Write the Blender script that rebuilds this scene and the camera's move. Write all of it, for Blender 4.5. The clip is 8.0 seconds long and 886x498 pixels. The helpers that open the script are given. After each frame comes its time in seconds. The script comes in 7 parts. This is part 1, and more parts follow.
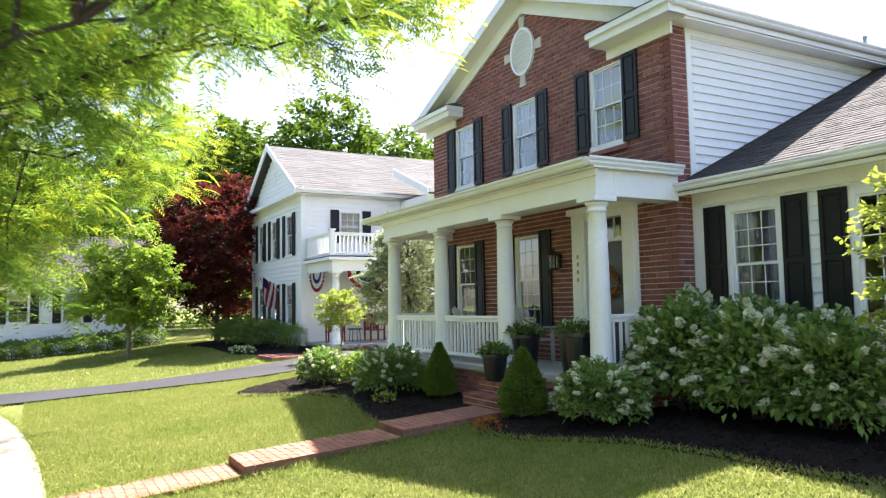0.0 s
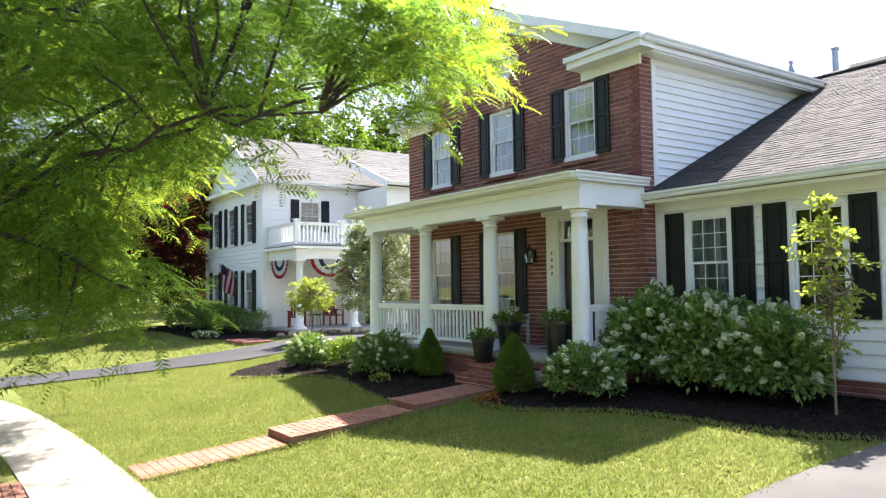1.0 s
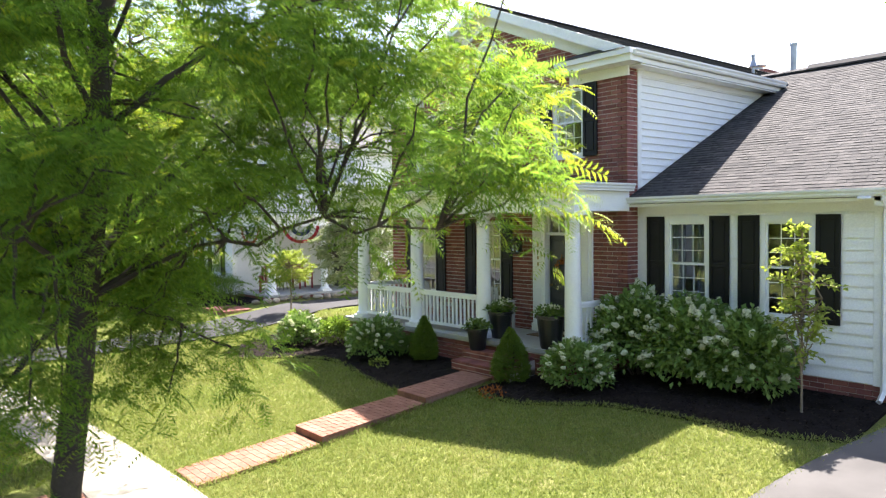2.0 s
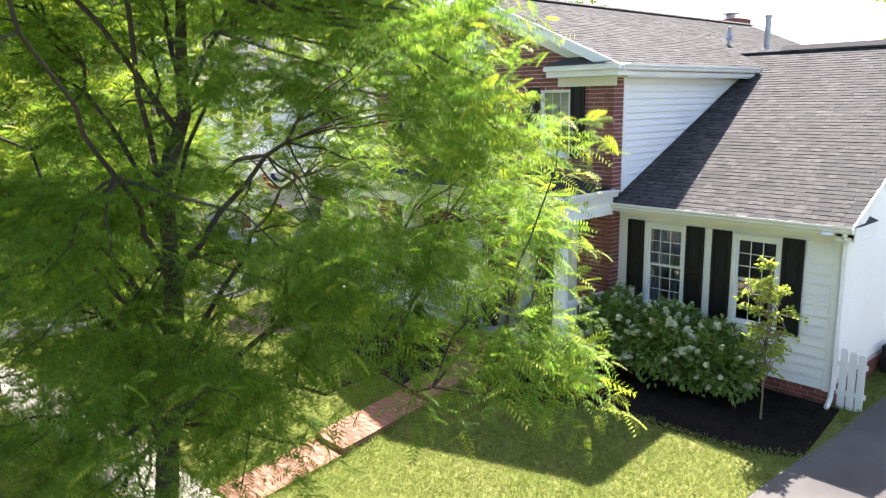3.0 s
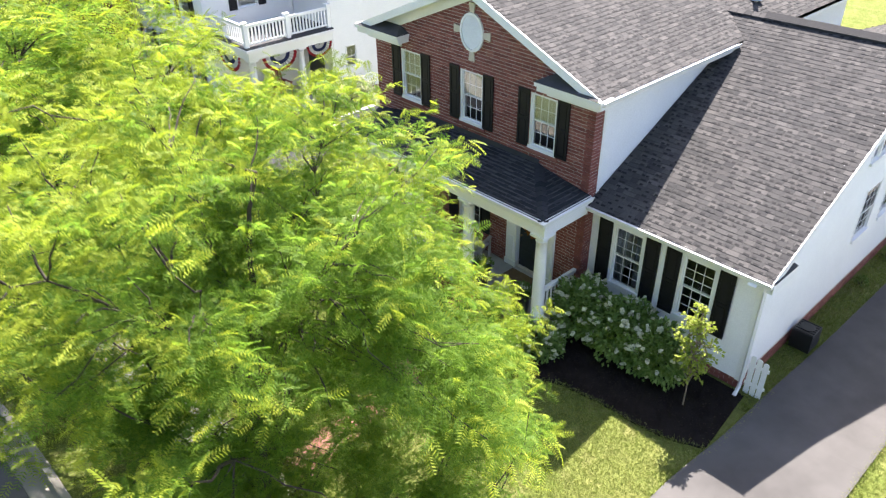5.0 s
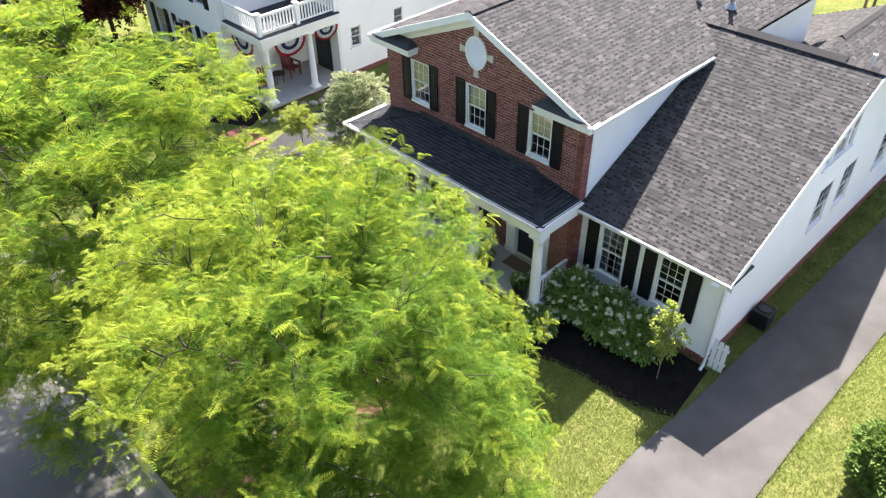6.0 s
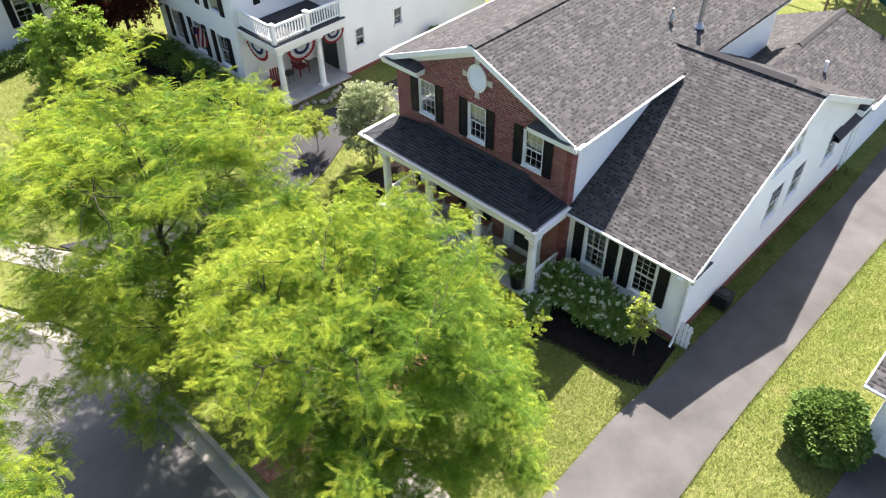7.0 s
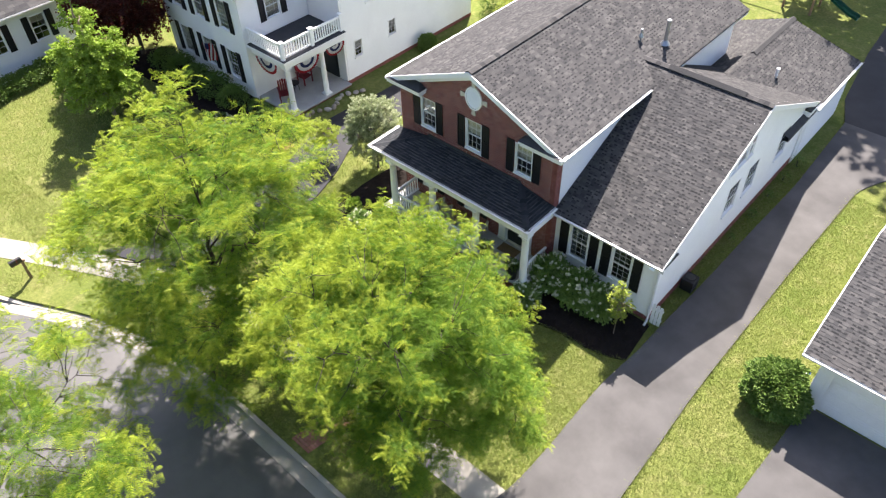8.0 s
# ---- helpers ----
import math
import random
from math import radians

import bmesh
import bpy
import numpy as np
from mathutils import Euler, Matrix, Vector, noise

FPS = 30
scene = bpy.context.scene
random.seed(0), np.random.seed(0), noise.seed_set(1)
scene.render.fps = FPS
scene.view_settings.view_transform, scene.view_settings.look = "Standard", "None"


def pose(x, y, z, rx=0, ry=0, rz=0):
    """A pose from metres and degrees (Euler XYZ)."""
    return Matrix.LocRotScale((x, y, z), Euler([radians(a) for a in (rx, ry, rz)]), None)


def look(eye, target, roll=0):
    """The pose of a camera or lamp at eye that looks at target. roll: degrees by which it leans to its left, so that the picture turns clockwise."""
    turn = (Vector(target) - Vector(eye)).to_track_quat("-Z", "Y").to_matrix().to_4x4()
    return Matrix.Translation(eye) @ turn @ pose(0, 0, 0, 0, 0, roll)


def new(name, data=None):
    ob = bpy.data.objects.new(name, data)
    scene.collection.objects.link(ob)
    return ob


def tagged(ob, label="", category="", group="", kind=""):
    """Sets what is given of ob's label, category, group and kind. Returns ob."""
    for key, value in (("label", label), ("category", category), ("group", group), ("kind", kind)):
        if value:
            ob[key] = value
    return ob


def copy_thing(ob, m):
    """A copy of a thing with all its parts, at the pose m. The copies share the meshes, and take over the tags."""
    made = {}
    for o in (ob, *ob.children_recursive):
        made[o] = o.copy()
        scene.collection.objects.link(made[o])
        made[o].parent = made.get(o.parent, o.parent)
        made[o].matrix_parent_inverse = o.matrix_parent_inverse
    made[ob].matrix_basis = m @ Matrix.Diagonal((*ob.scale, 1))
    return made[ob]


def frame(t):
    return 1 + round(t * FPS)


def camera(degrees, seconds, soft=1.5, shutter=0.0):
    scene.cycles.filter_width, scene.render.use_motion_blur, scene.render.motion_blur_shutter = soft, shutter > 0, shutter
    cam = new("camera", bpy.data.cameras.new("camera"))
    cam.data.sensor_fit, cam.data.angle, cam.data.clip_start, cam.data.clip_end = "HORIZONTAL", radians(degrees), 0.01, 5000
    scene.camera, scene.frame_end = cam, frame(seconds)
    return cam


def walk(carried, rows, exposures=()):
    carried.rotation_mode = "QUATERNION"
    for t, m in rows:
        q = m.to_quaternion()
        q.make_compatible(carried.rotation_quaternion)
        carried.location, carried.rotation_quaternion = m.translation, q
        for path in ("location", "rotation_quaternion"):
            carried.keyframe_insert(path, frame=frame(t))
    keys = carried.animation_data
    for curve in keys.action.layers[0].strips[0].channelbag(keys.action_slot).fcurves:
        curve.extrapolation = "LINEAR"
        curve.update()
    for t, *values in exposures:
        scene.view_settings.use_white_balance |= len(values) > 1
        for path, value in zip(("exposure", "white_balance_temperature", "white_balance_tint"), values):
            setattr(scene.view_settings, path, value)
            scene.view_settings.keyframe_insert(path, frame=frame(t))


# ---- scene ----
cam = camera(62.1, 8.0, soft=1.25, shutter=0.3)
# seconds, eye, target, roll in degrees
PATH = [
    (0, (7.634, -8.051, 1.470), (5.885, -7.092, 1.621), -1.0),
    (0.5, (8.100, -9.048, 1.531), (6.407, -7.991, 1.659), -1.0),
    (1, (8.281, -9.851, 1.619), (6.638, -8.715, 1.722), -0.8),
    (2.5, (8.324, -11.799, 3.794), (6.831, -10.486, 3.577), -0.8),
    (3, (8.357, -12.17, 5.165), (6.912, -10.846, 4.768), -1.0),
    (3.5, (8.5, -12.279, 6.766), (7.096, -10.99, 6.158), -1.1),
    (4, (8.54, -12.274, 8.008), (7.174, -11.021, 7.256), -1.1),
    (4.5, (8.547, -12.214, 9.595), (7.239, -11.013, 8.674), -0.9),
    (5, (8.485, -12.394, 11.42), (7.255, -11.25, 10.336), -0.8),
    (6.5, (9.299, -14.237, 15.958), (8.209, -13.179, 14.657), -1.1),
    (7, (9.67, -15.033, 17.644), (8.626, -13.991, 16.294), -1.4),
    (7.5, (10.071, -15.867, 19.184), (9.062, -14.833, 17.8), -1.7),
    (8, (10.494, -17.001, 20.669), (9.519, -15.96, 19.267), -1.8),
]
walk(cam, [(t, look(eye, target, roll)) for t, eye, target, roll in PATH],
     [(t, e, 6500, 17) for t, e in ((0.0, 2.5), (1.0, 2.42), (2.5, 2.44), (3.5, 2.46), (4.5, 2.38), (5.5, 2.24), (6.5, 2.10), (8.0, 1.94))])

# ---- light ----
SUN_WAY = Vector((0.38, -0.62, -1.0)).normalized()
world = bpy.data.worlds.new("sky")
scene.world = world
world.use_nodes = True
wt = world.node_tree
sky = wt.nodes.new("ShaderNodeTexSky")
sky.sky_type = "NISHITA"
sky.sun_disc = False
sky.sun_elevation = math.asin(-SUN_WAY.z)
sky.sun_rotation = math.atan2(-SUN_WAY.x, -SUN_WAY.y)
sky.air_density, sky.dust_density, sky.ozone_density = 1.0, 2.0, 1.0
wt.nodes["Background"].inputs["Strength"].default_value = 0.085
wt.links.new(sky.outputs[0], wt.nodes["Background"].inputs[0])
sun_data = bpy.data.lights.new("sun", "SUN")
sun_data.energy, sun_data.angle, sun_data.color = 5.0, radians(0.55), (1.0, 0.95, 0.86)
sun = new("sun", sun_data)
sun.matrix_world = look((-20, 32, 50), Vector((-20, 32, 50)) + SUN_WAY)

# ---- helpers for materials ----
def mat(name):
    m = bpy.data.materials.new(name)
    m.use_nodes = True
    nt = m.node_tree
    return m, nt, nt.nodes["Principled BSDF"]


def node(nt, kind, **values):
    n = nt.nodes.new(kind)
    for key, value in values.items():
        n.inputs[key].default_value = value
    return n


def noise_tex(nt, scale, detail=4.0, rough=0.6, vector=None):
    n = node(nt, "ShaderNodeTexNoise", Scale=scale, Detail=detail, Roughness=rough)
    nt.links.new(vector if vector else coords(nt), n.inputs["Vector"])
    return n.outputs["Fac"]


def coords(nt, stretch=None):
    g = nt.nodes.new("ShaderNodeNewGeometry")
    if not stretch:
        return g.outputs["Position"]
    m = nt.nodes.new("ShaderNodeMapping")
    m.inputs["Scale"].default_value = stretch
    nt.links.new(g.outputs["Position"], m.inputs["Vector"])
    return m.outputs["Vector"]


def ramp(nt, fac, stops):
    r = nt.nodes.new("ShaderNodeValToRGB")
    el = r.color_ramp.elements
    while len(el) < len(stops):
        el.new(0.5)
    for e, (p, c) in zip(el, stops):
        e.position, e.color = p, (*c, 1)
    nt.links.new(fac, r.inputs["Fac"])
    return r.outputs["Color"]


def blend(nt, a, b, fac, kind="MIX"):
    m = nt.nodes.new("ShaderNodeMix")
    m.data_type, m.blend_type = "RGBA", kind
    for socket, value in ((m.inputs["Factor"], fac), (m.inputs["A"], a), (m.inputs["B"], b)):
        if isinstance(value, (int, float)):
            socket.default_value = value
        elif isinstance(value, tuple):
            socket.default_value = (*value, 1)
        else:
            nt.links.new(value, socket)
    return m.outputs["Result"]


def bump(nt, bsdf, height, strength=0.3, distance=0.01):
    b = node(nt, "ShaderNodeBump", Strength=strength, Distance=distance)
    nt.links.new(height, b.inputs["Height"])
    nt.links.new(b.outputs["Normal"], bsdf.inputs["Normal"])


def rand_fac(nt, island=False):
    if island:
        return nt.nodes.new("ShaderNodeNewGeometry").outputs["Random Per Island"]
    return nt.nodes.new("ShaderNodeObjectInfo").outputs["Random"]


def plain(name, base, rough=0.6, var=0.15, scale=6.0, grain=60.0, relief=0.15, metal=0.0, spec=0.5):
    """A worn surface: one base colour with stains at two scales and a fine relief."""
    m, nt, b = mat(name)
    dark = tuple(c * (1 - var) for c in base)
    light = tuple(min(1.0, c * (1 + var * 0.6)) for c in base)
    big = ramp(nt, noise_tex(nt, scale), [(0.3, dark), (0.7, light)])
    fine = ramp(nt, noise_tex(nt, grain, 2), [(0.3, (0.88, 0.88, 0.88)), (0.7, (1, 1, 1))])
    nt.links.new(blend(nt, big, fine, 1.0, "MULTIPLY"), b.inputs["Base Color"])
    b.inputs["Roughness"].default_value, b.inputs["Metallic"].default_value = rough, metal
    b.inputs["Specular IOR Level"].default_value = spec
    if relief:
        bump(nt, b, noise_tex(nt, grain, 3), relief, 0.004)
    return m


def pieces(name, stops, rough=0.85, island=False, grain=90.0, relief=0.4, stain=0.25, stain_scale=1.3, spec=0.3):
    """Pieces of a kind that differ from one to the next."""
    m, nt, b = mat(name)
    col = ramp(nt, rand_fac(nt, island), stops)
    st = ramp(nt, noise_tex(nt, stain_scale, 5), [(0.35, (1 - stain,) * 3), (0.65, (1, 1, 1))])
    gr = ramp(nt, noise_tex(nt, grain, 3), [(0.3, (0.75, 0.75, 0.75)), (0.7, (1.1, 1.1, 1.1))])
    nt.links.new(blend(nt, blend(nt, col, st, 1.0, "MULTIPLY"), gr, 1.0, "MULTIPLY"), b.inputs["Base Color"])
    b.inputs["Roughness"].default_value = rough
    b.inputs["Specular IOR Level"].default_value = spec
    bump(nt, b, noise_tex(nt, grain, 4), relief, 0.004)
    return m


def foliage(name, stops, through_stops, share=0.45, rough=0.6, patch_scale=0.8):
    """Leaves: a glossy face and light that comes through, each leaf of its own tone."""
    m, nt, b = mat(name)
    rnd = rand_fac(nt, True)
    patch = noise_tex(nt, patch_scale, 4, 0.7)
    tone = nt.nodes.new("ShaderNodeMath")
    tone.operation = "MULTIPLY_ADD"
    nt.links.new(rnd, tone.inputs[0])
    tone.inputs[1].default_value = 0.55
    nt.links.new(patch, tone.inputs[2])
    sub = nt.nodes.new("ShaderNodeMath")
    sub.operation = "SUBTRACT"
    nt.links.new(tone.outputs[0], sub.inputs[0])
    sub.inputs[1].default_value = 0.27
    nt.links.new(ramp(nt, sub.outputs[0], stops), b.inputs["Base Color"])
    b.inputs["Roughness"].default_value = rough
    b.inputs["Specular IOR Level"].default_value = 0.12
    tr = nt.nodes.new("ShaderNodeBsdfTranslucent")
    nt.links.new(ramp(nt, sub.outputs[0], through_stops), tr.inputs["Color"])
    mix = nt.nodes.new("ShaderNodeMixShader")
    mix.inputs[0].default_value = share
    nt.links.new(b.outputs[0], mix.inputs[1])
    nt.links.new(tr.outputs[0], mix.inputs[2])
    nt.links.new(mix.outputs[0], nt.nodes["Material Output"].inputs["Surface"])
    return m


# ---- materials ----
BRICK_STOPS = [(0.0, (0.180, 0.062, 0.054)), (0.3, (0.230, 0.078, 0.066)), (0.75, (0.270, 0.095, 0.078)), (1.0, (0.32, 0.13, 0.108))]
M_BRICK = pieces("red brick", BRICK_STOPS, stain=0.14)
M_BRICK_MASS = pieces("red brick in the mass", BRICK_STOPS, island=True, stain=0.14)
M_MORTAR = plain("mortar", (0.62, 0.56, 0.51), 0.95, 0.15, 3.0, 80.0, 0.5)
M_PAVER = pieces("brick paver", [(0.0, (0.265, 0.128, 0.092)), (0.5, (0.295, 0.146, 0.106)), (1.0, (0.335, 0.172, 0.128))], rough=0.95, stain=0.25, spec=0.15)
M_SIDING = plain("white vinyl siding", (0.87, 0.87, 0.86), 0.5, 0.04, 0.9, 40.0, 0.05)
M_TRIM = plain("white painted trim", (0.87, 0.87, 0.86), 0.45, 0.05, 1.5, 50.0, 0.06)
M_GUTTER = plain("white enamelled aluminium", (0.80, 0.80, 0.78), 0.35, 0.08, 2.0, 40.0, 0.03)
M_STONE = plain("pale limestone", (0.62, 0.57, 0.48), 0.85, 0.15, 6.0, 90.0, 0.3)
SHINGLE_STOPS = [(0.0, (0.048, 0.048, 0.049)), (0.25, (0.064, 0.063, 0.063)), (0.8, (0.080, 0.077, 0.076)), (1.0, (0.102, 0.098, 0.095))]
# Shingle tones for the porch roof, darkened to carry the house's shade.
SHADED_STOPS = [(0.0, (0.018, 0.021, 0.024)), (0.5, (0.027, 0.030, 0.034)), (1.0, (0.042, 0.045, 0.048))]
PALE_STOPS = [(0.0, (0.095, 0.095, 0.096)), (0.5, (0.112, 0.112, 0.112)), (1.0, (0.13, 0.128, 0.127))]
M_SHINGLE = pieces("asphalt shingle", SHINGLE_STOPS, 0.93, False, 160.0, 0.5, 0.12, 0.7, 0.1)
M_SHINGLE_MASS = pieces("asphalt shingle in the mass", SHINGLE_STOPS, 0.93, True, 160.0, 0.5, 0.12, 0.7, 0.1)
M_SHINGLE_PALE = pieces("pale weathered shingle", PALE_STOPS, 0.95, True, 160.0, 0.6, 0.12, 0.7, 0.2)
M_SHINGLE_PORCH = pieces("grey shingle darkened for shade", SHADED_STOPS, 0.85, False, 160.0, 0.5, 0.2, 0.9, 0.15)
M_SHINGLE_PORCH_MASS = pieces("grey shingle darkened for shade in the mass", SHADED_STOPS, 0.85, True, 160.0, 0.5, 0.2, 0.9, 0.15)
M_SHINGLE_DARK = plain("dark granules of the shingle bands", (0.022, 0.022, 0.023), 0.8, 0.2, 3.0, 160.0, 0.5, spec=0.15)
M_UNDERLAY = plain("roofing felt", (0.05, 0.05, 0.052), 0.95, 0.2, 3.0, 60.0, 0.3)
M_SHUTTER = plain("black painted shutter", (0.010, 0.0105, 0.013), 0.5, 0.3, 4.0, 50.0, 0.1, spec=0.3)
M_DOOR = plain("dark green-black door paint", (0.022, 0.028, 0.030), 0.35, 0.2, 4.0, 50.0, 0.05)
M_BLACK = plain("black cast metal", (0.012, 0.012, 0.013), 0.4, 0.2, 8.0, 60.0, 0.1)
# Near-black panel colour standing in for the darkness behind the side panes.
M_DARK_BACK = plain("dark panel for unlit rooms", (0.018, 0.019, 0.020), 0.8, 0.15, 4.0, 300.0, 0.2, spec=0.2)
M_STEEL = plain("galvanised steel", (0.38, 0.39, 0.40), 0.4, 0.2, 8.0, 60.0, 0.05, 0.8)
M_BRASS = plain("aged brass", (0.35, 0.24, 0.10), 0.35, 0.2, 9.0, 60.0, 0.05, 1.0)
M_ASPHALT = plain("asphalt", (0.034, 0.034, 0.037), 0.7, 0.25, 0.7, 120.0, 0.4, spec=0.15)
M_DRIVE = plain("sealed asphalt drive", (0.094, 0.090, 0.087), 0.85, 0.3, 0.6, 140.0, 0.3, spec=0.10)
M_CONCRETE = plain("pale concrete", (0.30, 0.278, 0.240), 0.9, 0.16, 1.2, 70.0, 0.4, spec=0.2)
M_STREET = plain("worn street asphalt", (0.085, 0.081, 0.076), 0.5, 0.22, 0.8, 90.0, 0.35, spec=0.5)
M_DECK = plain("porch concrete", (0.40, 0.39, 0.37), 0.8, 0.12, 2.0, 60.0, 0.2)
M_MULCH = pieces("dark bark mulch", [(0.0, (0.012, 0.0105, 0.010)), (0.6, (0.022, 0.018, 0.016)), (1.0, (0.055, 0.042, 0.034))], 1.0, True, 40.0, 1.0, 0.3, 3.0, 0.02)
M_GROUND = None


def ground_material():
    m, nt, b = mat("mown lawn")
    big = noise_tex(nt, 0.35, 4)
    fine = noise_tex(nt, 9.0, 5, 0.7)
    a = ramp(nt, big, [(0.3, (0.095, 0.13, 0.030)), (0.7, (0.155, 0.168, 0.056))])
    dry = ramp(nt, noise_tex(nt, 1.7, 5, 0.7), [(0.5, (0, 0, 0)), (0.75, (0.7, 0.7, 0.7))])
    a = blend(nt, a, (0.215, 0.20, 0.095), dry)
    c = ramp(nt, fine, [(0.3, (0.6, 0.65, 0.5)), (0.7, (1.25, 1.2, 1.1))])
    nt.links.new(blend(nt, a, c, 1.0, "MULTIPLY"), b.inputs["Base Color"])
    b.inputs["Roughness"].default_value = 1.0
    b.inputs["Specular IOR Level"].default_value = 0.1
    bump(nt, b, noise_tex(nt, 45.0, 4), 1.0, 0.03)
    return m


M_GROUND = ground_material()
M_GRASS = foliage("grass blades", [(0.0, (0.115, 0.185, 0.036)), (0.45, (0.185, 0.235, 0.052)), (0.7, (0.26, 0.275, 0.085)), (1.0, (0.38, 0.345, 0.15))],
                  [(0.0, (0.17, 0.23, 0.04)), (0.6, (0.26, 0.30, 0.075)), (1.0, (0.40, 0.38, 0.14))], 0.4, 0.7, 0.9)
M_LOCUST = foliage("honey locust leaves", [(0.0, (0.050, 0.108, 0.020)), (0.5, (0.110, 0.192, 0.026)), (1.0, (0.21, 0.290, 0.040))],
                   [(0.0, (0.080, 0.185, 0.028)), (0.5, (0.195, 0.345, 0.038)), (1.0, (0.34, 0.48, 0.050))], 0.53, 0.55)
# Lime colour of young tips, which also imitates sunlight on the outer upper crown.
M_LOCUST_YOUNG_LIT = foliage("young and sunlit honey locust leaves", [(0.0, (0.150, 0.225, 0.026)), (0.5, (0.26, 0.33, 0.034)), (1.0, (0.39, 0.42, 0.050))],
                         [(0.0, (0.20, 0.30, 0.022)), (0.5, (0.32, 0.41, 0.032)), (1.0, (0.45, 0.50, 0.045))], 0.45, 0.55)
M_SHRUB = foliage("shrub leaves", [(0.0, (0.058, 0.108, 0.026)), (0.5, (0.120, 0.190, 0.042)), (1.0, (0.22, 0.30, 0.080))],
                  [(0.0, (0.06, 0.13, 0.02)), (1.0, (0.18, 0.28, 0.05))], 0.3, 0.45)
M_HYDRANGEA = foliage("hydrangea leaves", [(0.0, (0.070, 0.140, 0.036)), (0.5, (0.165, 0.260, 0.066)), (1.0, (0.30, 0.40, 0.12))],
                      [(0.0, (0.08, 0.17, 0.03)), (1.0, (0.24, 0.36, 0.08))], 0.3, 0.45)
M_GARDEN_LEAF = foliage("fresh garden tree leaves", [(0.0, (0.13, 0.21, 0.028)), (0.5, (0.24, 0.35, 0.048)), (1.0, (0.38, 0.46, 0.08))],
                        [(0.0, (0.10, 0.20, 0.015)), (1.0, (0.32, 0.44, 0.05))], 0.35, 0.5)
M_LIME = foliage("lime green leaves", [(0.0, (0.16, 0.22, 0.035)), (0.5, (0.29, 0.35, 0.060)), (1.0, (0.44, 0.47, 0.13))],
                 [(0.0, (0.22, 0.31, 0.03)), (1.0, (0.46, 0.52, 0.10))], 0.4)
M_CONIFER = foliage("conifer needles", [(0.0, (0.075, 0.125, 0.020)), (0.6, (0.15, 0.22, 0.036)), (1.0, (0.25, 0.31, 0.06))],
                    [(0.0, (0.10, 0.18, 0.02)), (1.0, (0.24, 0.34, 0.04))], 0.3)
M_WOOD_LEAF = foliage("woodland leaves", [(0.0, (0.025, 0.055, 0.012)), (0.5, (0.050, 0.095, 0.018)), (1.0, (0.10, 0.155, 0.03))],
                      [(0.0, (0.06, 0.13, 0.01)), (1.0, (0.2, 0.3, 0.03))], 0.35)
M_MAPLE = foliage("purple maple leaves", [(0.0, (0.022, 0.010, 0.010)), (0.6, (0.055, 0.018, 0.018)), (1.0, (0.11, 0.035, 0.030))],
                  [(0.0, (0.10, 0.015, 0.012)), (1.0, (0.26, 0.05, 0.03))], 0.3)
M_PETAL = foliage("cream hydrangea petals", [(0.0, (0.52, 0.55, 0.34)), (0.5, (0.72, 0.73, 0.54)), (1.0, (0.84, 0.83, 0.70))],
                  [(0.0, (0.5, 0.55, 0.35)), (1.0, (0.8, 0.8, 0.65))], 0.25, 0.7)
M_CREAM_LEAF = foliage("cream-edged leaves", [(0.0, (0.12, 0.16, 0.06)), (0.5, (0.27, 0.31, 0.16)), (1.0, (0.55, 0.56, 0.38))],
                       [(0.0, (0.14, 0.2, 0.06)), (1.0, (0.45, 0.48, 0.28))], 0.35)
M_BARK = plain("grey-brown bark", (0.058, 0.045, 0.034), 0.95, 0.35, 5.0, 35.0, 0.9)
M_BARK_PALE = plain("pale young bark", (0.22, 0.17, 0.12), 0.9, 0.25, 5.0, 40.0, 0.6)
M_POT = plain("dark glazed planter", (0.012, 0.013, 0.016), 0.3, 0.3, 6.0, 60.0, 0.05)
M_SOIL = plain("potting soil", (0.03, 0.022, 0.016), 1.0, 0.3, 8.0, 80.0, 0.8)
M_CLOTH_W = plain("white bunting cloth", (0.75, 0.74, 0.72), 0.85, 0.08, 6.0, 200.0, 0.15)
M_CLOTH_R = plain("red bunting cloth", (0.40, 0.020, 0.028), 0.85, 0.15, 6.0, 200.0, 0.15)
M_CLOTH_B = plain("navy bunting cloth", (0.020, 0.030, 0.110), 0.85, 0.15, 6.0, 200.0, 0.15)
M_RED = plain("red painted wood", (0.17, 0.010, 0.016), 0.5, 0.2, 5.0, 60.0, 0.1)
M_CUSHION = plain("pale grey wicker", (0.45, 0.44, 0.42), 0.85, 0.2, 5.0, 120.0, 0.5)
M_BLIND = plain("cream window blind", (0.62, 0.57, 0.44), 0.8, 0.08, 3.0, 40.0, 0.1)
M_CURTAIN = plain("grey curtain", (0.24, 0.26, 0.30), 0.9, 0.12, 3.0, 80.0, 0.2)
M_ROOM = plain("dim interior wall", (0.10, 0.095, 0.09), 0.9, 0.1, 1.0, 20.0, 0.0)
M_WREATH = foliage("autumn wreath leaves", [(0.0, (0.20, 0.055, 0.012)), (0.6, (0.42, 0.13, 0.02)), (1.0, (0.5, 0.26, 0.05))],
                   [(0.0, (0.2, 0.06, 0.01)), (1.0, (0.4, 0.2, 0.03))], 0.2)
M_TIMBER = plain("weathered timber", (0.20, 0.13, 0.075), 0.85, 0.25, 4.0, 50.0, 0.4)
M_SLIDE = plain("green slide plastic", (0.012, 0.10, 0.065), 0.4, 0.12, 4.0, 40.0, 0.03)
M_BLUE = plain("blue plastic", (0.08, 0.22, 0.55), 0.4, 0.12, 4.0, 40.0, 0.03)
M_SAND = plain("jointing sand", (0.27, 0.15, 0.112), 0.95, 0.2, 6.0, 80.0, 0.5, spec=0.15)
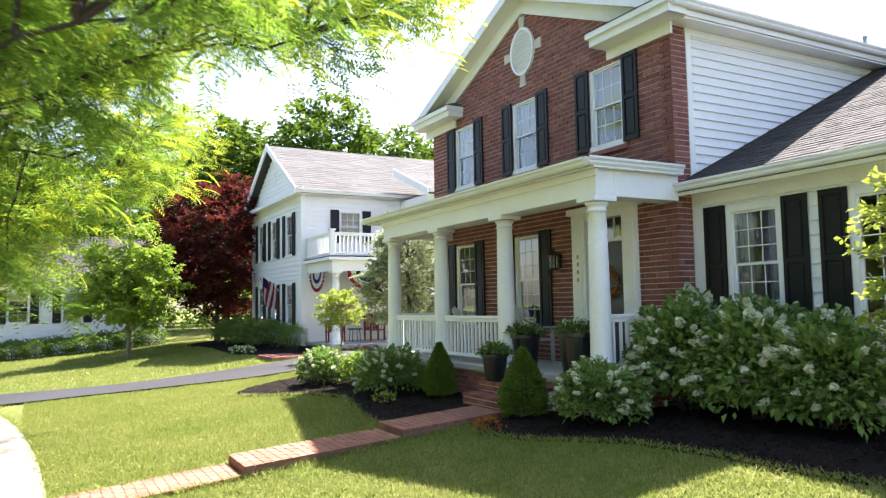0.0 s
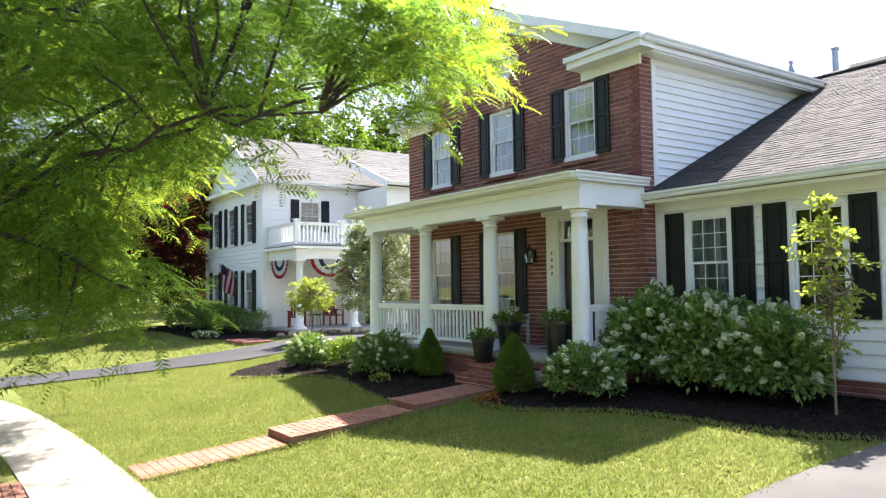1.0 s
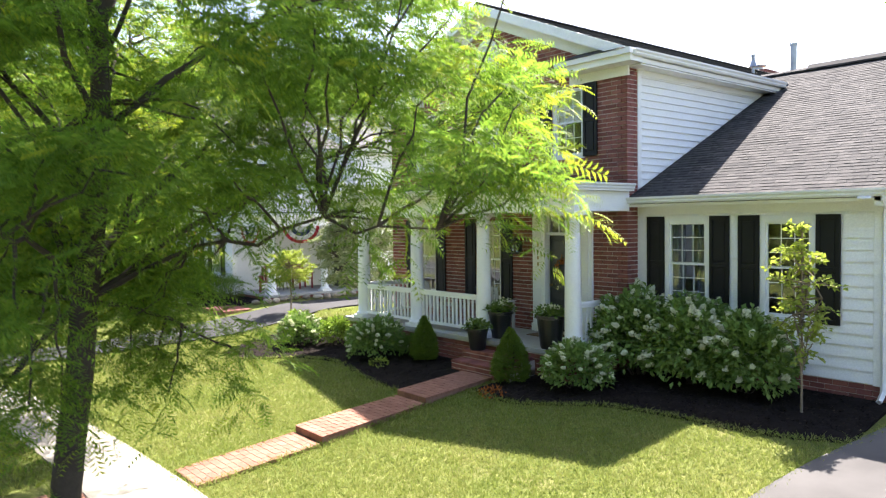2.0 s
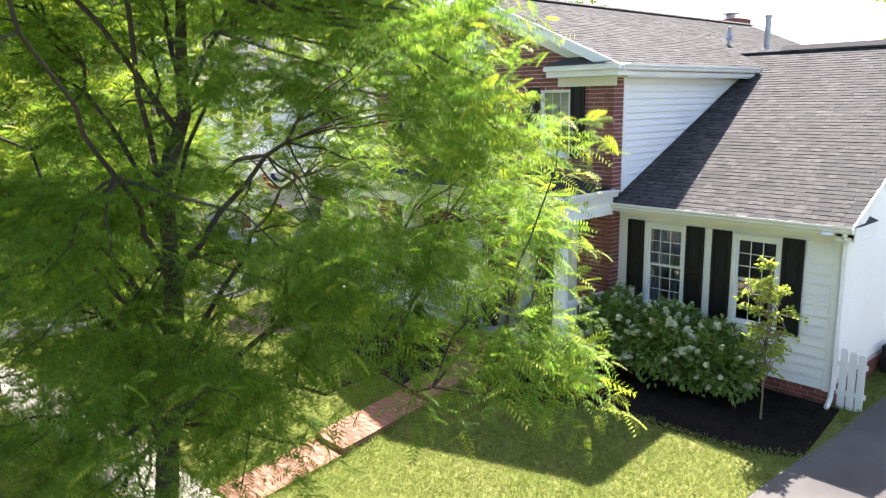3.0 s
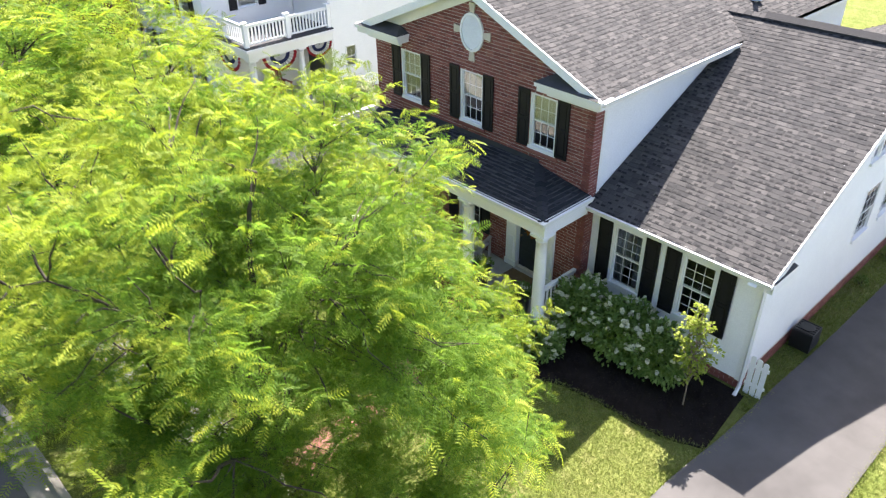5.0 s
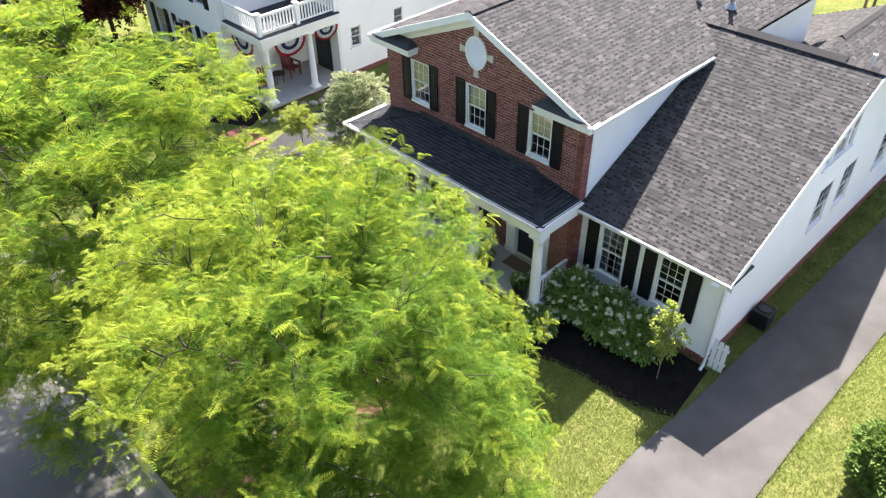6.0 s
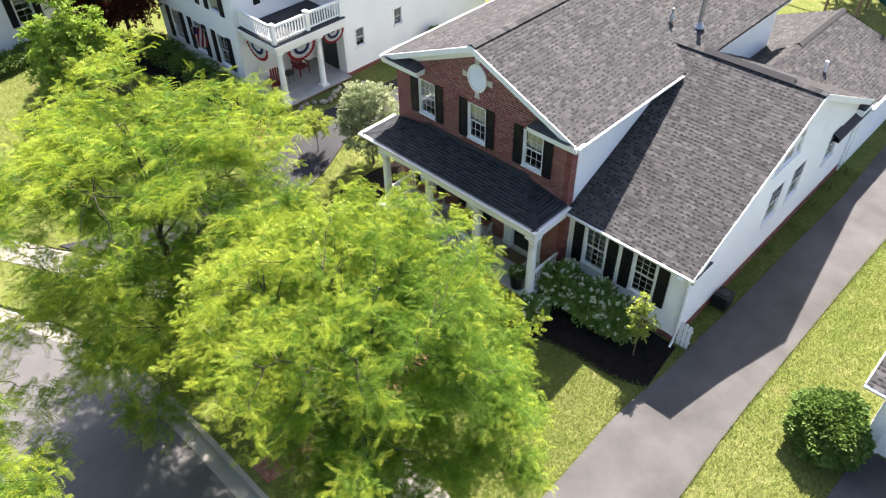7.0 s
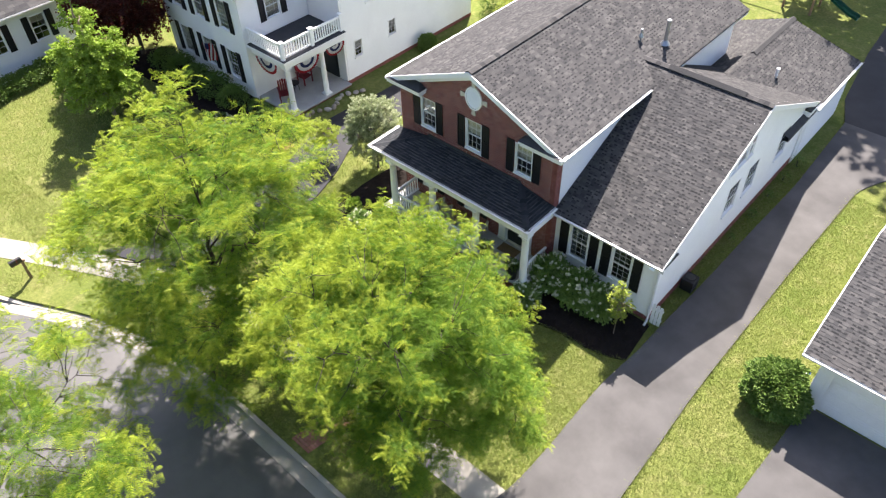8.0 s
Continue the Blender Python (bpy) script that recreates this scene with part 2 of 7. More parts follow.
M_ROCK = pieces("tan fieldstone", [(0.0, (0.22, 0.19, 0.15)), (0.5, (0.33, 0.29, 0.24)), (1.0, (0.45, 0.41, 0.35))])
M_MAT = plain("coir doormat", (0.16, 0.10, 0.05), 1.0, 0.2, 6.0, 120.0, 0.8)


def glass_material():
    m, nt, b = mat("window glass")
    b.inputs["Base Color"].default_value = (0.92, 0.95, 0.95, 1)
    b.inputs["Roughness"].default_value = 0.01
    b.inputs["IOR"].default_value = 1.7
    b.inputs["Transmission Weight"].default_value = 1.0
    b.inputs["Specular IOR Level"].default_value = 0.5
    return m


M_GLASS = glass_material()


# ---- helpers for shapes ----
def mesh_of(name, bm, material):
    me = bpy.data.meshes.new(name)
    bm.to_mesh(me)
    bm.free()
    if material:
        me.materials.append(material)
    return me


def part(name, bm, material, parent=None, label="", smooth=False):
    """One mesh object, under a thing or a part."""
    ob = new(name, mesh_of(name, bm, material))
    ob.parent = parent
    if smooth:
        ob.data.polygons.foreach_set("use_smooth", [True] * len(ob.data.polygons))
    return tagged(ob, label)


def thing(name, label, category, group="", kind="", at=(0, 0, 0), turn=0.0):
    ob = new(name)
    ob.empty_display_size = 0.2
    ob.matrix_basis = pose(*at, 0, 0, turn)
    return tagged(ob, label, category, group, kind)


def cloud(name, verts, faces, material, parent=None, label="", kind="", smooth=False):
    """One mesh object out of arrays of corners and of faces with the same number of corners."""
    verts, faces = np.asarray(verts, dtype=np.float32).reshape(-1, 3), np.asarray(faces, dtype=np.int32)
    me = bpy.data.meshes.new(name)
    sides = faces.shape[1]
    me.vertices.add(len(verts))
    me.vertices.foreach_set("co", verts.ravel())
    me.loops.add(faces.size)
    me.loops.foreach_set("vertex_index", faces.ravel())
    me.polygons.add(len(faces))
    me.polygons.foreach_set("loop_start", np.arange(0, faces.size, sides, dtype=np.int32))
    me.polygons.foreach_set("use_smooth", np.full(len(faces), smooth, dtype=bool))
    me.update(calc_edges=True)
    me.materials.append(material)
    ob = new(name, me)
    ob.parent = parent
    return tagged(ob, label, kind=kind)


def box(bm, x0, x1, y0, y1, z0, z1, bevel=0.0):
    vs = [bm.verts.new((x, y, z)) for z in (z0, z1) for y in (y0, y1) for x in (x0, x1)]
    faces = [bm.faces.new([vs[i] for i in f]) for f in
             ((0, 2, 3, 1), (4, 5, 7, 6), (0, 1, 5, 4), (2, 6, 7, 3), (0, 4, 6, 2), (1, 3, 7, 5))]
    if bevel:
        edges = {e for f in faces for e in f.edges}
        bmesh.ops.bevel(bm, geom=list(edges), offset=bevel, segments=2, affect="EDGES", profile=0.6)
    return bm


def boxes(*dims, bevel=0.0):
    bm = bmesh.new()
    for d in dims:
        box(bm, *d, bevel=bevel)
    return bm


def prism(points, axis, a, b, bm=None):
    """A flat outline (pairs), drawn out along an axis from a to b."""
    bm = bm or bmesh.new()
    def put(p, d):
        return {"x": (d, p[0], p[1]), "y": (p[0], d, p[1]), "z": (p[0], p[1], d)}[axis]
    lo = [bm.verts.new(put(p, a)) for p in points]
    hi = [bm.verts.new(put(p, b)) for p in points]
    bm.faces.new(lo[::-1])
    bm.faces.new(hi)
    n = len(points)
    for i in range(n):
        bm.faces.new((lo[i], lo[(i + 1) % n], hi[(i + 1) % n], hi[i]))
    bmesh.ops.recalc_face_normals(bm, faces=bm.faces[:])
    return bm


def lathe(profile, sides=20, bm=None, at=(0, 0, 0)):
    """A turned shape: pairs of radius and height."""
    bm = bm or bmesh.new()
    rings = []
    for r, z in profile:
        rings.append([bm.verts.new((at[0] + r * math.cos(2 * math.pi * k / sides), at[1] + r * math.sin(2 * math.pi * k / sides), at[2] + z)) for k in range(sides)])
    for a, b in zip(rings, rings[1:]):
        for k in range(sides):
            bm.faces.new((a[k], a[(k + 1) % sides], b[(k + 1) % sides], b[k]))
    bm.faces.new(rings[0][::-1])
    bm.faces.new(rings[-1])
    return bm


def tube(points, radii, sides=6):
    """Corners and faces of a tapering tube along points."""
    p = np.asarray(points, dtype=float)
    r = np.broadcast_to(np.asarray(radii, dtype=float), (len(p),))
    d = np.gradient(p, axis=0)
    d /= np.linalg.norm(d, axis=1)[:, None] + 1e-9
    up = np.where(np.abs(d[:, 2:3]) > 0.9, np.array([[1.0, 0, 0]]), np.array([[0, 0, 1.0]]))
    s = np.cross(d, up)
    s /= np.linalg.norm(s, axis=1)[:, None] + 1e-9
    u = np.cross(s, d)
    ang = 2 * np.pi * np.arange(sides) / sides
    v = p[:, None] + r[:, None, None] * (np.cos(ang)[None, :, None] * s[:, None] + np.sin(ang)[None, :, None] * u[:, None])
    k, i = np.meshgrid(np.arange(sides), np.arange(len(p) - 1))
    a = i * sides + k
    b = i * sides + (k + 1) % sides
    return v.reshape(-1, 3), np.stack([a, b, b + sides, a + sides], -1).reshape(-1, 4)


def gather(chunks):
    """Joins (corners, faces) chunks."""
    vs, fs, n = [], [], 0
    for v, f in chunks:
        vs.append(v)
        fs.append(f + n)
        n += len(v)
    return np.concatenate(vs), np.concatenate(fs)


BOX_FACES = np.array([(0, 2, 3, 1), (4, 5, 7, 6), (0, 1, 5, 4), (2, 6, 7, 3), (0, 4, 6, 2), (1, 3, 7, 5)])


def slab_corners(o, u, v, w):
    """The eight corners of a slanted block from a corner and three edges."""
    o, u, v, w = (np.asarray(q, dtype=float) for q in (o, u, v, w))
    return np.array([o, o + u, o + v, o + u + v, o + w, o + u + w, o + v + w, o + u + v + w])


def holes_in(a0, a1, z, holes):
    """What is left of the stretch a0 to a1 at height z between the holes (a0, a1, z0, z1)."""
    runs = [(a0, a1)]
    for h0, h1, z0, z1 in holes:
        if z0 < z < z1:
            runs = [q for r0, r1 in runs for q in ((r0, min(r1, h0)), (max(r0, h1), r1)) if q[1] - q[0] > 0.02]
    return runs


def pierced_wall(bm, axis, a0, a1, z0, z1, d0, d1, holes):
    """A wall with thickness d0 to d1, from a0 to a1 along x or y, with openings right through it."""
    zs = sorted({z0, z1, *(q for h in holes for q in h[2:] if z0 < q < z1)})
    for lo, hi in zip(zs, zs[1:]):
        for r0, r1 in holes_in(a0, a1, (lo + hi) / 2, holes):
            if axis == "x":
                box(bm, r0, r1, d0, d1, lo, hi)
            else:
                box(bm, d0, d1, r0, r1, lo, hi)
    return bm


# ---- the ground ----
def level(y):
    """The height of the lawn, which falls towards the street."""
    return float(np.interp(y, [-40, -16, -14, -9, -6, -1.5, 0, 20, 60], [-0.95, -0.95, -0.85, -0.62, -0.42, -0.04, 0.08, 0.09, 0.1]))


def kerb_y(x):
    """The street bends away past the neighbour's drive."""
    return float(np.interp(x, [-60, -24, -18, -15, -12, -9, -6, 40], [-29, -18.6, -15.4, -13.9, -12.4, -11.5, -11.25, -11.2]))


def walk_y(x):
    return float(np.interp(x, [-60, -24, -17.4, -13, -9.8, -5, -1.3, 40], [-26, -15.4, -11.9, -9.7, -8.6, -8.05, -7.9, -7.9]))


def ground_z(x, y):
    k = kerb_y(x)
    return level(y) - 0.03 - 0.35 * min(1.0, max(0.0, (k + 0.9 - y) / 0.8))


def street_z(x):
    return level(kerb_y(x)) - 0.13


def loft(name, left, right, lift, material, parent=None, across=4, depth=0.12, heights=level, label="", kind="", category="", rough=0.0):
    """A strip of ground between two edges, given as rows of points, with sides that reach down into the soil."""
    rng = np.random.default_rng(len(left) * 7 + 1)
    rows = []
    for (x0, y0), (x1, y1) in zip(left, right):
        row = []
        for k in range(across + 1):
            f = k / across
            x, y = x0 + (x1 - x0) * f, y0 + (y1 - y0) * f
            edge = 0.0 if k in (0, across) else 1.0
            row.append((x, y, heights(y) + lift + rough * edge * rng.uniform(-1, 1)))
        rows.append(row)
    v = np.array(rows)
    n, m = v.shape[:2]
    ring = np.concatenate([v[0, :], v[1:, -1], v[-1, -2::-1], v[-2:0:-1, 0]])
    low = ring - np.array([0, 0, depth])
    i, k = np.meshgrid(np.arange(n - 1), np.arange(m - 1), indexing="ij")
    a = (i * m + k).ravel()
    top = np.stack([a, a + m, a + m + 1, a + 1], -1)
    c = len(ring)
    q = np.arange(c)
    base = n * m
    side = np.stack([base + q, base + (q + 1) % c, base + c + (q + 1) % c, base + c + q], -1)
    ob = cloud(name, np.concatenate([v.reshape(-1, 3), ring, low]), np.concatenate([top, side]), material, parent)
    bm = bmesh.new()
    bm.from_mesh(ob.data)
    bmesh.ops.remove_doubles(bm, verts=bm.verts[:], dist=0.0005)
    bmesh.ops.recalc_face_normals(bm, faces=bm.faces[:])
    bm.to_mesh(ob.data)
    bm.free()
    return tagged(ob, label, category, kind=kind)


def fine(points, step=0.4):
    """Points along a line, at even small steps."""
    out = []
    for (x0, y0), (x1, y1) in zip(points, points[1:]):
        n = max(1, int(math.hypot(x1 - x0, y1 - y0) / step))
        out += [(x0 + (x1 - x0) * k / n, y0 + (y1 - y0) * k / n) for k in range(n)]
    return out + [points[-1]]


def even(points, n):
    """n points along a smoothed line through the given ones."""
    p = np.array(points, dtype=float)
    d = np.concatenate([[0], np.cumsum(np.linalg.norm(np.diff(p, axis=0), axis=1))])
    s = np.linspace(0, d[-1], n)
    q = np.stack([np.interp(s, d, p[:, 0]), np.interp(s, d, p[:, 1])], -1)
    for _ in range(3):
        q[1:-1] = 0.25 * q[:-2] + 0.5 * q[1:-1] + 0.25 * q[2:]
    return [tuple(r) for r in q]


# ---- ground, street, walks and drives ----
def build_ground():
    xs = np.concatenate([[-1500, -600, -250, -120, -80], np.arange(-60, 30.1, 1.0), [45, 70, 120, 250, 600, 1500]])
    ys = np.concatenate([[-1500, -600, -250, -120, -60], np.arange(-40, -16.1, 1.0), np.arange(-16, 0.01, 0.5), np.arange(1, 40, 1.5), [60, 90, 150, 300, 700, 1500]])
    v = np.array([(x, y, ground_z(x, y)) for y in ys for x in xs])
    n, m = len(ys), len(xs)
    i, k = np.meshgrid(np.arange(n - 1), np.arange(m - 1), indexing="ij")
    a = (i * m + k).ravel()
    ob = cloud("ground", v, np.stack([a, a + 1, a + m + 1, a + m], -1), M_GROUND, smooth=True)
    tagged(ob, "mown sunlit green lawn with paler dry patches", "lawn", kind="structure")


build_ground()

STREET_X = [-60, -40, -30, -24, -20, -18, -16, -15, -13, -12, -10, -9, -7.5, -6, -3, 0, 5, 10, 20, 40]
near = even([(x, kerb_y(x)) for x in STREET_X], 90)


def shifted(line, d):
    """A line moved to its right-hand side (towards the street) by d."""
    p = np.array(line)
    t = np.gradient(p, axis=0)
    t /= np.linalg.norm(t, axis=1)[:, None]
    nrm = np.stack([t[:, 1], -t[:, 0]], -1)
    return [tuple(q) for q in p + nrm * d]


def flat_strip(name, left, right, z_of, material, label, category, depth=0.12):
    """A strip whose height follows its first edge."""
    bm = bmesh.new()
    rows = []
    for (x0, y0), (x1, y1) in zip(left, right):
        z = z_of(x0)
        rows.append([bm.verts.new(p) for p in ((x0, y0, z - depth), (x0, y0, z), (x1, y1, z), (x1, y1, z - depth))])
    for a, b in zip(rows, rows[1:]):
        for k in range(3):
            bm.faces.new((a[k], a[k + 1], b[k + 1], b[k]))
    bm.faces.new(rows[0])
    bm.faces.new(rows[-1])
    bmesh.ops.recalc_face_normals(bm, faces=bm.faces[:])
    return tagged(part(name, bm, material), label, category, kind="structure")


flat_strip("kerb", near, shifted(near, 0.16), lambda x: (street_z(x) + 0.02 if -15.8 < x < -9.2 else level(kerb_y(x)) + 0.005), M_CONCRETE, "pale concrete kerb beside the street", "kerb", 0.3)
flat_strip("gutter_strip", shifted(near, 0.16), shifted(near, 0.6), street_z, M_CONCRETE, "pale concrete gutter along the kerb", "gutter strip", 0.2)
flat_strip("road", shifted(near, 0.605), shifted(near, 7.0), lambda x: street_z(x) + 0.004, M_STREET, "sunlit grey street with tree shade on it", "street", 0.2)
flat_strip("kerb_far", shifted(near, 7.005), shifted(near, 7.17), lambda x: street_z(x) + 0.13, M_CONCRETE, "pale concrete kerb across the street", "kerb", 0.3)
flat_strip("verge_far", shifted(near, 7.18), shifted(near, 16), lambda x: street_z(x) + 0.12, M_GROUND, "green grass across the street", "grass", 0.2)

inner = even([(x, walk_y(x)) for x in STREET_X], 90)
outer = shifted(inner, 1.03)


def pavement():
    """Concrete flags with open joints."""
    parent = tagged(new("pavement"), "pale concrete footpath of square flags", "footpath", kind="structure")
    dense_in, dense_out = even(inner, 900), even(outer, 900)
    start = 0
    run = 0.0
    for k in range(1, 900):
        run += math.dist(dense_in[k], dense_in[k - 1])
        if run >= 1.5 or k == 899:
            sel = sorted({*range(start, k, max(1, (k - start) // 4)), k})
            if -30 < dense_in[k][0] < 14 and len(sel) > 1:
                a = [dense_in[j] for j in sel]
                b = [dense_out[j] for j in sel]
                ob = loft("flag", a, b, 0.02, M_CONCRETE, parent, 2, 0.12)
            start, run = k, 0.0
    return parent


pavement()
verge_in, verge_out = shifted(inner, 1.03), [(x, y) for x, y in shifted(near, -0.01)]
loft("verge", even(verge_in, 160), even(verge_out, 160), 0.0, M_GROUND, None, 4, 0.3, label="narrow shaded grass strip between footpath and kerb", kind="structure", category="grass strip")

# the drives
DRIVE_L = [(4.95, 17.0), (5.1, 11), (4.95, 7), (4.85, 3), (4.72, 0.8), (4.66, -1.2), (4.5, -2.0), (4.4, -3.2), (4.42, -6.0), (4.35, -7.9), (3.9, -9.2), (3.2, -11.2)]
DRIVE_R = [(9.5, 17.0), (7.25, 12.5), (7.1, 7), (7.05, 3), (7.03, 0.8), (7.0, -1.2), (7.0, -2.0), (7.05, -3.2), (7.08, -6.0), (7.12, -7.9), (7.5, -9.2), (8.2, -11.2)]
loft("driveway", even(DRIVE_L, 70), even(DRIVE_R, 70), 0.022, M_DRIVE, None, 6, 0.12, label="sealed grey asphalt driveway beside the brick house", kind="structure", category="driveway")
loft("driveway_rear", [(4.95, 17.0), (4.2, 19), (3.5, 24), (3.2, 28)], [(9.5, 17.0), (13, 19), (15, 24), (15, 28)], 0.022, M_ASPHALT, None, 4, 0.12, label="dark asphalt yard behind the house", kind="structure", category="driveway")
loft("driveway_neighbour", even([(9.9, 0.55), (9.85, -0.8), (9.75, -2.6), (9.6, -5), (9.5, -7.9), (9.2, -11.2)], 30), even([(16, 0.55), (16, -0.8), (16, -2.6), (16, -5), (16, -7.9), (16, -11.2)], 30), 0.022, M_DRIVE, None, 6, 0.12, label="asphalt driveway in front of the neighbouring garage", kind="structure", category="driveway")
loft("driveway_left", even([(-13.6, 14), (-13.9, 4), (-14.2, 1.0), (-13.4, -1.0), (-12.9, -3.2), (-13.1, -6.4), (-14.2, -8.9), (-15.2, -10.6)], 50),
     even([(-11.4, 14), (-11.6, 4), (-11.9, 1.0), (-10.9, -0.8), (-10.2, -3.2), (-11.3, -6.4), (-11.7, -8.9), (-11.9, -9.3)], 50), 0.022, M_ASPHALT, None, 6, 0.12,
     label="dark asphalt driveway between the two houses", kind="structure", category="driveway")

def apron():
    """A concrete slab that slopes from the footpath to the dropped kerb."""
    inner_edge, outer_edge = ((-14.0, -10.35), (-11.2, -9.1)), ((-15.6, -14.2), (-9.4, -11.62))
    v = []
    for k in range(7):
        f = k / 6
        for j in range(9):
            g = j / 8
            a = [inner_edge[0][c] + (inner_edge[1][c] - inner_edge[0][c]) * g for c in (0, 1)]
            b = [outer_edge[0][c] + (outer_edge[1][c] - outer_edge[0][c]) * g for c in (0, 1)]
            x, y = a[0] + (b[0] - a[0]) * f, a[1] + (b[1] - a[1]) * f
            y = max(y, kerb_y(x) + 0.005)
            z = (level(a[1]) + 0.03) * (1 - f) + (street_z(b[0]) + 0.035) * f
            v.append((x, y, max(z, ground_z(x, y) + 0.02)))
    v = np.array(v)
    n = len(v)
    i, k = np.meshgrid(np.arange(6), np.arange(8), indexing="ij")
    a = (i * 9 + k).ravel()
    ring = np.concatenate([np.arange(9), np.arange(17, 63, 9), np.arange(61, 53, -1), np.arange(45, 0, -9)])
    q = np.roll(ring, -1)
    ob = cloud("driveway_apron", np.concatenate([v, v - np.array([0, 0, 0.2])]), np.concatenate([np.stack([a, a + 1, a + 10, a + 9], -1), np.stack([ring, ring + n, q + n, q], -1)]), M_CONCRETE)
    tagged(ob, "pale sunlit concrete apron of the driveway", "apron", kind="structure")


apron()

# planting beds
BEDS = {
    "wing": ([(4.55, -1.6), (3.9, -1.9), (3.2, -2.02), (2.25, -2.05), (1.2, -2.22), (0.4, -2.75), (-0.1, -3.0), (-1.1, -2.9)],
             [(4.4, 0.2), (3.9, 0.22), (3.2, 0.22), (2.25, 0.22), (1.2, 0.1), (0.4, -0.1), (-0.1, -1.4), (-1.1, -1.6)]),
    "porch": ([(-2.05, -3.7), (-3.0, -3.65), (-4.1, -3.4), (-5.2, -3.15), (-6.2, -3.4), (-7.0, -4.1), (-7.8, -4.6), (-8.6, -4.1), (-9.2, -2.8), (-9.3, -1.0), (-9.0, 1.5)],
              [(-2.2, -1.9), (-3.0, -1.65), (-4.1, -1.65), (-5.2, -1.65), (-6.2, -1.65), (-6.6, -1.6), (-7.0, -1.5), (-7.3, -1.2), (-7.45, -0.9), (-7.45, 0.0), (-7.42, 1.5)]),
    "neighbour": ([(-15.2, -0.9), (-17.0, -1.9), (-18.6, -2.2), (-20.5, -2.1), (-23, -2.0), (-26.5, -2.4), (-27.5, -1.0)],
                  [(-15.6, 0.2), (-17.5, 0.25), (-18.6, 0.25), (-20.5, 0.25), (-23, 0.25), (-25.5, 0.25), (-26.3, 0.6)]),
}
for key, (front, back) in BEDS.items():
    loft("planting_bed", even(front, 60), even(back, 60), 0.010, M_MULCH, None, 14, 0.12, rough=0.022,
         label="planting bed of dark bark mulch along the house", kind="structure", category="planting bed")


def brick_walk():
    """The brick walk from the pavement to the porch, in three levels with a step between each."""
    rng = random.Random(3)
    top = thing("brick_walk", "red brick garden walk with two low steps", "garden walk", kind="structure")
    mats = bmesh.new()
    box(mats, -0.1, 0.1, -0.05, 0.05, -0.045, 0.0, 0.006)
    me = mesh_of("paver", mats, M_PAVER)
    flights = [(-7.86, -6.01, 0.0, (-1.12, -1.26)), (-5.98, -3.90, 0.11, (-1.26, -1.54)), (-3.87, -1.95, 0.10, (-1.54, -1.78))]
    for y0, y1, lift, (c0, c1) in flights:
        za, zb = level(y0) + max(lift, 0.012), level(y1) + 0.018
        w0 = w1 = 0.40
        core = bmesh.new()
        vs = [core.verts.new(p) for p in ((c0 - w0, y0, za - 0.007), (c0 + w0, y0, za - 0.007), (c1 + w1, y1, zb - 0.007), (c1 - w1, y1, zb - 0.007))]
        core.faces.new(vs)
        ext = bmesh.ops.extrude_face_region(core, geom=core.faces[:])
        bmesh.ops.translate(core, verts=[e for e in ext["geom"] if isinstance(e, bmesh.types.BMVert)], vec=(0, 0, -0.25))
        bmesh.ops.recalc_face_normals(core, faces=core.faces[:])
        part("bedding", core, M_SAND, top)
        rows = int((y1 - y0) / 0.108)
        for r in range(rows):
            f = (r + 0.5) / rows
            y = y0 + (y1 - y0) * f
            c = c0 + (c1 - c0) * f
            z = za + (zb - za) * f
            shift = 0.105 * (r % 2)
            for k in range(5):
                x0, x1 = max(-0.405, -0.51 + shift + 0.212 * k), min(0.405, -0.51 + shift + 0.212 * (k + 1) - 0.008)
                if x1 - x0 < 0.05:
                    continue
                ob = new("paver", me)
                ob.parent = top
                ob.matrix_basis = pose(c + (x0 + x1) / 2, y, z + rng.uniform(-0.001, 0.001), rng.uniform(-0.2, 0.2) + math.degrees(math.atan2(zb - za, y1 - y0)), rng.uniform(-0.3, 0.3), rng.uniform(-1, 1) + math.degrees(math.atan2(-(c1 - c0), y1 - y0)))
                ob.scale = ((x1 - x0) / 0.2, 1, 1)
        # the riser at the near end of a raised level
        if lift > 0.05:
            for k in range(4):
                ob = new("paver", me)
                ob.parent = top
                ob.matrix_basis = pose(c0 - 0.30 + 0.2 * k, y0 - 0.006, za - 0.052, 90, 0, 0)
                ob.scale = (0.97, 1, 1)
    return top


def verge_bricks():
    """A short brick crossing of the grass strip."""
    rng = random.Random(8)
    top = thing("brick_crossing", "small worn brick landing in the grass strip", "brick landing", kind="structure")
    me = mesh_of("paver", boxes((-0.1, 0.1, -0.05, 0.05, -0.045, 0.0), bevel=0.006), M_PAVER)
    for r in range(19):
        for k in range(4):
            ob = new("paver", me)
            ob.parent = top
            ob.matrix_basis = pose(-1.75 + 0.212 * k - 0.02 * r, -9.03 - 0.108 * r, level(-9.03 - 0.108 * r) + 0.02 + rng.uniform(-0.005, 0.004), rng.uniform(-2, 2), rng.uniform(-2, 2), rng.uniform(-3, 3))


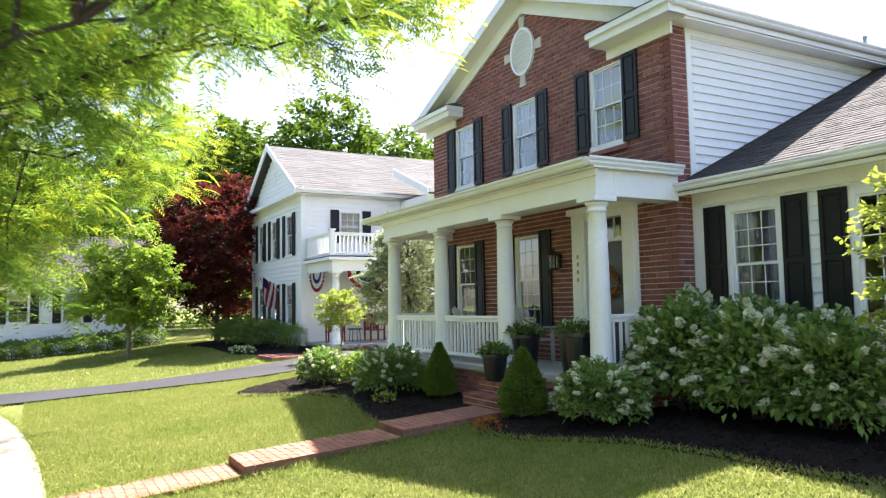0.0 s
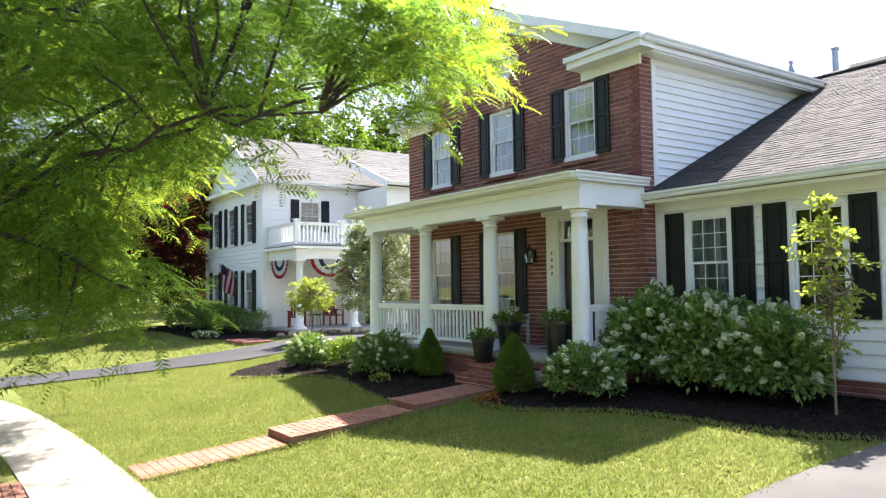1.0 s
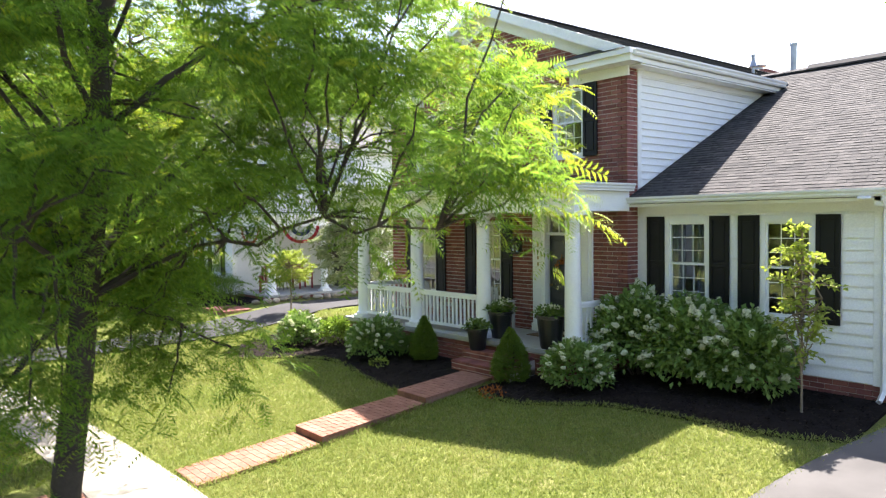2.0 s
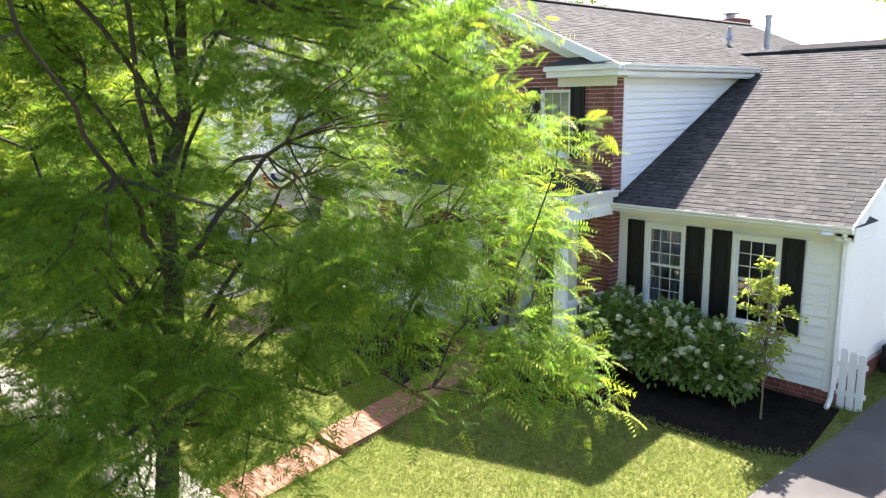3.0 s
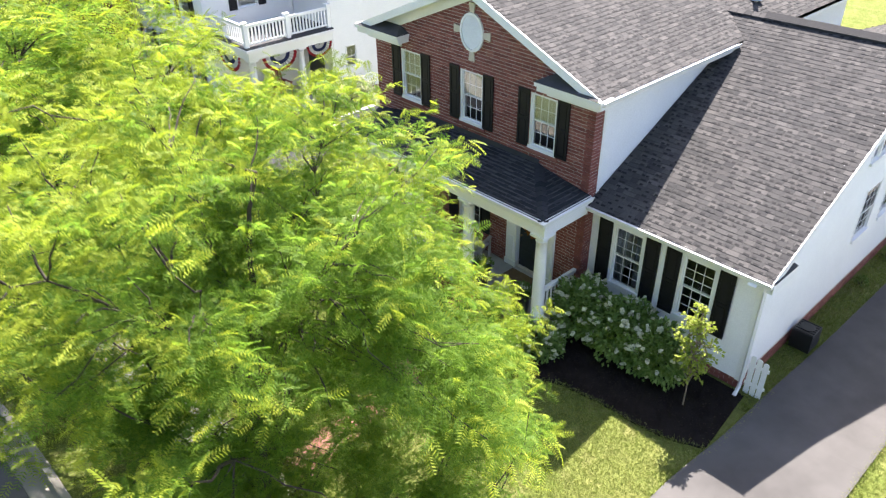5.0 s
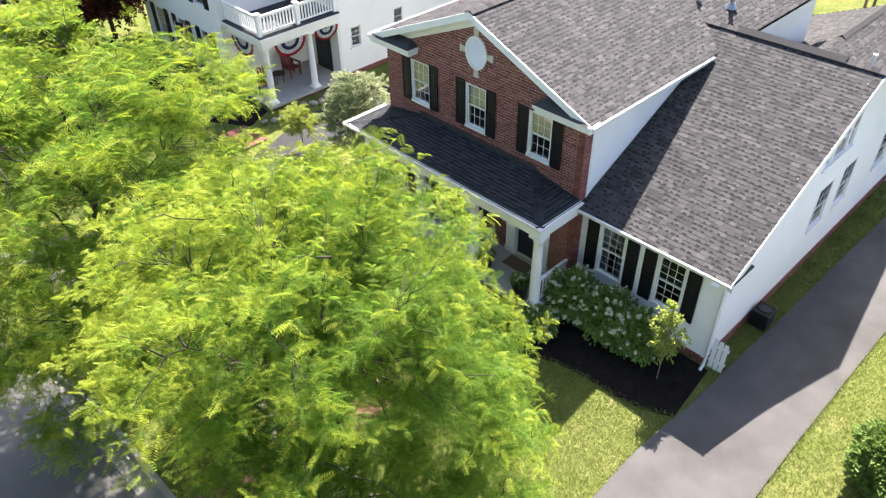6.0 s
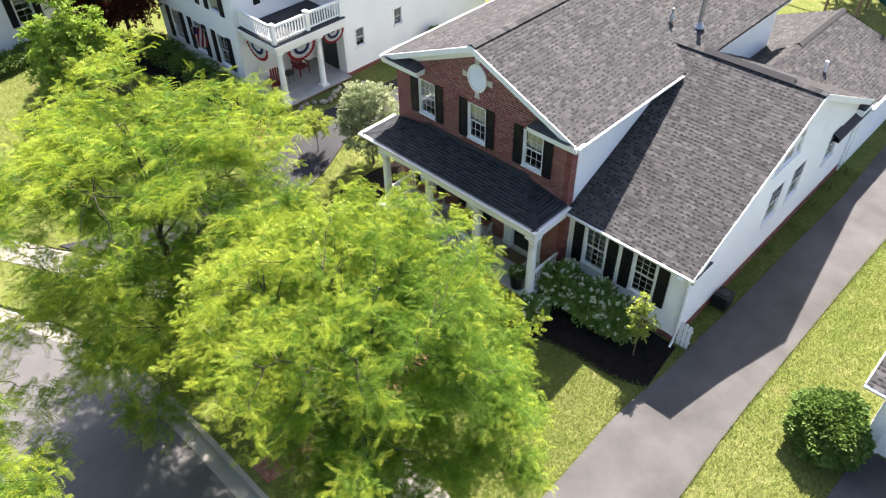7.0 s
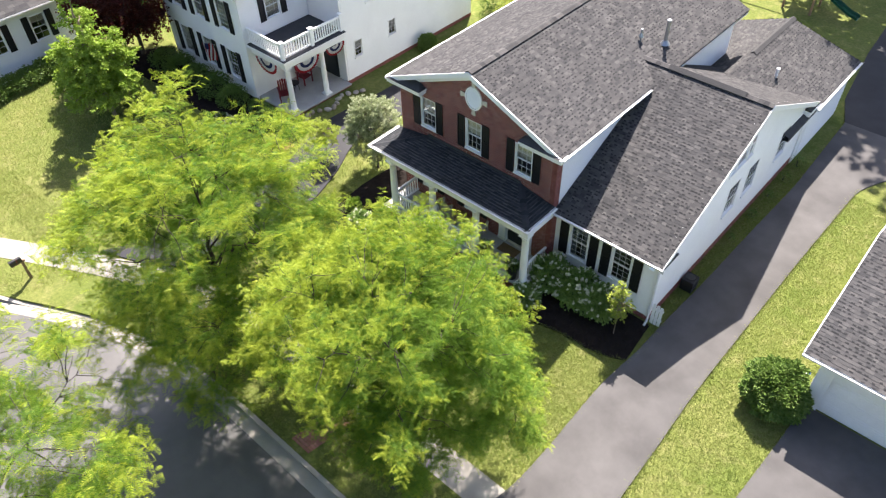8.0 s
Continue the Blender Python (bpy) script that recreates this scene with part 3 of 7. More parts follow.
# ---- parts that several houses share ----
def window(parent, w, h, m, cols=3, rows=2, blind=0.0, curtain=False, casing=0.06, depth=0.10, proud=0.03, dark_back=False):
    """A double-hung sash window. Its own frame: x across, z up from the sill, outside towards -y. blind: the share of the height that it covers."""
    bm = boxes((-w / 2, -w / 2 + casing, -proud, depth, 0, h), (w / 2 - casing, w / 2, -proud, depth, 0, h),
               (-w / 2 + casing, w / 2 - casing, -proud, depth, h - casing, h), (-w / 2 - 0.03, w / 2 + 0.03, -0.055, depth, -0.05, 0.035), bevel=0.006)
    top = part("window", bm, M_TRIM, parent)
    x0, x1, mid = -w / 2 + casing, w / 2 - casing, h * 0.5
    for name, z0, z1, y in (("sash_lower", 0.04, mid + 0.025, 0.028), ("sash_upper", mid - 0.02, h - casing, -0.002)):
        s = 0.03
        part(name, boxes((x0, x0 + s, y, y + 0.03, z0, z1), (x1 - s, x1, y, y + 0.03, z0, z1), (x0 + s, x1 - s, y, y + 0.03, z0, z0 + s), (x0 + s, x1 - s, y, y + 0.03, z1 - s, z1), bevel=0.004), M_TRIM, top)
        a, b, lo, hi = x0 + s, x1 - s, z0 + s, z1 - s
        bars = bmesh.new()
        for k in range(1, cols):
            x = a + (b - a) * k / cols
            box(bars, x - 0.0065, x + 0.0065, y + 0.0045, y + 0.0165, lo, hi)
        for k in range(1, rows):
            z = lo + (hi - lo) * k / rows
            box(bars, a, b, y + 0.005, y + 0.016, z - 0.0065, z + 0.0065)
        part("muntins", bars, M_TRIM, top)
        pane = part("pane", boxes((a - 0.005, b + 0.005, y + 0.0085, y + 0.0125, lo - 0.005, hi + 0.005)), M_GLASS, top)
        pane.visible_shadow = False
    # Dark panel added behind the glass so the room reads as unlit.
    if dark_back:
        part("dark_back_panel", boxes((x0 + 0.002, x1 - 0.002, 0.062, 0.066, 0.04, h - casing - 0.002)), M_DARK_BACK, top, "dark panel added behind the glass for an unlit room")
    if blind:
        part("blind", boxes((x0, x1, depth + 0.01, depth + 0.025, h - casing - (h - casing) * blind, h - 0.02)), M_BLIND, top, "cream pull-down window blind")
    if curtain:
        for side in (-1, 1):
            pts = [(side * (w / 2 - 0.02) - side * 0.30 * k / 12, depth + 0.05 + 0.025 * math.sin(k * 1.9)) for k in range(13)]
            bm = prism(pts + [(x, y + 0.008) for x, y in pts[::-1]], "z", 0.02, h)
            part("curtain", bm, M_CURTAIN, top, "grey gathered curtain")
    top.matrix_basis = m
    return top


def shutter(parent, w, h, m):
    """A panelled black shutter with two raised fields."""
    s = 0.055
    bm = boxes((-w / 2, -w / 2 + s, -0.045, -0.012, 0, h), (w / 2 - s, w / 2, -0.045, -0.012, 0, h), (-w / 2 + s, w / 2 - s, -0.045, -0.012, 0, s * 1.3),
               (-w / 2 + s, w / 2 - s, -0.045, -0.012, h - s * 1.3, h), (-w / 2 + s, w / 2 - s, -0.045, -0.012, h * 0.5 - s * 0.6, h * 0.5 + s * 0.6), bevel=0.004)
    box(bm, -w / 2 + s, w / 2 - s, -0.026, -0.012, s, h - s)
    for z0, z1 in ((s * 1.3 + 0.03, h * 0.5 - s * 0.6 - 0.03), (h * 0.5 + s * 0.6 + 0.03, h - s * 1.3 - 0.03)):
        box(bm, -w / 2 + s + 0.03, w / 2 - s - 0.03, -0.038, -0.02, z0, z1, 0.005)
    top = part("shutter", bm, M_SHUTTER, parent)
    top.matrix_basis = m
    return top


def lap_boards(parent, axis, face, out, a_of, z0, z1, holes, step=0.178, joined=False, name="siding_board"):
    """Lapped siding on a wall whose face is the plane axis = face; out: +1 or -1, the side that it looks to. a_of(z) gives the stretch at a height."""
    chunks = []
    z = z0
    n = 0
    while z < z1 - 0.02:
        top = min(z + step, z1)
        a0, a1 = a_of((z + top) / 2)
        if a1 - a0 > 0.05:
            for r0, r1 in holes_in(a0, a1, (z + top) / 2, holes):
                v = []
                for a in (r0, r1):
                    for d, h in ((0.0, z), (0.032, z), (0.004, top), (0.0, top)):
                        q = face + out * d
                        v.append((q, a, h) if axis == "x" else (a, q, h))
                f = np.array([(0, 1, 2, 3), (4, 7, 6, 5), (0, 4, 5, 1), (1, 5, 6, 2), (2, 6, 7, 3)])
                if (out > 0) != (axis == "x"):
                    f = f[:, ::-1]
                if joined:
                    chunks.append((np.array(v), f))
                else:
                    cloud(name, v, f, M_SIDING, parent)
        z = top
    if joined:
        v, f = gather(chunks)
        cloud(name, v, f, M_SIDING, parent, kind="stuff")


def brick_field(parent, runs_of, place, z0, z1, own, long=0.225, high=0.0835, rng=None, mass_name="brickwork"):
    """Courses of brick. runs_of(z): the stretches at a height; place(a0, a1, z0, z1): the eight corners; own(a, z): whether a brick is a part of its own."""
    rng = rng or random.Random(1)
    chunks, count = [], 0
    course = 0
    z = z0
    while z + high * 0.5 < z1:
        for r0, r1 in runs_of(z + high / 2):
            x = r0 - (long / 2 if course % 2 else 0)
            while x < r1:
                a0, a1 = max(x, r0), min(x + long - 0.013, r1)
                x += long
                if a1 - a0 < 0.03:
                    continue
                v = place(a0, a1, z, min(z + high - 0.014, z1), rng.uniform(0, 0.0035))
                if count < 300 and own((a0 + a1) / 2, z):
                    cloud("brick", v, BOX_FACES, M_BRICK, parent)
                    count += 1
                else:
                    chunks.append((v, BOX_FACES))
        z += high
        course += 1
    v, f = gather(chunks)
    cloud(mass_name, v, f, M_BRICK_MASS, parent, kind="stuff")


def shingles(parent, o, along, up, length, span, own=None, materials=None, step=0.128, tab=0.20, seed=1, limit=300):
    """Courses of shingle tabs on a roof plane. o: a corner at the eave; along, up: unit vectors; span(s): the stretch along the eave at s metres up the slope."""
    rng = np.random.default_rng(seed)
    single, mass = materials or (M_SHINGLE, M_SHINGLE_MASS)
    o, along, up = (np.array(q, dtype=float) for q in (o, along, up))
    nrm = np.cross(along, up)
    if nrm[2] < 0:
        nrm = -nrm
    chunks, bands, count, s, row = [], [], 0, 0.0, 0
    while s < length:
        u0, u1 = span(min(s + step / 2, length))
        e1 = min(s + step * 1.06, length + 0.02)
        x = u0 - rng.uniform(0, tab)
        while x < u1:
            w = tab * rng.uniform(0.55, 1.35)
            a0, a1 = max(x, u0), min(x + w - 0.004, u1)
            x += w
            if a1 - a0 < 0.02:
                continue
            lift = 0.002 + 0.004 * (rng.random() < 0.5) + rng.uniform(0, 0.002)
            base = o + along * a0 + up * s
            du, dv = along * (a1 - a0), up * (e1 - s)
            hi = nrm * (lift + 0.007)
            v = np.array([base, base + du, base + dv, base + du + dv, base + hi, base + du + hi, base + dv + nrm * 0.006, base + du + dv + nrm * 0.006])
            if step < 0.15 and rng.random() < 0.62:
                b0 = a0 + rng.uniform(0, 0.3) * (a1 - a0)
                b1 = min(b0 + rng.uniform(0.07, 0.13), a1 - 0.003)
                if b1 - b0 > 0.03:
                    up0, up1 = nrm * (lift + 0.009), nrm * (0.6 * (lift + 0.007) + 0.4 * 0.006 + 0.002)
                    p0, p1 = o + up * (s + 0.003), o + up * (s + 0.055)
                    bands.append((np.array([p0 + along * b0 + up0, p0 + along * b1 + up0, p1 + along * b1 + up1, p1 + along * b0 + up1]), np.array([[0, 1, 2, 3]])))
            if own and count < limit and own((a0 + a1) / 2, s):
                cloud("shingle", v, BOX_FACES, single, parent)
                count += 1
            else:
                chunks.append((v, BOX_FACES))
        s += step
        row += 1
    v, f = gather(chunks)
    cloud("shingle_field", v, f, mass, parent, kind="stuff")
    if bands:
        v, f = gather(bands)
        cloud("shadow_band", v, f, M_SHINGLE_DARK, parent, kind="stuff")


GUTTER_SHAPE = [(0, 0), (0.075, 0.0), (0.095, 0.03), (0.095, 0.055), (0.12, 0.085), (0.12, 0.115), (0.108, 0.115), (0.108, 0.09), (0.012, 0.09), (0.012, 0.115), (0, 0.115)]


def gutter(parent, p, q, out, z):
    """A moulded gutter from p to q (x, y), with its open channel towards out (x, y) and its base at z."""
    bm = bmesh.new()
    ends = []
    for x, y in (p, q):
        ends.append([bm.verts.new((x + out[0] * d, y + out[1] * d, z + h)) for d, h in GUTTER_SHAPE])
    n = len(GUTTER_SHAPE)
    for i in range(n):
        bm.faces.new((ends[0][i], ends[0][(i + 1) % n], ends[1][(i + 1) % n], ends[1][i]))
    bm.faces.new(ends[0][::-1])
    bm.faces.new(ends[1])
    bmesh.ops.recalc_face_normals(bm, faces=bm.faces[:])
    return part("gutter", bm, M_GUTTER, parent, "white metal gutter")


def downspout(parent, points):
    bm = bmesh.new()
    v, f = tube(points, 0.042, 4)
    return cloud("downspout", v, f, M_GUTTER, parent, "white square downspout")


def column(parent, x, y, z0, z1, r=0.15):
    h = z1 - z0
    bm = boxes((-r - 0.05, r + 0.05, -r - 0.05, r + 0.05, 0, 0.07), (-r - 0.045, r + 0.045, -r - 0.045, r + 0.045, h - 0.07, h), bevel=0.008)
    prof = [(r + 0.045, 0.07), (r + 0.05, 0.10), (r + 0.03, 0.135), (r, 0.15)]
    prof += [(r * (1 - 0.16 * (k / 8) ** 1.6), 0.15 + (h - 0.36) * k / 8) for k in range(1, 9)]
    e = r * 0.84
    prof += [(e + 0.018, h - 0.20), (e + 0.018, h - 0.18), (e, h - 0.175), (e, h - 0.13), (e + 0.02, h - 0.11), (e + 0.045, h - 0.075)]
    lathe(prof, 24, bm)
    top = part("column", bm, M_TRIM, parent, "white round porch column", smooth=False)
    for p in top.data.polygons:
        p.use_smooth = len(p.vertices) == 4 and abs(p.normal.z) < 0.7 and p.area < 0.05
    top.matrix_basis = pose(x, y, z0)
    return top


def railing(parent, p, q, z0, z1, gap=0.125, size=0.035):
    """A balustrade from p to q (x, y): two rails and square balusters."""
    length = math.dist(p, q)
    turn = math.degrees(math.atan2(q[1] - p[1], q[0] - p[0]))
    m = pose(p[0], p[1], 0, 0, 0, turn)
    top = part("railing", boxes((0, length, -0.045, 0.045, z1 - 0.05, z1), (0, length, -0.03, 0.03, z1 - 0.11, z1 - 0.049), bevel=0.008), M_TRIM, parent, "white painted porch railing")
    top.matrix_basis = m
    part("bottom_rail", boxes((0, length, -0.035, 0.035, z0, z0 + 0.06), bevel=0.008), M_TRIM, top)
    n = max(2, int(length / gap))
    me = mesh_of("baluster", boxes((-size / 2, size / 2, -size / 2, size / 2, z0 + 0.06, z1 - 0.11)), M_TRIM)
    for k in range(n):
        ob = new("baluster", me)
        ob.parent = top
        ob.matrix_basis = pose((k + 0.5) * length / n, 0, 0)
    return top


# ---- the brick house ----
HOUSE = thing("brick_house", "two-storey red brick house with white porch and grey shingle roofs", "house")
L, R_, DEPTH, RIDGE_X, RIDGE_Z, EAVE_Z = -7.42, 0.0, 13.0, -3.71, 7.50, 5.80
SLOPE = (RIDGE_Z - EAVE_Z) / 4.03
UP_WIN = [-5.97, -3.72, -1.42]
UP_Z, UP_H, UP_W = 4.0, 1.36, 0.80
LOW_WIN = [-6.02, -3.75]
LOW_Z, LOW_H, LOW_W = 1.02, 1.76, 0.82
DECK = 0.45
FRONT_HOLES = [(x - UP_W / 2, x + UP_W / 2, UP_Z, UP_Z + UP_H) for x in UP_WIN] + [(x - LOW_W / 2, x + LOW_W / 2, LOW_Z, LOW_Z + LOW_H) for x in LOW_WIN] + [(-2.36, -0.79, 0.40, 2.95)]


def gable_top(x):
    return RIDGE_Z - 0.16 - abs(x - RIDGE_X) * SLOPE


def front_wall():
    bm = bmesh.new()
    pierced_wall(bm, "x", L + 0.01, -0.21, -0.15, 5.5, 0.007, 0.25, FRONT_HOLES)
    prism([(L + 0.01, 5.5), (-0.008, 5.5), (-0.008, gable_top(-0.008)), (RIDGE_X, gable_top(RIDGE_X)), (L + 0.01, gable_top(L))], "y", 0.007, 0.25, bm)
    wall = part("wall_front", bm, M_MORTAR, HOUSE, "red brick front wall with pale mortar joints")
    vent = (RIDGE_X, 6.29, 0.37, 0.45)

    def runs(z):
        half = (RIDGE_Z - 0.17 - z) / SLOPE
        a0, a1 = max(L, RIDGE_X - half), min(R_, RIDGE_X + half)
        if a1 <= a0:
            return []
        out = holes_in(a0, a1, z, FRONT_HOLES)
        if abs(z - vent[1]) < vent[3]:
            w = vent[2] * math.sqrt(1 - ((z - vent[1]) / vent[3]) ** 2)
            out = [q for r0, r1 in out for q in ((r0, min(r1, vent[0] - w)), (max(r0, vent[0] + w), r1)) if q[1] - q[0] > 0.02]
        return out

    def place(a0, a1, z0, z1, d):
        return slab_corners((a0, 0.02, z0), (a1 - a0, 0, 0), (0, -0.02 - d, 0), (0, 0, z1 - z0))

    brick_field(wall, runs, place, -0.1, RIDGE_Z - 0.2, lambda a, z: a > -0.95 and z > 0.5)
    # the brick return at the corner
    bm = boxes((-0.25, -0.007, 0.25, 0.31, -0.1, 5.5), (-0.2, -0.007, 0.02, 0.25, -0.1, 5.5))
    side = part("wall_return", bm, M_MORTAR, HOUSE)

    def place_side(a0, a1, z0, z1, d):
        return slab_corners((-0.02, a0, z0), (0.02 + d, 0, 0), (0, a1 - a0, 0), (0, 0, z1 - z0))

    brick_field(side, lambda z: [(0.0, 0.31)], place_side, -0.1, 5.55, lambda a, z: 2.6 < z, rng=random.Random(4))
    # oval louvre with four limestone keys
    bm = bmesh.new()
    ring = [(RIDGE_X + 0.36 * math.cos(a), 6.29 + 0.44 * math.sin(a)) for a in np.linspace(0, 2 * math.pi, 33)[:-1]]
    prism(ring, "y", -0.015, 0.02, bm)
    louvre = part("oval_vent", bm, M_TRIM, HOUSE, "white oval louvred gable vent")
    slats = bmesh.new()
    for k in range(15):
        z = 6.29 - 0.37 + k * 0.053
        w = 0.32 * math.sqrt(max(0.0, 1 - ((z - 6.29) / 0.40) ** 2))
        if w > 0.05:
            prism([(-0.045, z), (-0.018, z + 0.045), (-0.013, z + 0.04), (-0.038, z - 0.006)], "x", RIDGE_X - w, RIDGE_X + w, slats)
    part("louvre_slats", slats, M_TRIM, louvre)
    rim = bmesh.new()
    outer_ring = [(RIDGE_X + 0.385 * math.cos(a), 6.29 + 0.465 * math.sin(a)) for a in np.linspace(0, 2 * math.pi, 33)[:-1]]
    inner_ring = [(RIDGE_X + 0.33 * math.cos(a), 6.29 + 0.41 * math.sin(a)) for a in np.linspace(0, 2 * math.pi, 33)[:-1]]
    for y, flip in ((-0.05, 1), ):
        o = [rim.verts.new((x, y, z)) for x, z in outer_ring]
        i = [rim.verts.new((x, y, z)) for x, z in inner_ring]
        ob_ = [rim.verts.new((x, 0.01, z)) for x, z in outer_ring]
        ib_ = [rim.verts.new((x, -0.01, z)) for x, z in inner_ring]
        for k in range(32):
            j = (k + 1) % 32
            rim.faces.new((o[k], o[j], i[j], i[k]))
            rim.faces.new((ob_[k], ob_[j], o[j], o[k]))
            rim.faces.new((i[k], i[j], ib_[j], ib_[k]))
    bmesh.ops.recalc_face_normals(rim, faces=rim.faces[:])
    part("vent_rim", rim, M_TRIM, louvre)
    for a, w0, w1 in ((0, 0.065, 0.10), (90, 0.065, 0.10), (180, 0.065, 0.10), (270, 0.065, 0.10)):
        r0 = 0.37 if a in (0, 180) else 0.45
        bm = prism([(-w0, 0), (w0, 0), (w1, 0.235), (-w1, 0.235)], "y", -0.03, 0.03)
        key = part("keystone", bm, M_STONE, HOUSE, "pale limestone key block")
        key.matrix_basis = Matrix.Translation((RIDGE_X, -0.003, 6.29)) @ Matrix.Rotation(radians(a - 90), 4, "Y") @ Matrix.Translation((0, 0, r0))


front_wall()
for k, x in enumerate(UP_WIN):
    window(HOUSE, UP_W, UP_H, pose(x, 0.03, UP_Z), 3, 2, blind=0.48)
    part("brick_sill", boxes((x - UP_W / 2 - 0.08, x + UP_W / 2 + 0.08, -0.05, 0.03, UP_Z - 0.13, UP_Z - 0.052), bevel=0.006), M_BRICK, HOUSE, "projecting brick sill")
    for s in (-1, 1):
        shutter(HOUSE, 0.34, UP_H + 0.04, pose(x + s * (UP_W / 2 + 0.18), 0.0, UP_Z - 0.02))
for x in LOW_WIN:
    window(HOUSE, LOW_W, LOW_H, pose(x, 0.03, LOW_Z), 3, 3)
    for s in (-1, 1):
        shutter(HOUSE, 0.35, LOW_H + 0.03, pose(x + s * (LOW_W / 2 + 0.185), 0.0, LOW_Z - 0.02))


def entry():
    for x0, x1 in ((-2.36, -2.02), (-1.12, -0.79)):
        bm = boxes((x0, x1, -0.05, 0.16, DECK, 2.95), (x0 + 0.07, x1 - 0.07, -0.066, 0.0, DECK + 0.25, 1.35), (x0 + 0.07, x1 - 0.07, -0.066, 0.0, 1.48, 2.75), (x0 - 0.02, x1 + 0.02, -0.075, 0.1, DECK, DECK + 0.16), bevel=0.007)
        part("pilaster", bm, M_TRIM, HOUSE, "white panelled door pilaster")
    part("entry_head", boxes((-2.46, -0.69, -0.08, 0.16, 2.95, 3.06), (-2.02, -1.12, -0.03, 0.16, 2.84, 2.95), (-2.02, -1.12, 0.0, 0.16, 2.44, 2.50), bevel=0.008), M_TRIM, HOUSE, "white entry head moulding")
    tr = part("transom", boxes((-2.02, -1.98, 0.06, 0.10, 2.50, 2.84), (-1.16, -1.12, 0.06, 0.10, 2.50, 2.84), (-1.74, -1.72, 0.06, 0.10, 2.50, 2.84), (-1.43, -1.41, 0.06, 0.10, 2.50, 2.84), bevel=0.003), M_TRIM, HOUSE, "white transom with three lights")
    for x0, x1 in ((-1.98, -1.74), (-1.72, -1.43), (-1.41, -1.16)):
        pane = part("pane", boxes((x0, x1, 0.078, 0.082, 2.50, 2.84)), M_GLASS, tr)
        pane.visible_shadow = False
    door = part("door", boxes((-2.0, -1.14, 0.09, 0.135, DECK + 0.02, 2.44), bevel=0.004), M_DOOR, HOUSE, "dark panelled front door")
    for x0, x1 in ((-1.91, -1.60), (-1.54, -1.23)):
        for z0, z1 in ((DECK + 0.15, 0.98), (1.12, 1.78), (1.90, 2.34)):
            part("door_panel", boxes((x0, x1, 0.078, 0.0905, z0, z1), bevel=0.004), M_DOOR, door)
    part("door_handle", lathe([(0.006, 0), (0.02, 0.008), (0.014, 0.03), (0.028, 0.045), (0.03, 0.06), (0.015, 0.075)], 12), M_BRASS, door).matrix_basis = pose(-1.93, 0.09, 1.42, 90)
    part("threshold", boxes((-2.02, -1.12, -0.02, 0.16, DECK + 0.002, DECK + 0.03), bevel=0.006), M_STONE, HOUSE)
    for k in range(4):
        part("dark_bar", boxes((-2.208, -2.168, -0.074, -0.062, 2.205 - 0.13 * k, 2.27 - 0.13 * k), bevel=0.003), M_BRASS, HOUSE)
    # wall lantern
    bm = boxes((-0.06, 0.06, -0.02, 0.0, -0.12, 0.12), (-0.015, 0.015, -0.14, -0.02, 0.10, 0.13), bevel=0.004)
    lathe([(0.05, -0.16), (0.085, -0.15), (0.10, -0.13), (0.10, -0.125), (0.02, -0.12)], 8, bm, (0, -0.14, 0))
    lathe([(0.115, 0.10), (0.11, 0.115), (0.05, 0.17), (0.015, 0.19), (0.012, 0.23)], 8, bm, (0, -0.14, 0))
    for a in range(4):
        x, y = 0.088 * math.cos(a * math.pi / 2 + 0.8), 0.088 * math.sin(a * math.pi / 2 + 0.8) - 0.14
        box(bm, x - 0.008, x + 0.008, y - 0.008, y + 0.008, -0.13, 0.105)
    lamp = part("wall_lantern", bm, M_BLACK, HOUSE, "black wall lantern with clear glass")
    glass = part("lantern_glass", lathe([(0.075, -0.125), (0.085, 0.10)], 8, None, (0, -0.14, 0)), M_GLASS, lamp)
    glass.visible_shadow = False
    lamp.matrix_basis = pose(-2.76, -0.005, 2.2)


entry()


def wreath():
    rng = np.random.default_rng(5)
    chunks = []
    for k in range(420):
        a = rng.uniform(0, 2 * math.pi)
        r = 0.20 + rng.normal(0, 0.035)
        c = np.array([r * math.cos(a), rng.uniform(-0.06, 0.0), r * math.sin(a)])
        d = rng.normal(size=3)
        d /= np.linalg.norm(d)
        s = np.cross(d, rng.normal(size=3))
        s /= np.linalg.norm(s)
        le = rng.uniform(0.03, 0.06)
        chunks.append((np.array([c, c + d * le * 0.5 + s * le * 0.3, c + d * le, c + d * le * 0.5 - s * le * 0.3]), np.array([[0, 1, 2, 3]])))
    v, f = gather(chunks)
    ob = cloud("door_wreath", v, f, M_WREATH)
    ob.matrix_basis = pose(-1.57, 0.075, 1.75)
    tagged(ob, "orange autumn leaf wreath on the dark door", "wreath")


wreath()


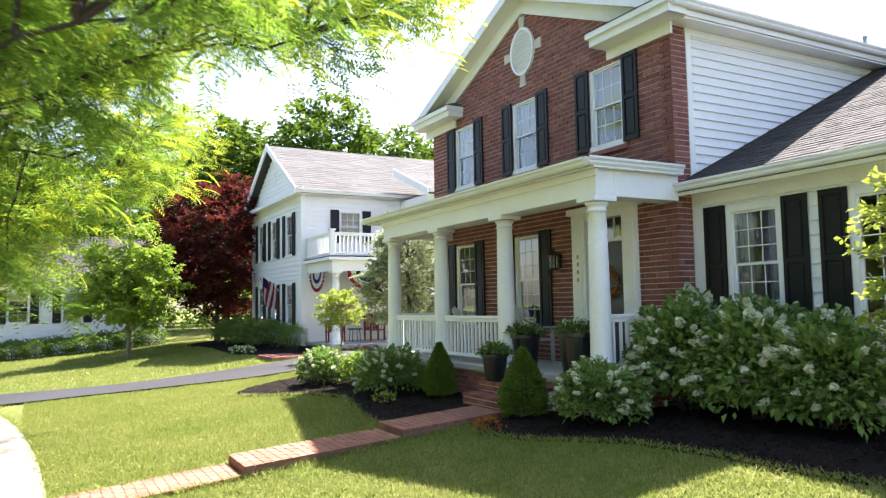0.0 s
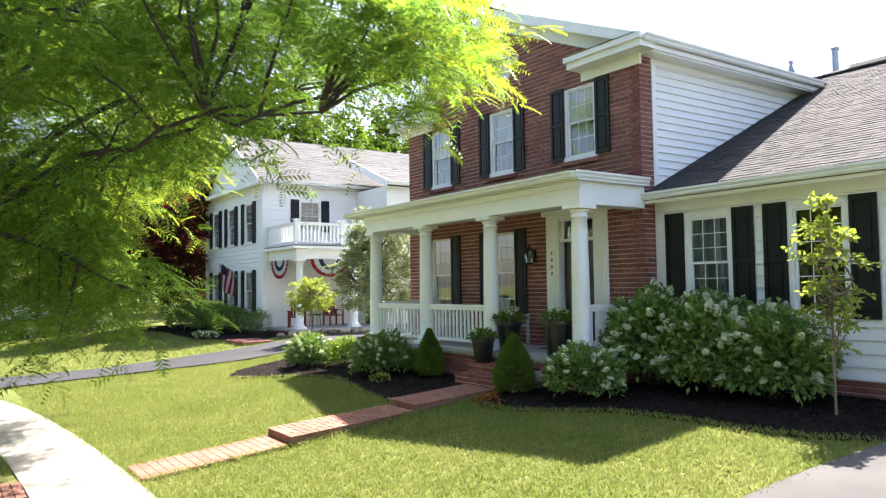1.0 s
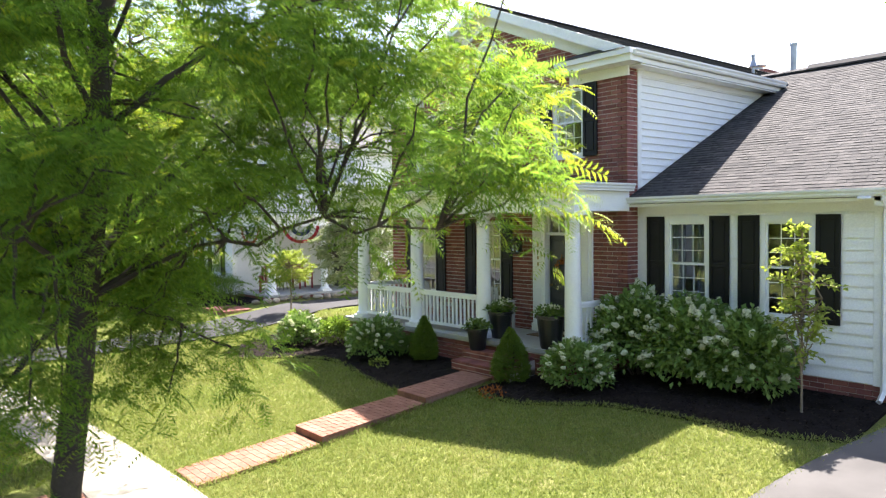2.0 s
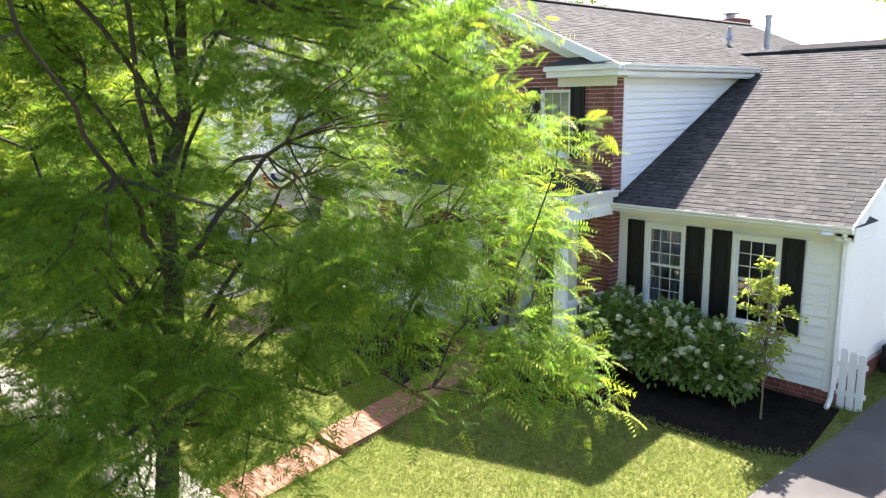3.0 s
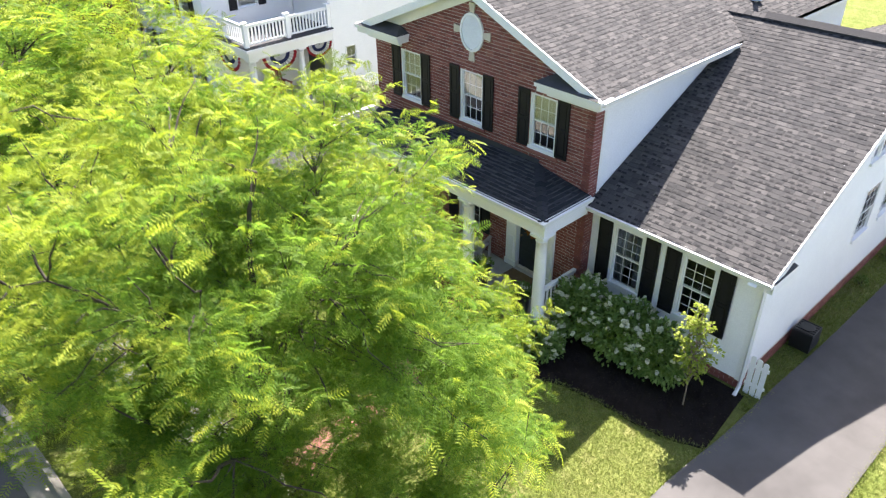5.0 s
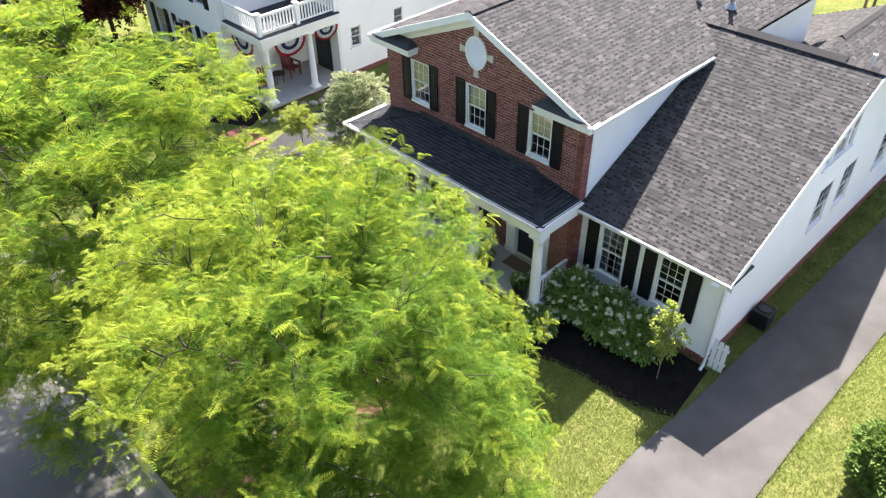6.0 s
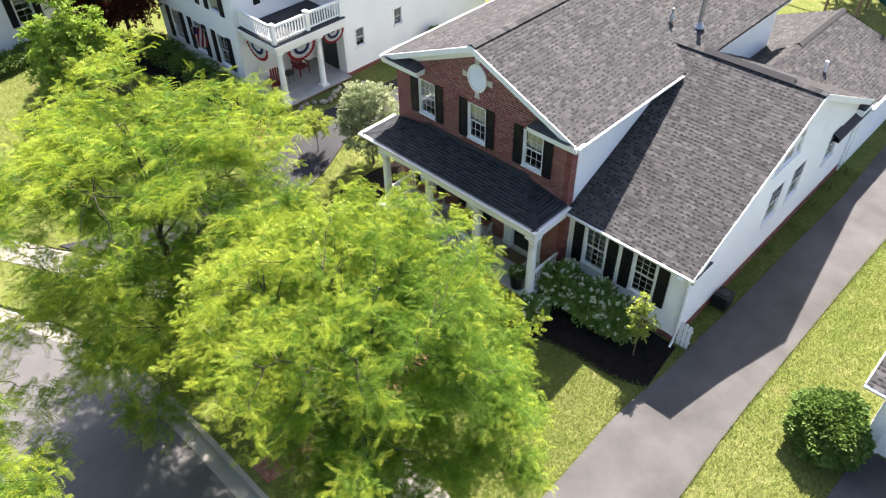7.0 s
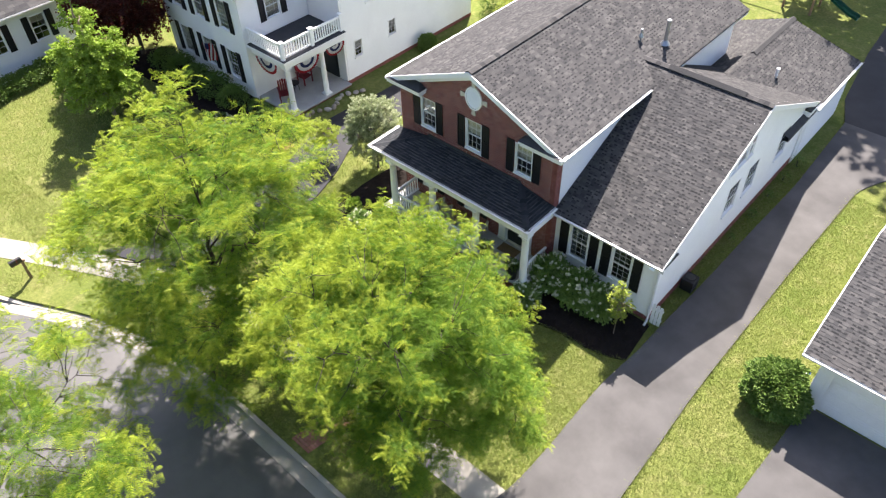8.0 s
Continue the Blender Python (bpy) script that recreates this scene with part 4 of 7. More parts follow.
def main_roof():
    bm = bmesh.new()
    x0, x1, y0, y1 = -7.74, 0.32, -0.32, DEPTH + 0.3
    prism([(x0, EAVE_Z - 0.03), (RIDGE_X, RIDGE_Z - 0.03), (x1, EAVE_Z - 0.03), (x1, EAVE_Z - 0.16), (RIDGE_X, RIDGE_Z - 0.16), (x0, EAVE_Z - 0.16)], "y", y0 + 0.015, y1, bm)
    roof = part("roof_main", bm, M_UNDERLAY, HOUSE, "grey asphalt shingle gable roof")
    run = math.hypot(4.03, RIDGE_Z - EAVE_Z)
    for side, x in ((1, x1), (-1, x0)):
        up = np.array([-side * 4.03, 0, RIDGE_Z - EAVE_Z]) / run
        o = (x + side * 0.03, y0, EAVE_Z - 0.03 - 0.012)
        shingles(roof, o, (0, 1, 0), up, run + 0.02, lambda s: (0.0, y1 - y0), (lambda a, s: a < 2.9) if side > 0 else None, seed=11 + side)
    cap = bmesh.new()
    k = y0
    while k < y1:
        prism([(RIDGE_X - 0.15, RIDGE_Z - 0.055), (RIDGE_X, RIDGE_Z + 0.012), (RIDGE_X + 0.15, RIDGE_Z - 0.055), (RIDGE_X + 0.15, RIDGE_Z - 0.03), (RIDGE_X, RIDGE_Z + 0.035), (RIDGE_X - 0.15, RIDGE_Z - 0.03)], "y", k, min(k + 0.19, y1), cap)
        k += 0.2
    tagged(part("ridge_cap", cap, M_SHINGLE_MASS, roof), kind="stuff")
    # rake boards and fascia
    for side in (1, -1):
        xe = x1 if side > 0 else x0
        pts = [(xe, EAVE_Z - 0.02), (RIDGE_X, RIDGE_Z - 0.02), (RIDGE_X, RIDGE_Z - 0.22), (xe, EAVE_Z - 0.22)]
        part("rake_board", prism(pts, "y", y0 - 0.03, y0 + 0.012), M_TRIM, HOUSE, "white painted rake board")
        pts = [(xe - side * 0.32, EAVE_Z - 0.06), (RIDGE_X, RIDGE_Z - 0.20), (RIDGE_X, RIDGE_Z - 0.46), (xe - side * 0.32, EAVE_Z - 0.32)]
        part("frieze_board", prism(pts, "y", -0.045, 0.006), M_TRIM, HOUSE, "white frieze board under the gable")
        pts = [(xe - side * 0.30, EAVE_Z - 0.05), (RIDGE_X, RIDGE_Z - 0.19), (RIDGE_X, RIDGE_Z - 0.21), (xe - side * 0.30, EAVE_Z - 0.07)]
        part("gable_soffit", prism(pts, "y", y0 + 0.013, -0.004), M_TRIM, HOUSE)
        part("fascia", boxes((min(xe, xe - side * 0.025), max(xe, xe - side * 0.025), y0, y1, EAVE_Z - 0.24, EAVE_Z - 0.04)), M_TRIM, HOUSE)
        part("eave_soffit", boxes((min(xe - side * 0.026, xe - side * 0.32), max(xe - side * 0.026, xe - side * 0.32), 0.0, y1, EAVE_Z - 0.27, EAVE_Z - 0.245)), M_TRIM, HOUSE)
        gutter(HOUSE, (xe, y0), (xe, 5.25 if side > 0 else y1), (side, 0), EAVE_Z - 0.15)
        # cornice return
        a, b = (xe - side * 1.70, xe + side * 0.02)
        lo, hi = min(a, b), max(a, b)
        bm = boxes((lo, hi, -0.36, 0.004, EAVE_Z - 0.24, EAVE_Z - 0.06), (lo + 0.05, hi - 0.28, -0.05, 0.0, EAVE_Z - 0.42, EAVE_Z - 0.242), (lo - 0.03, hi + 0.03, -0.42, 0.0, EAVE_Z - 0.12, EAVE_Z - 0.02), bevel=0.006)
        part("cornice_return", bm, M_TRIM, HOUSE, "white boxed cornice return")
        top = EAVE_Z + 0.16
        bm = bmesh.new()
        inner_x = a + side * 0.30
        vs = [bm.verts.new(p) for p in ((a - side * 0.04, -0.44, EAVE_Z - 0.018), (b - side * 0.05, -0.44, EAVE_Z - 0.018), (b - side * 0.55, -0.02, top), (inner_x, -0.02, top), (a - side * 0.04, -0.02, EAVE_Z - 0.018), (b - side * 0.05, -0.02, EAVE_Z - 0.018))]
        for f in ((0, 1, 2, 3), (0, 3, 4), (1, 5, 2), (0, 4, 5, 1), (2, 5, 4, 3)):
            bm.faces.new([vs[i] for i in f])
        bmesh.ops.recalc_face_normals(bm, faces=bm.faces[:])
        part("return_roof", bm, M_UNDERLAY, HOUSE, "small dark shingled roof over the cornice return")
    # the body behind the front: side walls, rear wall
    body = boxes((-0.2, -0.03, 0.31, DEPTH, 0.0, EAVE_Z - 0.2), (L, L + 0.2, 0.26, DEPTH, -0.1, EAVE_Z - 0.2), (L + 0.2, -0.2, DEPTH - 0.2, DEPTH, -0.1, EAVE_Z - 0.2))
    prism([(L + 0.02, EAVE_Z - 0.2), (-0.02, EAVE_Z - 0.2), (RIDGE_X, RIDGE_Z - 0.2)], "y", DEPTH - 0.2, DEPTH, body)
    wall = part("wall_side", body, M_SIDING, HOUSE, "white lapped siding side wall")
    lap_boards(wall, "x", -0.03, 1, lambda z: (0.42, min(DEPTH, 0.30 + max(0.0, (z - 3.05) / 0.478))), 3.10, 5.54, [], 0.135)
    part("corner_board", boxes((-0.04, 0.014, 0.31, 0.42, 3.0, 5.54), bevel=0.004), M_TRIM, HOUSE, "white corner board")
    part("frieze_side", boxes((-0.035, 0.02, 0.30, DEPTH, 5.42, 5.53)), M_TRIM, HOUSE)
    for z in (3.3,):
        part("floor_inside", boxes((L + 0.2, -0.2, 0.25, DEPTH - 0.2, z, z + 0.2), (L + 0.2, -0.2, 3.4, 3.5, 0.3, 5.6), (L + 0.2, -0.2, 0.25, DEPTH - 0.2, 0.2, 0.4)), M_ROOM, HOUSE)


main_roof()

# ---- the wing ----
WX, WY, W_EAVE, W_RIDGE_Y, W_RIDGE_Z, W_BACK = 4.2, 0.32, 3.17, 6.4, 6.21, 12.8
W_SLOPE = (W_RIDGE_Z - W_EAVE) / W_RIDGE_Y
WING_WIN = [1.02, 2.80]
WIN_Z, WIN_H, WIN_W = 1.14, 1.62, 0.88
WING_HOLES = [(x - WIN_W / 2, x + WIN_W / 2, WIN_Z, WIN_Z + WIN_H) for x in WING_WIN]
SIDE_WINS = [(5.55, 4.0, 1.84, 1.20), (5.65, 1.72, 0.95, 1.42), (7.25, 1.72, 0.95, 1.42), (10.2, 1.72, 0.95, 1.42)]
SIDE_HOLES = [(y - w / 2, y + w / 2, z, z + h) for y, z, w, h in SIDE_WINS]


def wing_rake(y):
    return W_RIDGE_Z - 0.1 - abs(y - W_RIDGE_Y) * W_SLOPE


def wing():
    bm = bmesh.new()
    pierced_wall(bm, "x", 0.0, WX - 0.02, 0.30, 3.02, WY + 0.028, WY + 0.2, WING_HOLES)
    wall = part("wall_wing_front", bm, M_SIDING, HOUSE, "white lapped siding wing wall")
    lap_boards(wall, "y", WY + 0.028, -1, lambda z: (0.20, WX - 0.13), 0.30, 2.83, WING_HOLES + [(x0 - 0.39, x1 + 0.39, WIN_Z - 0.02, WIN_Z + WIN_H + 0.01) for x0, x1, _, _ in WING_HOLES], 0.178)
    for x0, x1 in ((0.004, 0.20), (WX - 0.13, WX + 0.012)):
        part("corner_board", boxes((x0, x1, WY - 0.012, WY + 0.03, 0.28, 2.83), bevel=0.004), M_TRIM, HOUSE, "white corner board")
    part("frieze_wing", boxes((0.004, WX + 0.012, WY - 0.016, WY + 0.028, 2.83, 3.03), bevel=0.004), M_TRIM, HOUSE, "white frieze board")
    bm = boxes((0.01, WX - 0.01, WY + 0.035, WY + 0.2, -0.2, 0.30), (WX - 0.2, WX - 0.008, WY + 0.2, W_BACK - 0.4, -0.2, 0.46))
    base = part("foundation", bm, M_MORTAR, HOUSE, "low red brick foundation")
    chunks = []
    rng = random.Random(6)
    for face in ("front", "side"):
        for c in range(5 if face == "side" else 4):
            a = (0.01 if face == "front" else WY + 0.03) - 0.11 * (c % 2)
            end = WX if face == "front" else W_BACK - 0.4
            while a < end:
                a0, a1 = max(a, 0.01), min(a + 0.214, end)
                z0 = -0.045 + c * 0.0835
                if a1 - a0 > 0.03:
                    d = 0.02 + rng.uniform(0, 0.003)
                    if face == "front":
                        v = slab_corners((a0, WY + 0.04, z0), (a1 - a0, 0, 0), (0, -d, 0), (0, 0, 0.0725))
                    else:
                        v = slab_corners((WX - 0.013, a0, z0), (d, 0, 0), (0, a1 - a0, 0), (0, 0, 0.0725))
                    if face == "front":
                        cloud("brick", v, BOX_FACES, M_BRICK, base)
                    else:
                        chunks.append((v, BOX_FACES))
                a += 0.225
    v, f = gather(chunks)
    cloud("brickwork", v, f, M_BRICK_MASS, base, kind="stuff")
    # gable side
    bm = bmesh.new()
    pierced_wall(bm, "y", WY + 0.2, W_BACK - 0.4, 0.46, 3.0, WX - 0.2, WX - 0.028, SIDE_HOLES)
    zs = [3.0, 4.0, 5.20, wing_rake(W_RIDGE_Y)]
    for z0, z1 in zip(zs, zs[1:]):
        def half(z):
            return (wing_rake(W_RIDGE_Y) - z) / W_SLOPE
        cuts = [(h0, h1) for h0, h1, a, b in SIDE_HOLES if a < (z0 + z1) / 2 < b]
        lo, hi = half(z0), half(z1)
        if not cuts:
            prism([(W_RIDGE_Y - lo, z0), (W_RIDGE_Y + lo, z0), (W_RIDGE_Y + hi, z1), (W_RIDGE_Y - hi, z1)] if hi > 0.01 else [(W_RIDGE_Y - lo, z0), (W_RIDGE_Y + lo, z0), (W_RIDGE_Y, z1)], "x", WX - 0.2, WX - 0.028, bm)
        else:
            h0, h1 = cuts[0]
            prism([(W_RIDGE_Y - lo, z0), (h0, z0), (h0, z1), (W_RIDGE_Y - hi, z1)], "x", WX - 0.2, WX - 0.028, bm)
            prism([(h1, z0), (W_RIDGE_Y + lo, z0), (W_RIDGE_Y + hi, z1), (h1, z1)], "x", WX - 0.2, WX - 0.028, bm)
    side = part("wall_wing_side", bm, M_SIDING, HOUSE, "white lapped siding gable wall")
    lap_boards(side, "x", WX - 0.028, 1, lambda z: (max(WY + 0.2, W_RIDGE_Y - (wing_rake(W_RIDGE_Y) - z) / W_SLOPE), min(W_BACK - 0.4, W_RIDGE_Y + (wing_rake(W_RIDGE_Y) - z) / W_SLOPE)), 0.46, wing_rake(W_RIDGE_Y), SIDE_HOLES, 0.178)
    part("corner_board", boxes((WX - 0.03, WX + 0.014, WY + 0.03, WY + 0.2, 0.28, 2.95), bevel=0.004), M_TRIM, HOUSE)
    for x in WING_WIN:
        window(HOUSE, WIN_W, WIN_H, pose(x, WY + 0.03, WIN_Z), 3, 3, curtain=x < 2, casing=0.085)
        for s in (-1, 1):
            shutter(HOUSE, 0.36, WIN_H + 0.06, pose(x + s * (WIN_W / 2 + 0.19), WY + 0.018, WIN_Z - 0.03))
    for dy, w in ((-0.68, 0.48), (0.0, 0.88), (0.68, 0.48)):
        window(HOUSE, w, 1.20, pose(WX - 0.004, 5.55 + dy, 4.0, 0, 0, 90), 1, 1, casing=0.045, proud=0.012, dark_back=True)
    for y, z, w, h in SIDE_WINS[1:]:
        window(HOUSE, w, h, pose(WX - 0.004, y, z, 0, 0, 90), 3, 2, casing=0.045, proud=0.012, dark_back=True)
    # roof
    x1 = 4.42
    t = 0.15
    yb = W_RIDGE_Y + (W_RIDGE_Z - W_EAVE) / W_SLOPE
    outline = [(0.0, W_EAVE - 0.03), (W_RIDGE_Y, W_RIDGE_Z - 0.03), (yb, W_EAVE - 0.03), (yb, W_EAVE - t), (W_RIDGE_Y, W_RIDGE_Z - t), (0.0, W_EAVE - t)]
    bm = prism(outline, "x", 0.0, x1 - 0.012)
    upper = [(y, z) for y, z in ((5.3, 5.67), (W_RIDGE_Y, W_RIDGE_Z - 0.03), (7.5, 5.67), (7.5, 5.5), (5.3, 5.5))]
    prism(upper, "x", -1.2, 0.0, bm)
    roof = part("roof_wing", bm, M_UNDERLAY, HOUSE, "weathered grey-brown shingle wing roof")
    run = math.hypot(W_RIDGE_Y, W_RIDGE_Z - W_EAVE)
    up = np.array([0, W_RIDGE_Y, W_RIDGE_Z - W_EAVE]) / run

    def span(s):
        z = W_EAVE + up[2] * s
        return (-max(0.0, (z - EAVE_Z + 0.02) / SLOPE) + (0.32 if z > EAVE_Z - 0.25 else 0.0) if z > EAVE_Z - 0.05 else 0.02, x1)

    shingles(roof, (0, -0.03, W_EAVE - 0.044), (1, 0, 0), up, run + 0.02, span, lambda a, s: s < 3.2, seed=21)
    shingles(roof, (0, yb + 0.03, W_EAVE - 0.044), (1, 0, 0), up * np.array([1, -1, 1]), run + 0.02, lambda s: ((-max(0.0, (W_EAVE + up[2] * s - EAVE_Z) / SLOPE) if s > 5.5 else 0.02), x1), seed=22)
    cap = bmesh.new()
    k = -0.75
    while k < x1:
        prism([(W_RIDGE_Y - 0.15, W_RIDGE_Z - 0.06), (W_RIDGE_Y, W_RIDGE_Z + 0.012), (W_RIDGE_Y + 0.15, W_RIDGE_Z - 0.06), (W_RIDGE_Y + 0.15, W_RIDGE_Z - 0.03), (W_RIDGE_Y, W_RIDGE_Z + 0.04), (W_RIDGE_Y - 0.15, W_RIDGE_Z - 0.03)], "x", k, min(k + 0.19, x1), cap)
        k += 0.2
    tagged(part("ridge_cap", cap, M_SHINGLE_MASS, roof), kind="stuff")
    part("ridge_vent", prism([(W_RIDGE_Y - 0.16, W_RIDGE_Z - 0.02), (W_RIDGE_Y, W_RIDGE_Z + 0.06), (W_RIDGE_Y + 0.16, W_RIDGE_Z - 0.02), (W_RIDGE_Y, W_RIDGE_Z + 0.10)], "x", 0.4, 3.4), M_SHINGLE_MASS, roof, "raised shingled ridge vent")
    # eaves and rakes
    part("fascia", boxes((0.02, x1, 0.0, 0.022, W_EAVE - 0.20, W_EAVE - 0.03)), M_TRIM, HOUSE)
    part("wing_soffit", boxes((0.02, x1 - 0.03, 0.022, WY + 0.05, W_EAVE - 0.16, W_EAVE - 0.135)), M_TRIM, HOUSE)
    gutter(HOUSE, (0.03, 0.0), (x1 + 0.02, 0.0), (0, -1), W_EAVE - 0.14)
    for s in (1, -1):
        ye = 0.0 if s > 0 else yb
        pts = [(ye, W_EAVE - 0.02), (W_RIDGE_Y, W_RIDGE_Z - 0.02), (W_RIDGE_Y, W_RIDGE_Z - 0.24), (ye, W_EAVE - 0.24)]
        part("rake_board", prism(pts, "x", x1 - 0.012, x1 + 0.014), M_TRIM, HOUSE, "white painted rake board")
        part("rake_soffit", prism([(ye, W_EAVE - 0.16), (W_RIDGE_Y, W_RIDGE_Z - 0.16), (W_RIDGE_Y, W_RIDGE_Z - 0.18), (ye, W_EAVE - 0.18)], "x", WX - 0.03, x1 - 0.013), M_TRIM, HOUSE)
        lo, hi = (0.0, 1.0) if s > 0 else (yb - 1.0, yb)
        part("cornice_return", boxes((WX - 0.02, x1 + 0.04, lo, hi, W_EAVE - 0.28, W_EAVE - 0.05), bevel=0.006), M_TRIM, HOUSE, "white boxed cornice return")
        bm = bmesh.new()
        a, b = (lo, hi) if s > 0 else (hi, lo)
        vs = [bm.verts.new(p) for p in ((x1 + 0.05, a, W_EAVE - 0.045), (x1 + 0.05, b, W_EAVE - 0.045), (WX, b, W_EAVE - 0.045), (WX, b - s * 0.12, W_EAVE + 0.10), (WX, a + s * 0.32, W_EAVE + 0.10), (WX, a, W_EAVE - 0.045))]
        for f in ((0, 1, 3, 4), (1, 2, 3), (0, 4, 5), (0, 5, 2, 1), (2, 5, 4, 3)):
            bm.faces.new([vs[i] for i in f])
        bmesh.ops.recalc_face_normals(bm, faces=bm.faces[:])
        part("return_roof", bm, M_UNDERLAY, HOUSE, "small dark shingled roof over the cornice return")
    downspout(HOUSE, [(4.32, -0.05, 3.09), (4.32, -0.04, 2.99), (4.31, 0.03, 2.92), (4.23, 0.26, 2.80), (4.23, 0.27, 0.35), (4.24, 0.22, 0.22), (4.26, 0.02, 0.12)])
    downspout(HOUSE, [(0.40, 5.40, 5.66), (0.40, 5.45, 5.55), (0.36, 5.50, 5.72)])
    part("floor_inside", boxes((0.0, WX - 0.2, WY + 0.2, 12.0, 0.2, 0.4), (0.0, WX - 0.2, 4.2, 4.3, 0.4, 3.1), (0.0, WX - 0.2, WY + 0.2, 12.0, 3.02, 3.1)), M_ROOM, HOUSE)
    # pipes on the roofs
    for x, y, z0, z1, r in ((-0.59, 7.73, 5.95, 7.13, 0.075), (-1.25, 6.95, 6.35, 6.85, 0.04)):
        part("vent_pipe", lathe([(r, z0), (r, z1), (r * 1.25, z1), (r * 1.25, z1 + 0.06), (r * 0.8, z1 + 0.08)], 14), M_STEEL, roof, "grey metal vent pipe", smooth=False).matrix_basis = pose(x, y, 0)
        part("pipe_flashing", lathe([(r * 2.6, z0 + 0.25), (r * 1.1, z0 + 0.42)], 14), M_STEEL, roof).matrix_basis = pose(x, y, 0)


wing()


def porch():
    x0, x1, y0 = -7.40, 0.16, -1.66
    part("porch_deck", boxes((-7.25, 0.05, -1.62, -0.002, DECK - 0.09, DECK), bevel=0.01), M_DECK, HOUSE, "grey concrete porch deck")
    base = part("porch_base", boxes((-7.20, 0.0, -1.56, -0.01, -0.25, DECK - 0.092)), M_MORTAR, HOUSE, "red brick porch base")
    rng = random.Random(2)
    for c in range(6):
        a = -7.2 - 0.11 * (c % 2)
        while a < 0.0:
            a0, a1 = max(a, -7.2), min(a + 0.214, 0.01)
            z = -0.16 + c * 0.0835
            if a1 - a0 > 0.03:
                cloud("brick", slab_corners((a0, -1.55, z), (a1 - a0, 0, 0), (0, -0.028 - rng.uniform(0, 0.004), 0), (0, 0, 0.0725)), BOX_FACES, M_BRICK, base)
            a += 0.225
    for c in range(6):
        b = -1.55 - 0.11 * (c % 2)
        while b < -0.05:
            b0, b1 = max(b, -1.57), min(b + 0.214, -0.01)
            cloud("brick", slab_corners((0.0, b0, -0.16 + c * 0.0835), (0.026, 0, 0), (0, b1 - b0, 0), (0, 0, 0.0725)), BOX_FACES, M_BRICK, base)
            b += 0.225
    # the steps
    for k, (ya, z) in enumerate(((-1.93, 0.27), (-2.22, 0.10))):
        step = part("porch_step", boxes((-2.46, -0.86, ya + 0.02, -1.58, z - 0.3, z - 0.05)), M_MORTAR, HOUSE, "red brick porch step")
        a = -2.46
        while a < -0.9:
            cloud("brick", slab_corners((a, ya, z - 0.052), (0.098, 0, 0), (0, 0.30, 0), (0, 0, 0.054 + rng.uniform(-0.002, 0.002))), BOX_FACES, M_BRICK, step)
            a += 0.107
        for c in range(2):
            a = -2.46
            while a < -0.95:
                cloud("brick", slab_corners((a, ya + 0.03, z - 0.14 - 0.083 * c), (0.214, 0, 0), (0, -0.018, 0), (0, 0, 0.0725)), BOX_FACES, M_BRICK, step)
                a += 0.225
    for x in (-6.72, -4.60, -2.42, -0.13):
        column(HOUSE, x, -1.38, DECK, 2.90)
    part("porch_beam", boxes((-6.90, 0.05, -1.54, -1.22, 2.90, 3.26), (-6.95, 0.10, -1.58, -1.535, 3.16, 3.26), bevel=0.008), M_TRIM, HOUSE, "white porch beam over the columns")
    part("porch_beam", boxes((-6.90, -6.56, -1.22, -0.005, 2.90, 3.26), bevel=0.008), M_TRIM, HOUSE, "white porch beam over the columns")
    part("porch_beam", boxes((-0.29, 0.05, -1.22, -0.005, 2.90, 3.26), bevel=0.008), M_TRIM, HOUSE, "white porch beam over the columns")
    part("porch_ceiling", boxes((-6.56, -0.29, -1.22, -0.005, 3.12, 3.15)), M_TRIM, HOUSE, "white porch ceiling")
    part("porch_soffit", boxes((x0 - 0.1, x1, y0, -0.005, 3.262, 3.29)), M_TRIM, HOUSE)
    # hipped roof
    xl, xr, ze, zr, hip = -7.55, 0.09, 3.41, 3.66, 1.55
    bm = bmesh.new()
    vs = [bm.verts.new(p) for p in ((xl, y0, ze - 0.13), (xr, y0, ze - 0.13), (xr, -0.004, ze - 0.13), (xl, -0.004, ze - 0.13), (xl, y0, ze - 0.03), (xr, y0, ze - 0.03), (xr, -0.004, ze - 0.03), (xl, -0.004, ze - 0.03), (xl + hip, -0.004, zr - 0.03), (xr - hip, -0.004, zr - 0.03))]
    for f in ((0, 3, 2, 1), (0, 1, 5, 4), (1, 2, 6, 5), (3, 0, 4, 7), (4, 5, 9, 8), (5, 6, 9), (7, 4, 8), (2, 3, 7, 8, 9, 6)):
        bm.faces.new([vs[i] for i in f])
    bmesh.ops.recalc_face_normals(bm, faces=bm.faces[:])
    roof = part("roof_porch", bm, M_UNDERLAY, HOUSE, "grey shingled porch roof, darkened for shade")
    rise, run = zr - ze, -y0
    ln = math.hypot(rise, run)
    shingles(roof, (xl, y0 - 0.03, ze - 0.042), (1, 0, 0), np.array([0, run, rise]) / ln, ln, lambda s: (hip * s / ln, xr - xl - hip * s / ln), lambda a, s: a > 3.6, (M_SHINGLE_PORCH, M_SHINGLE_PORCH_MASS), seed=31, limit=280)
    ln2 = math.hypot(rise, hip)
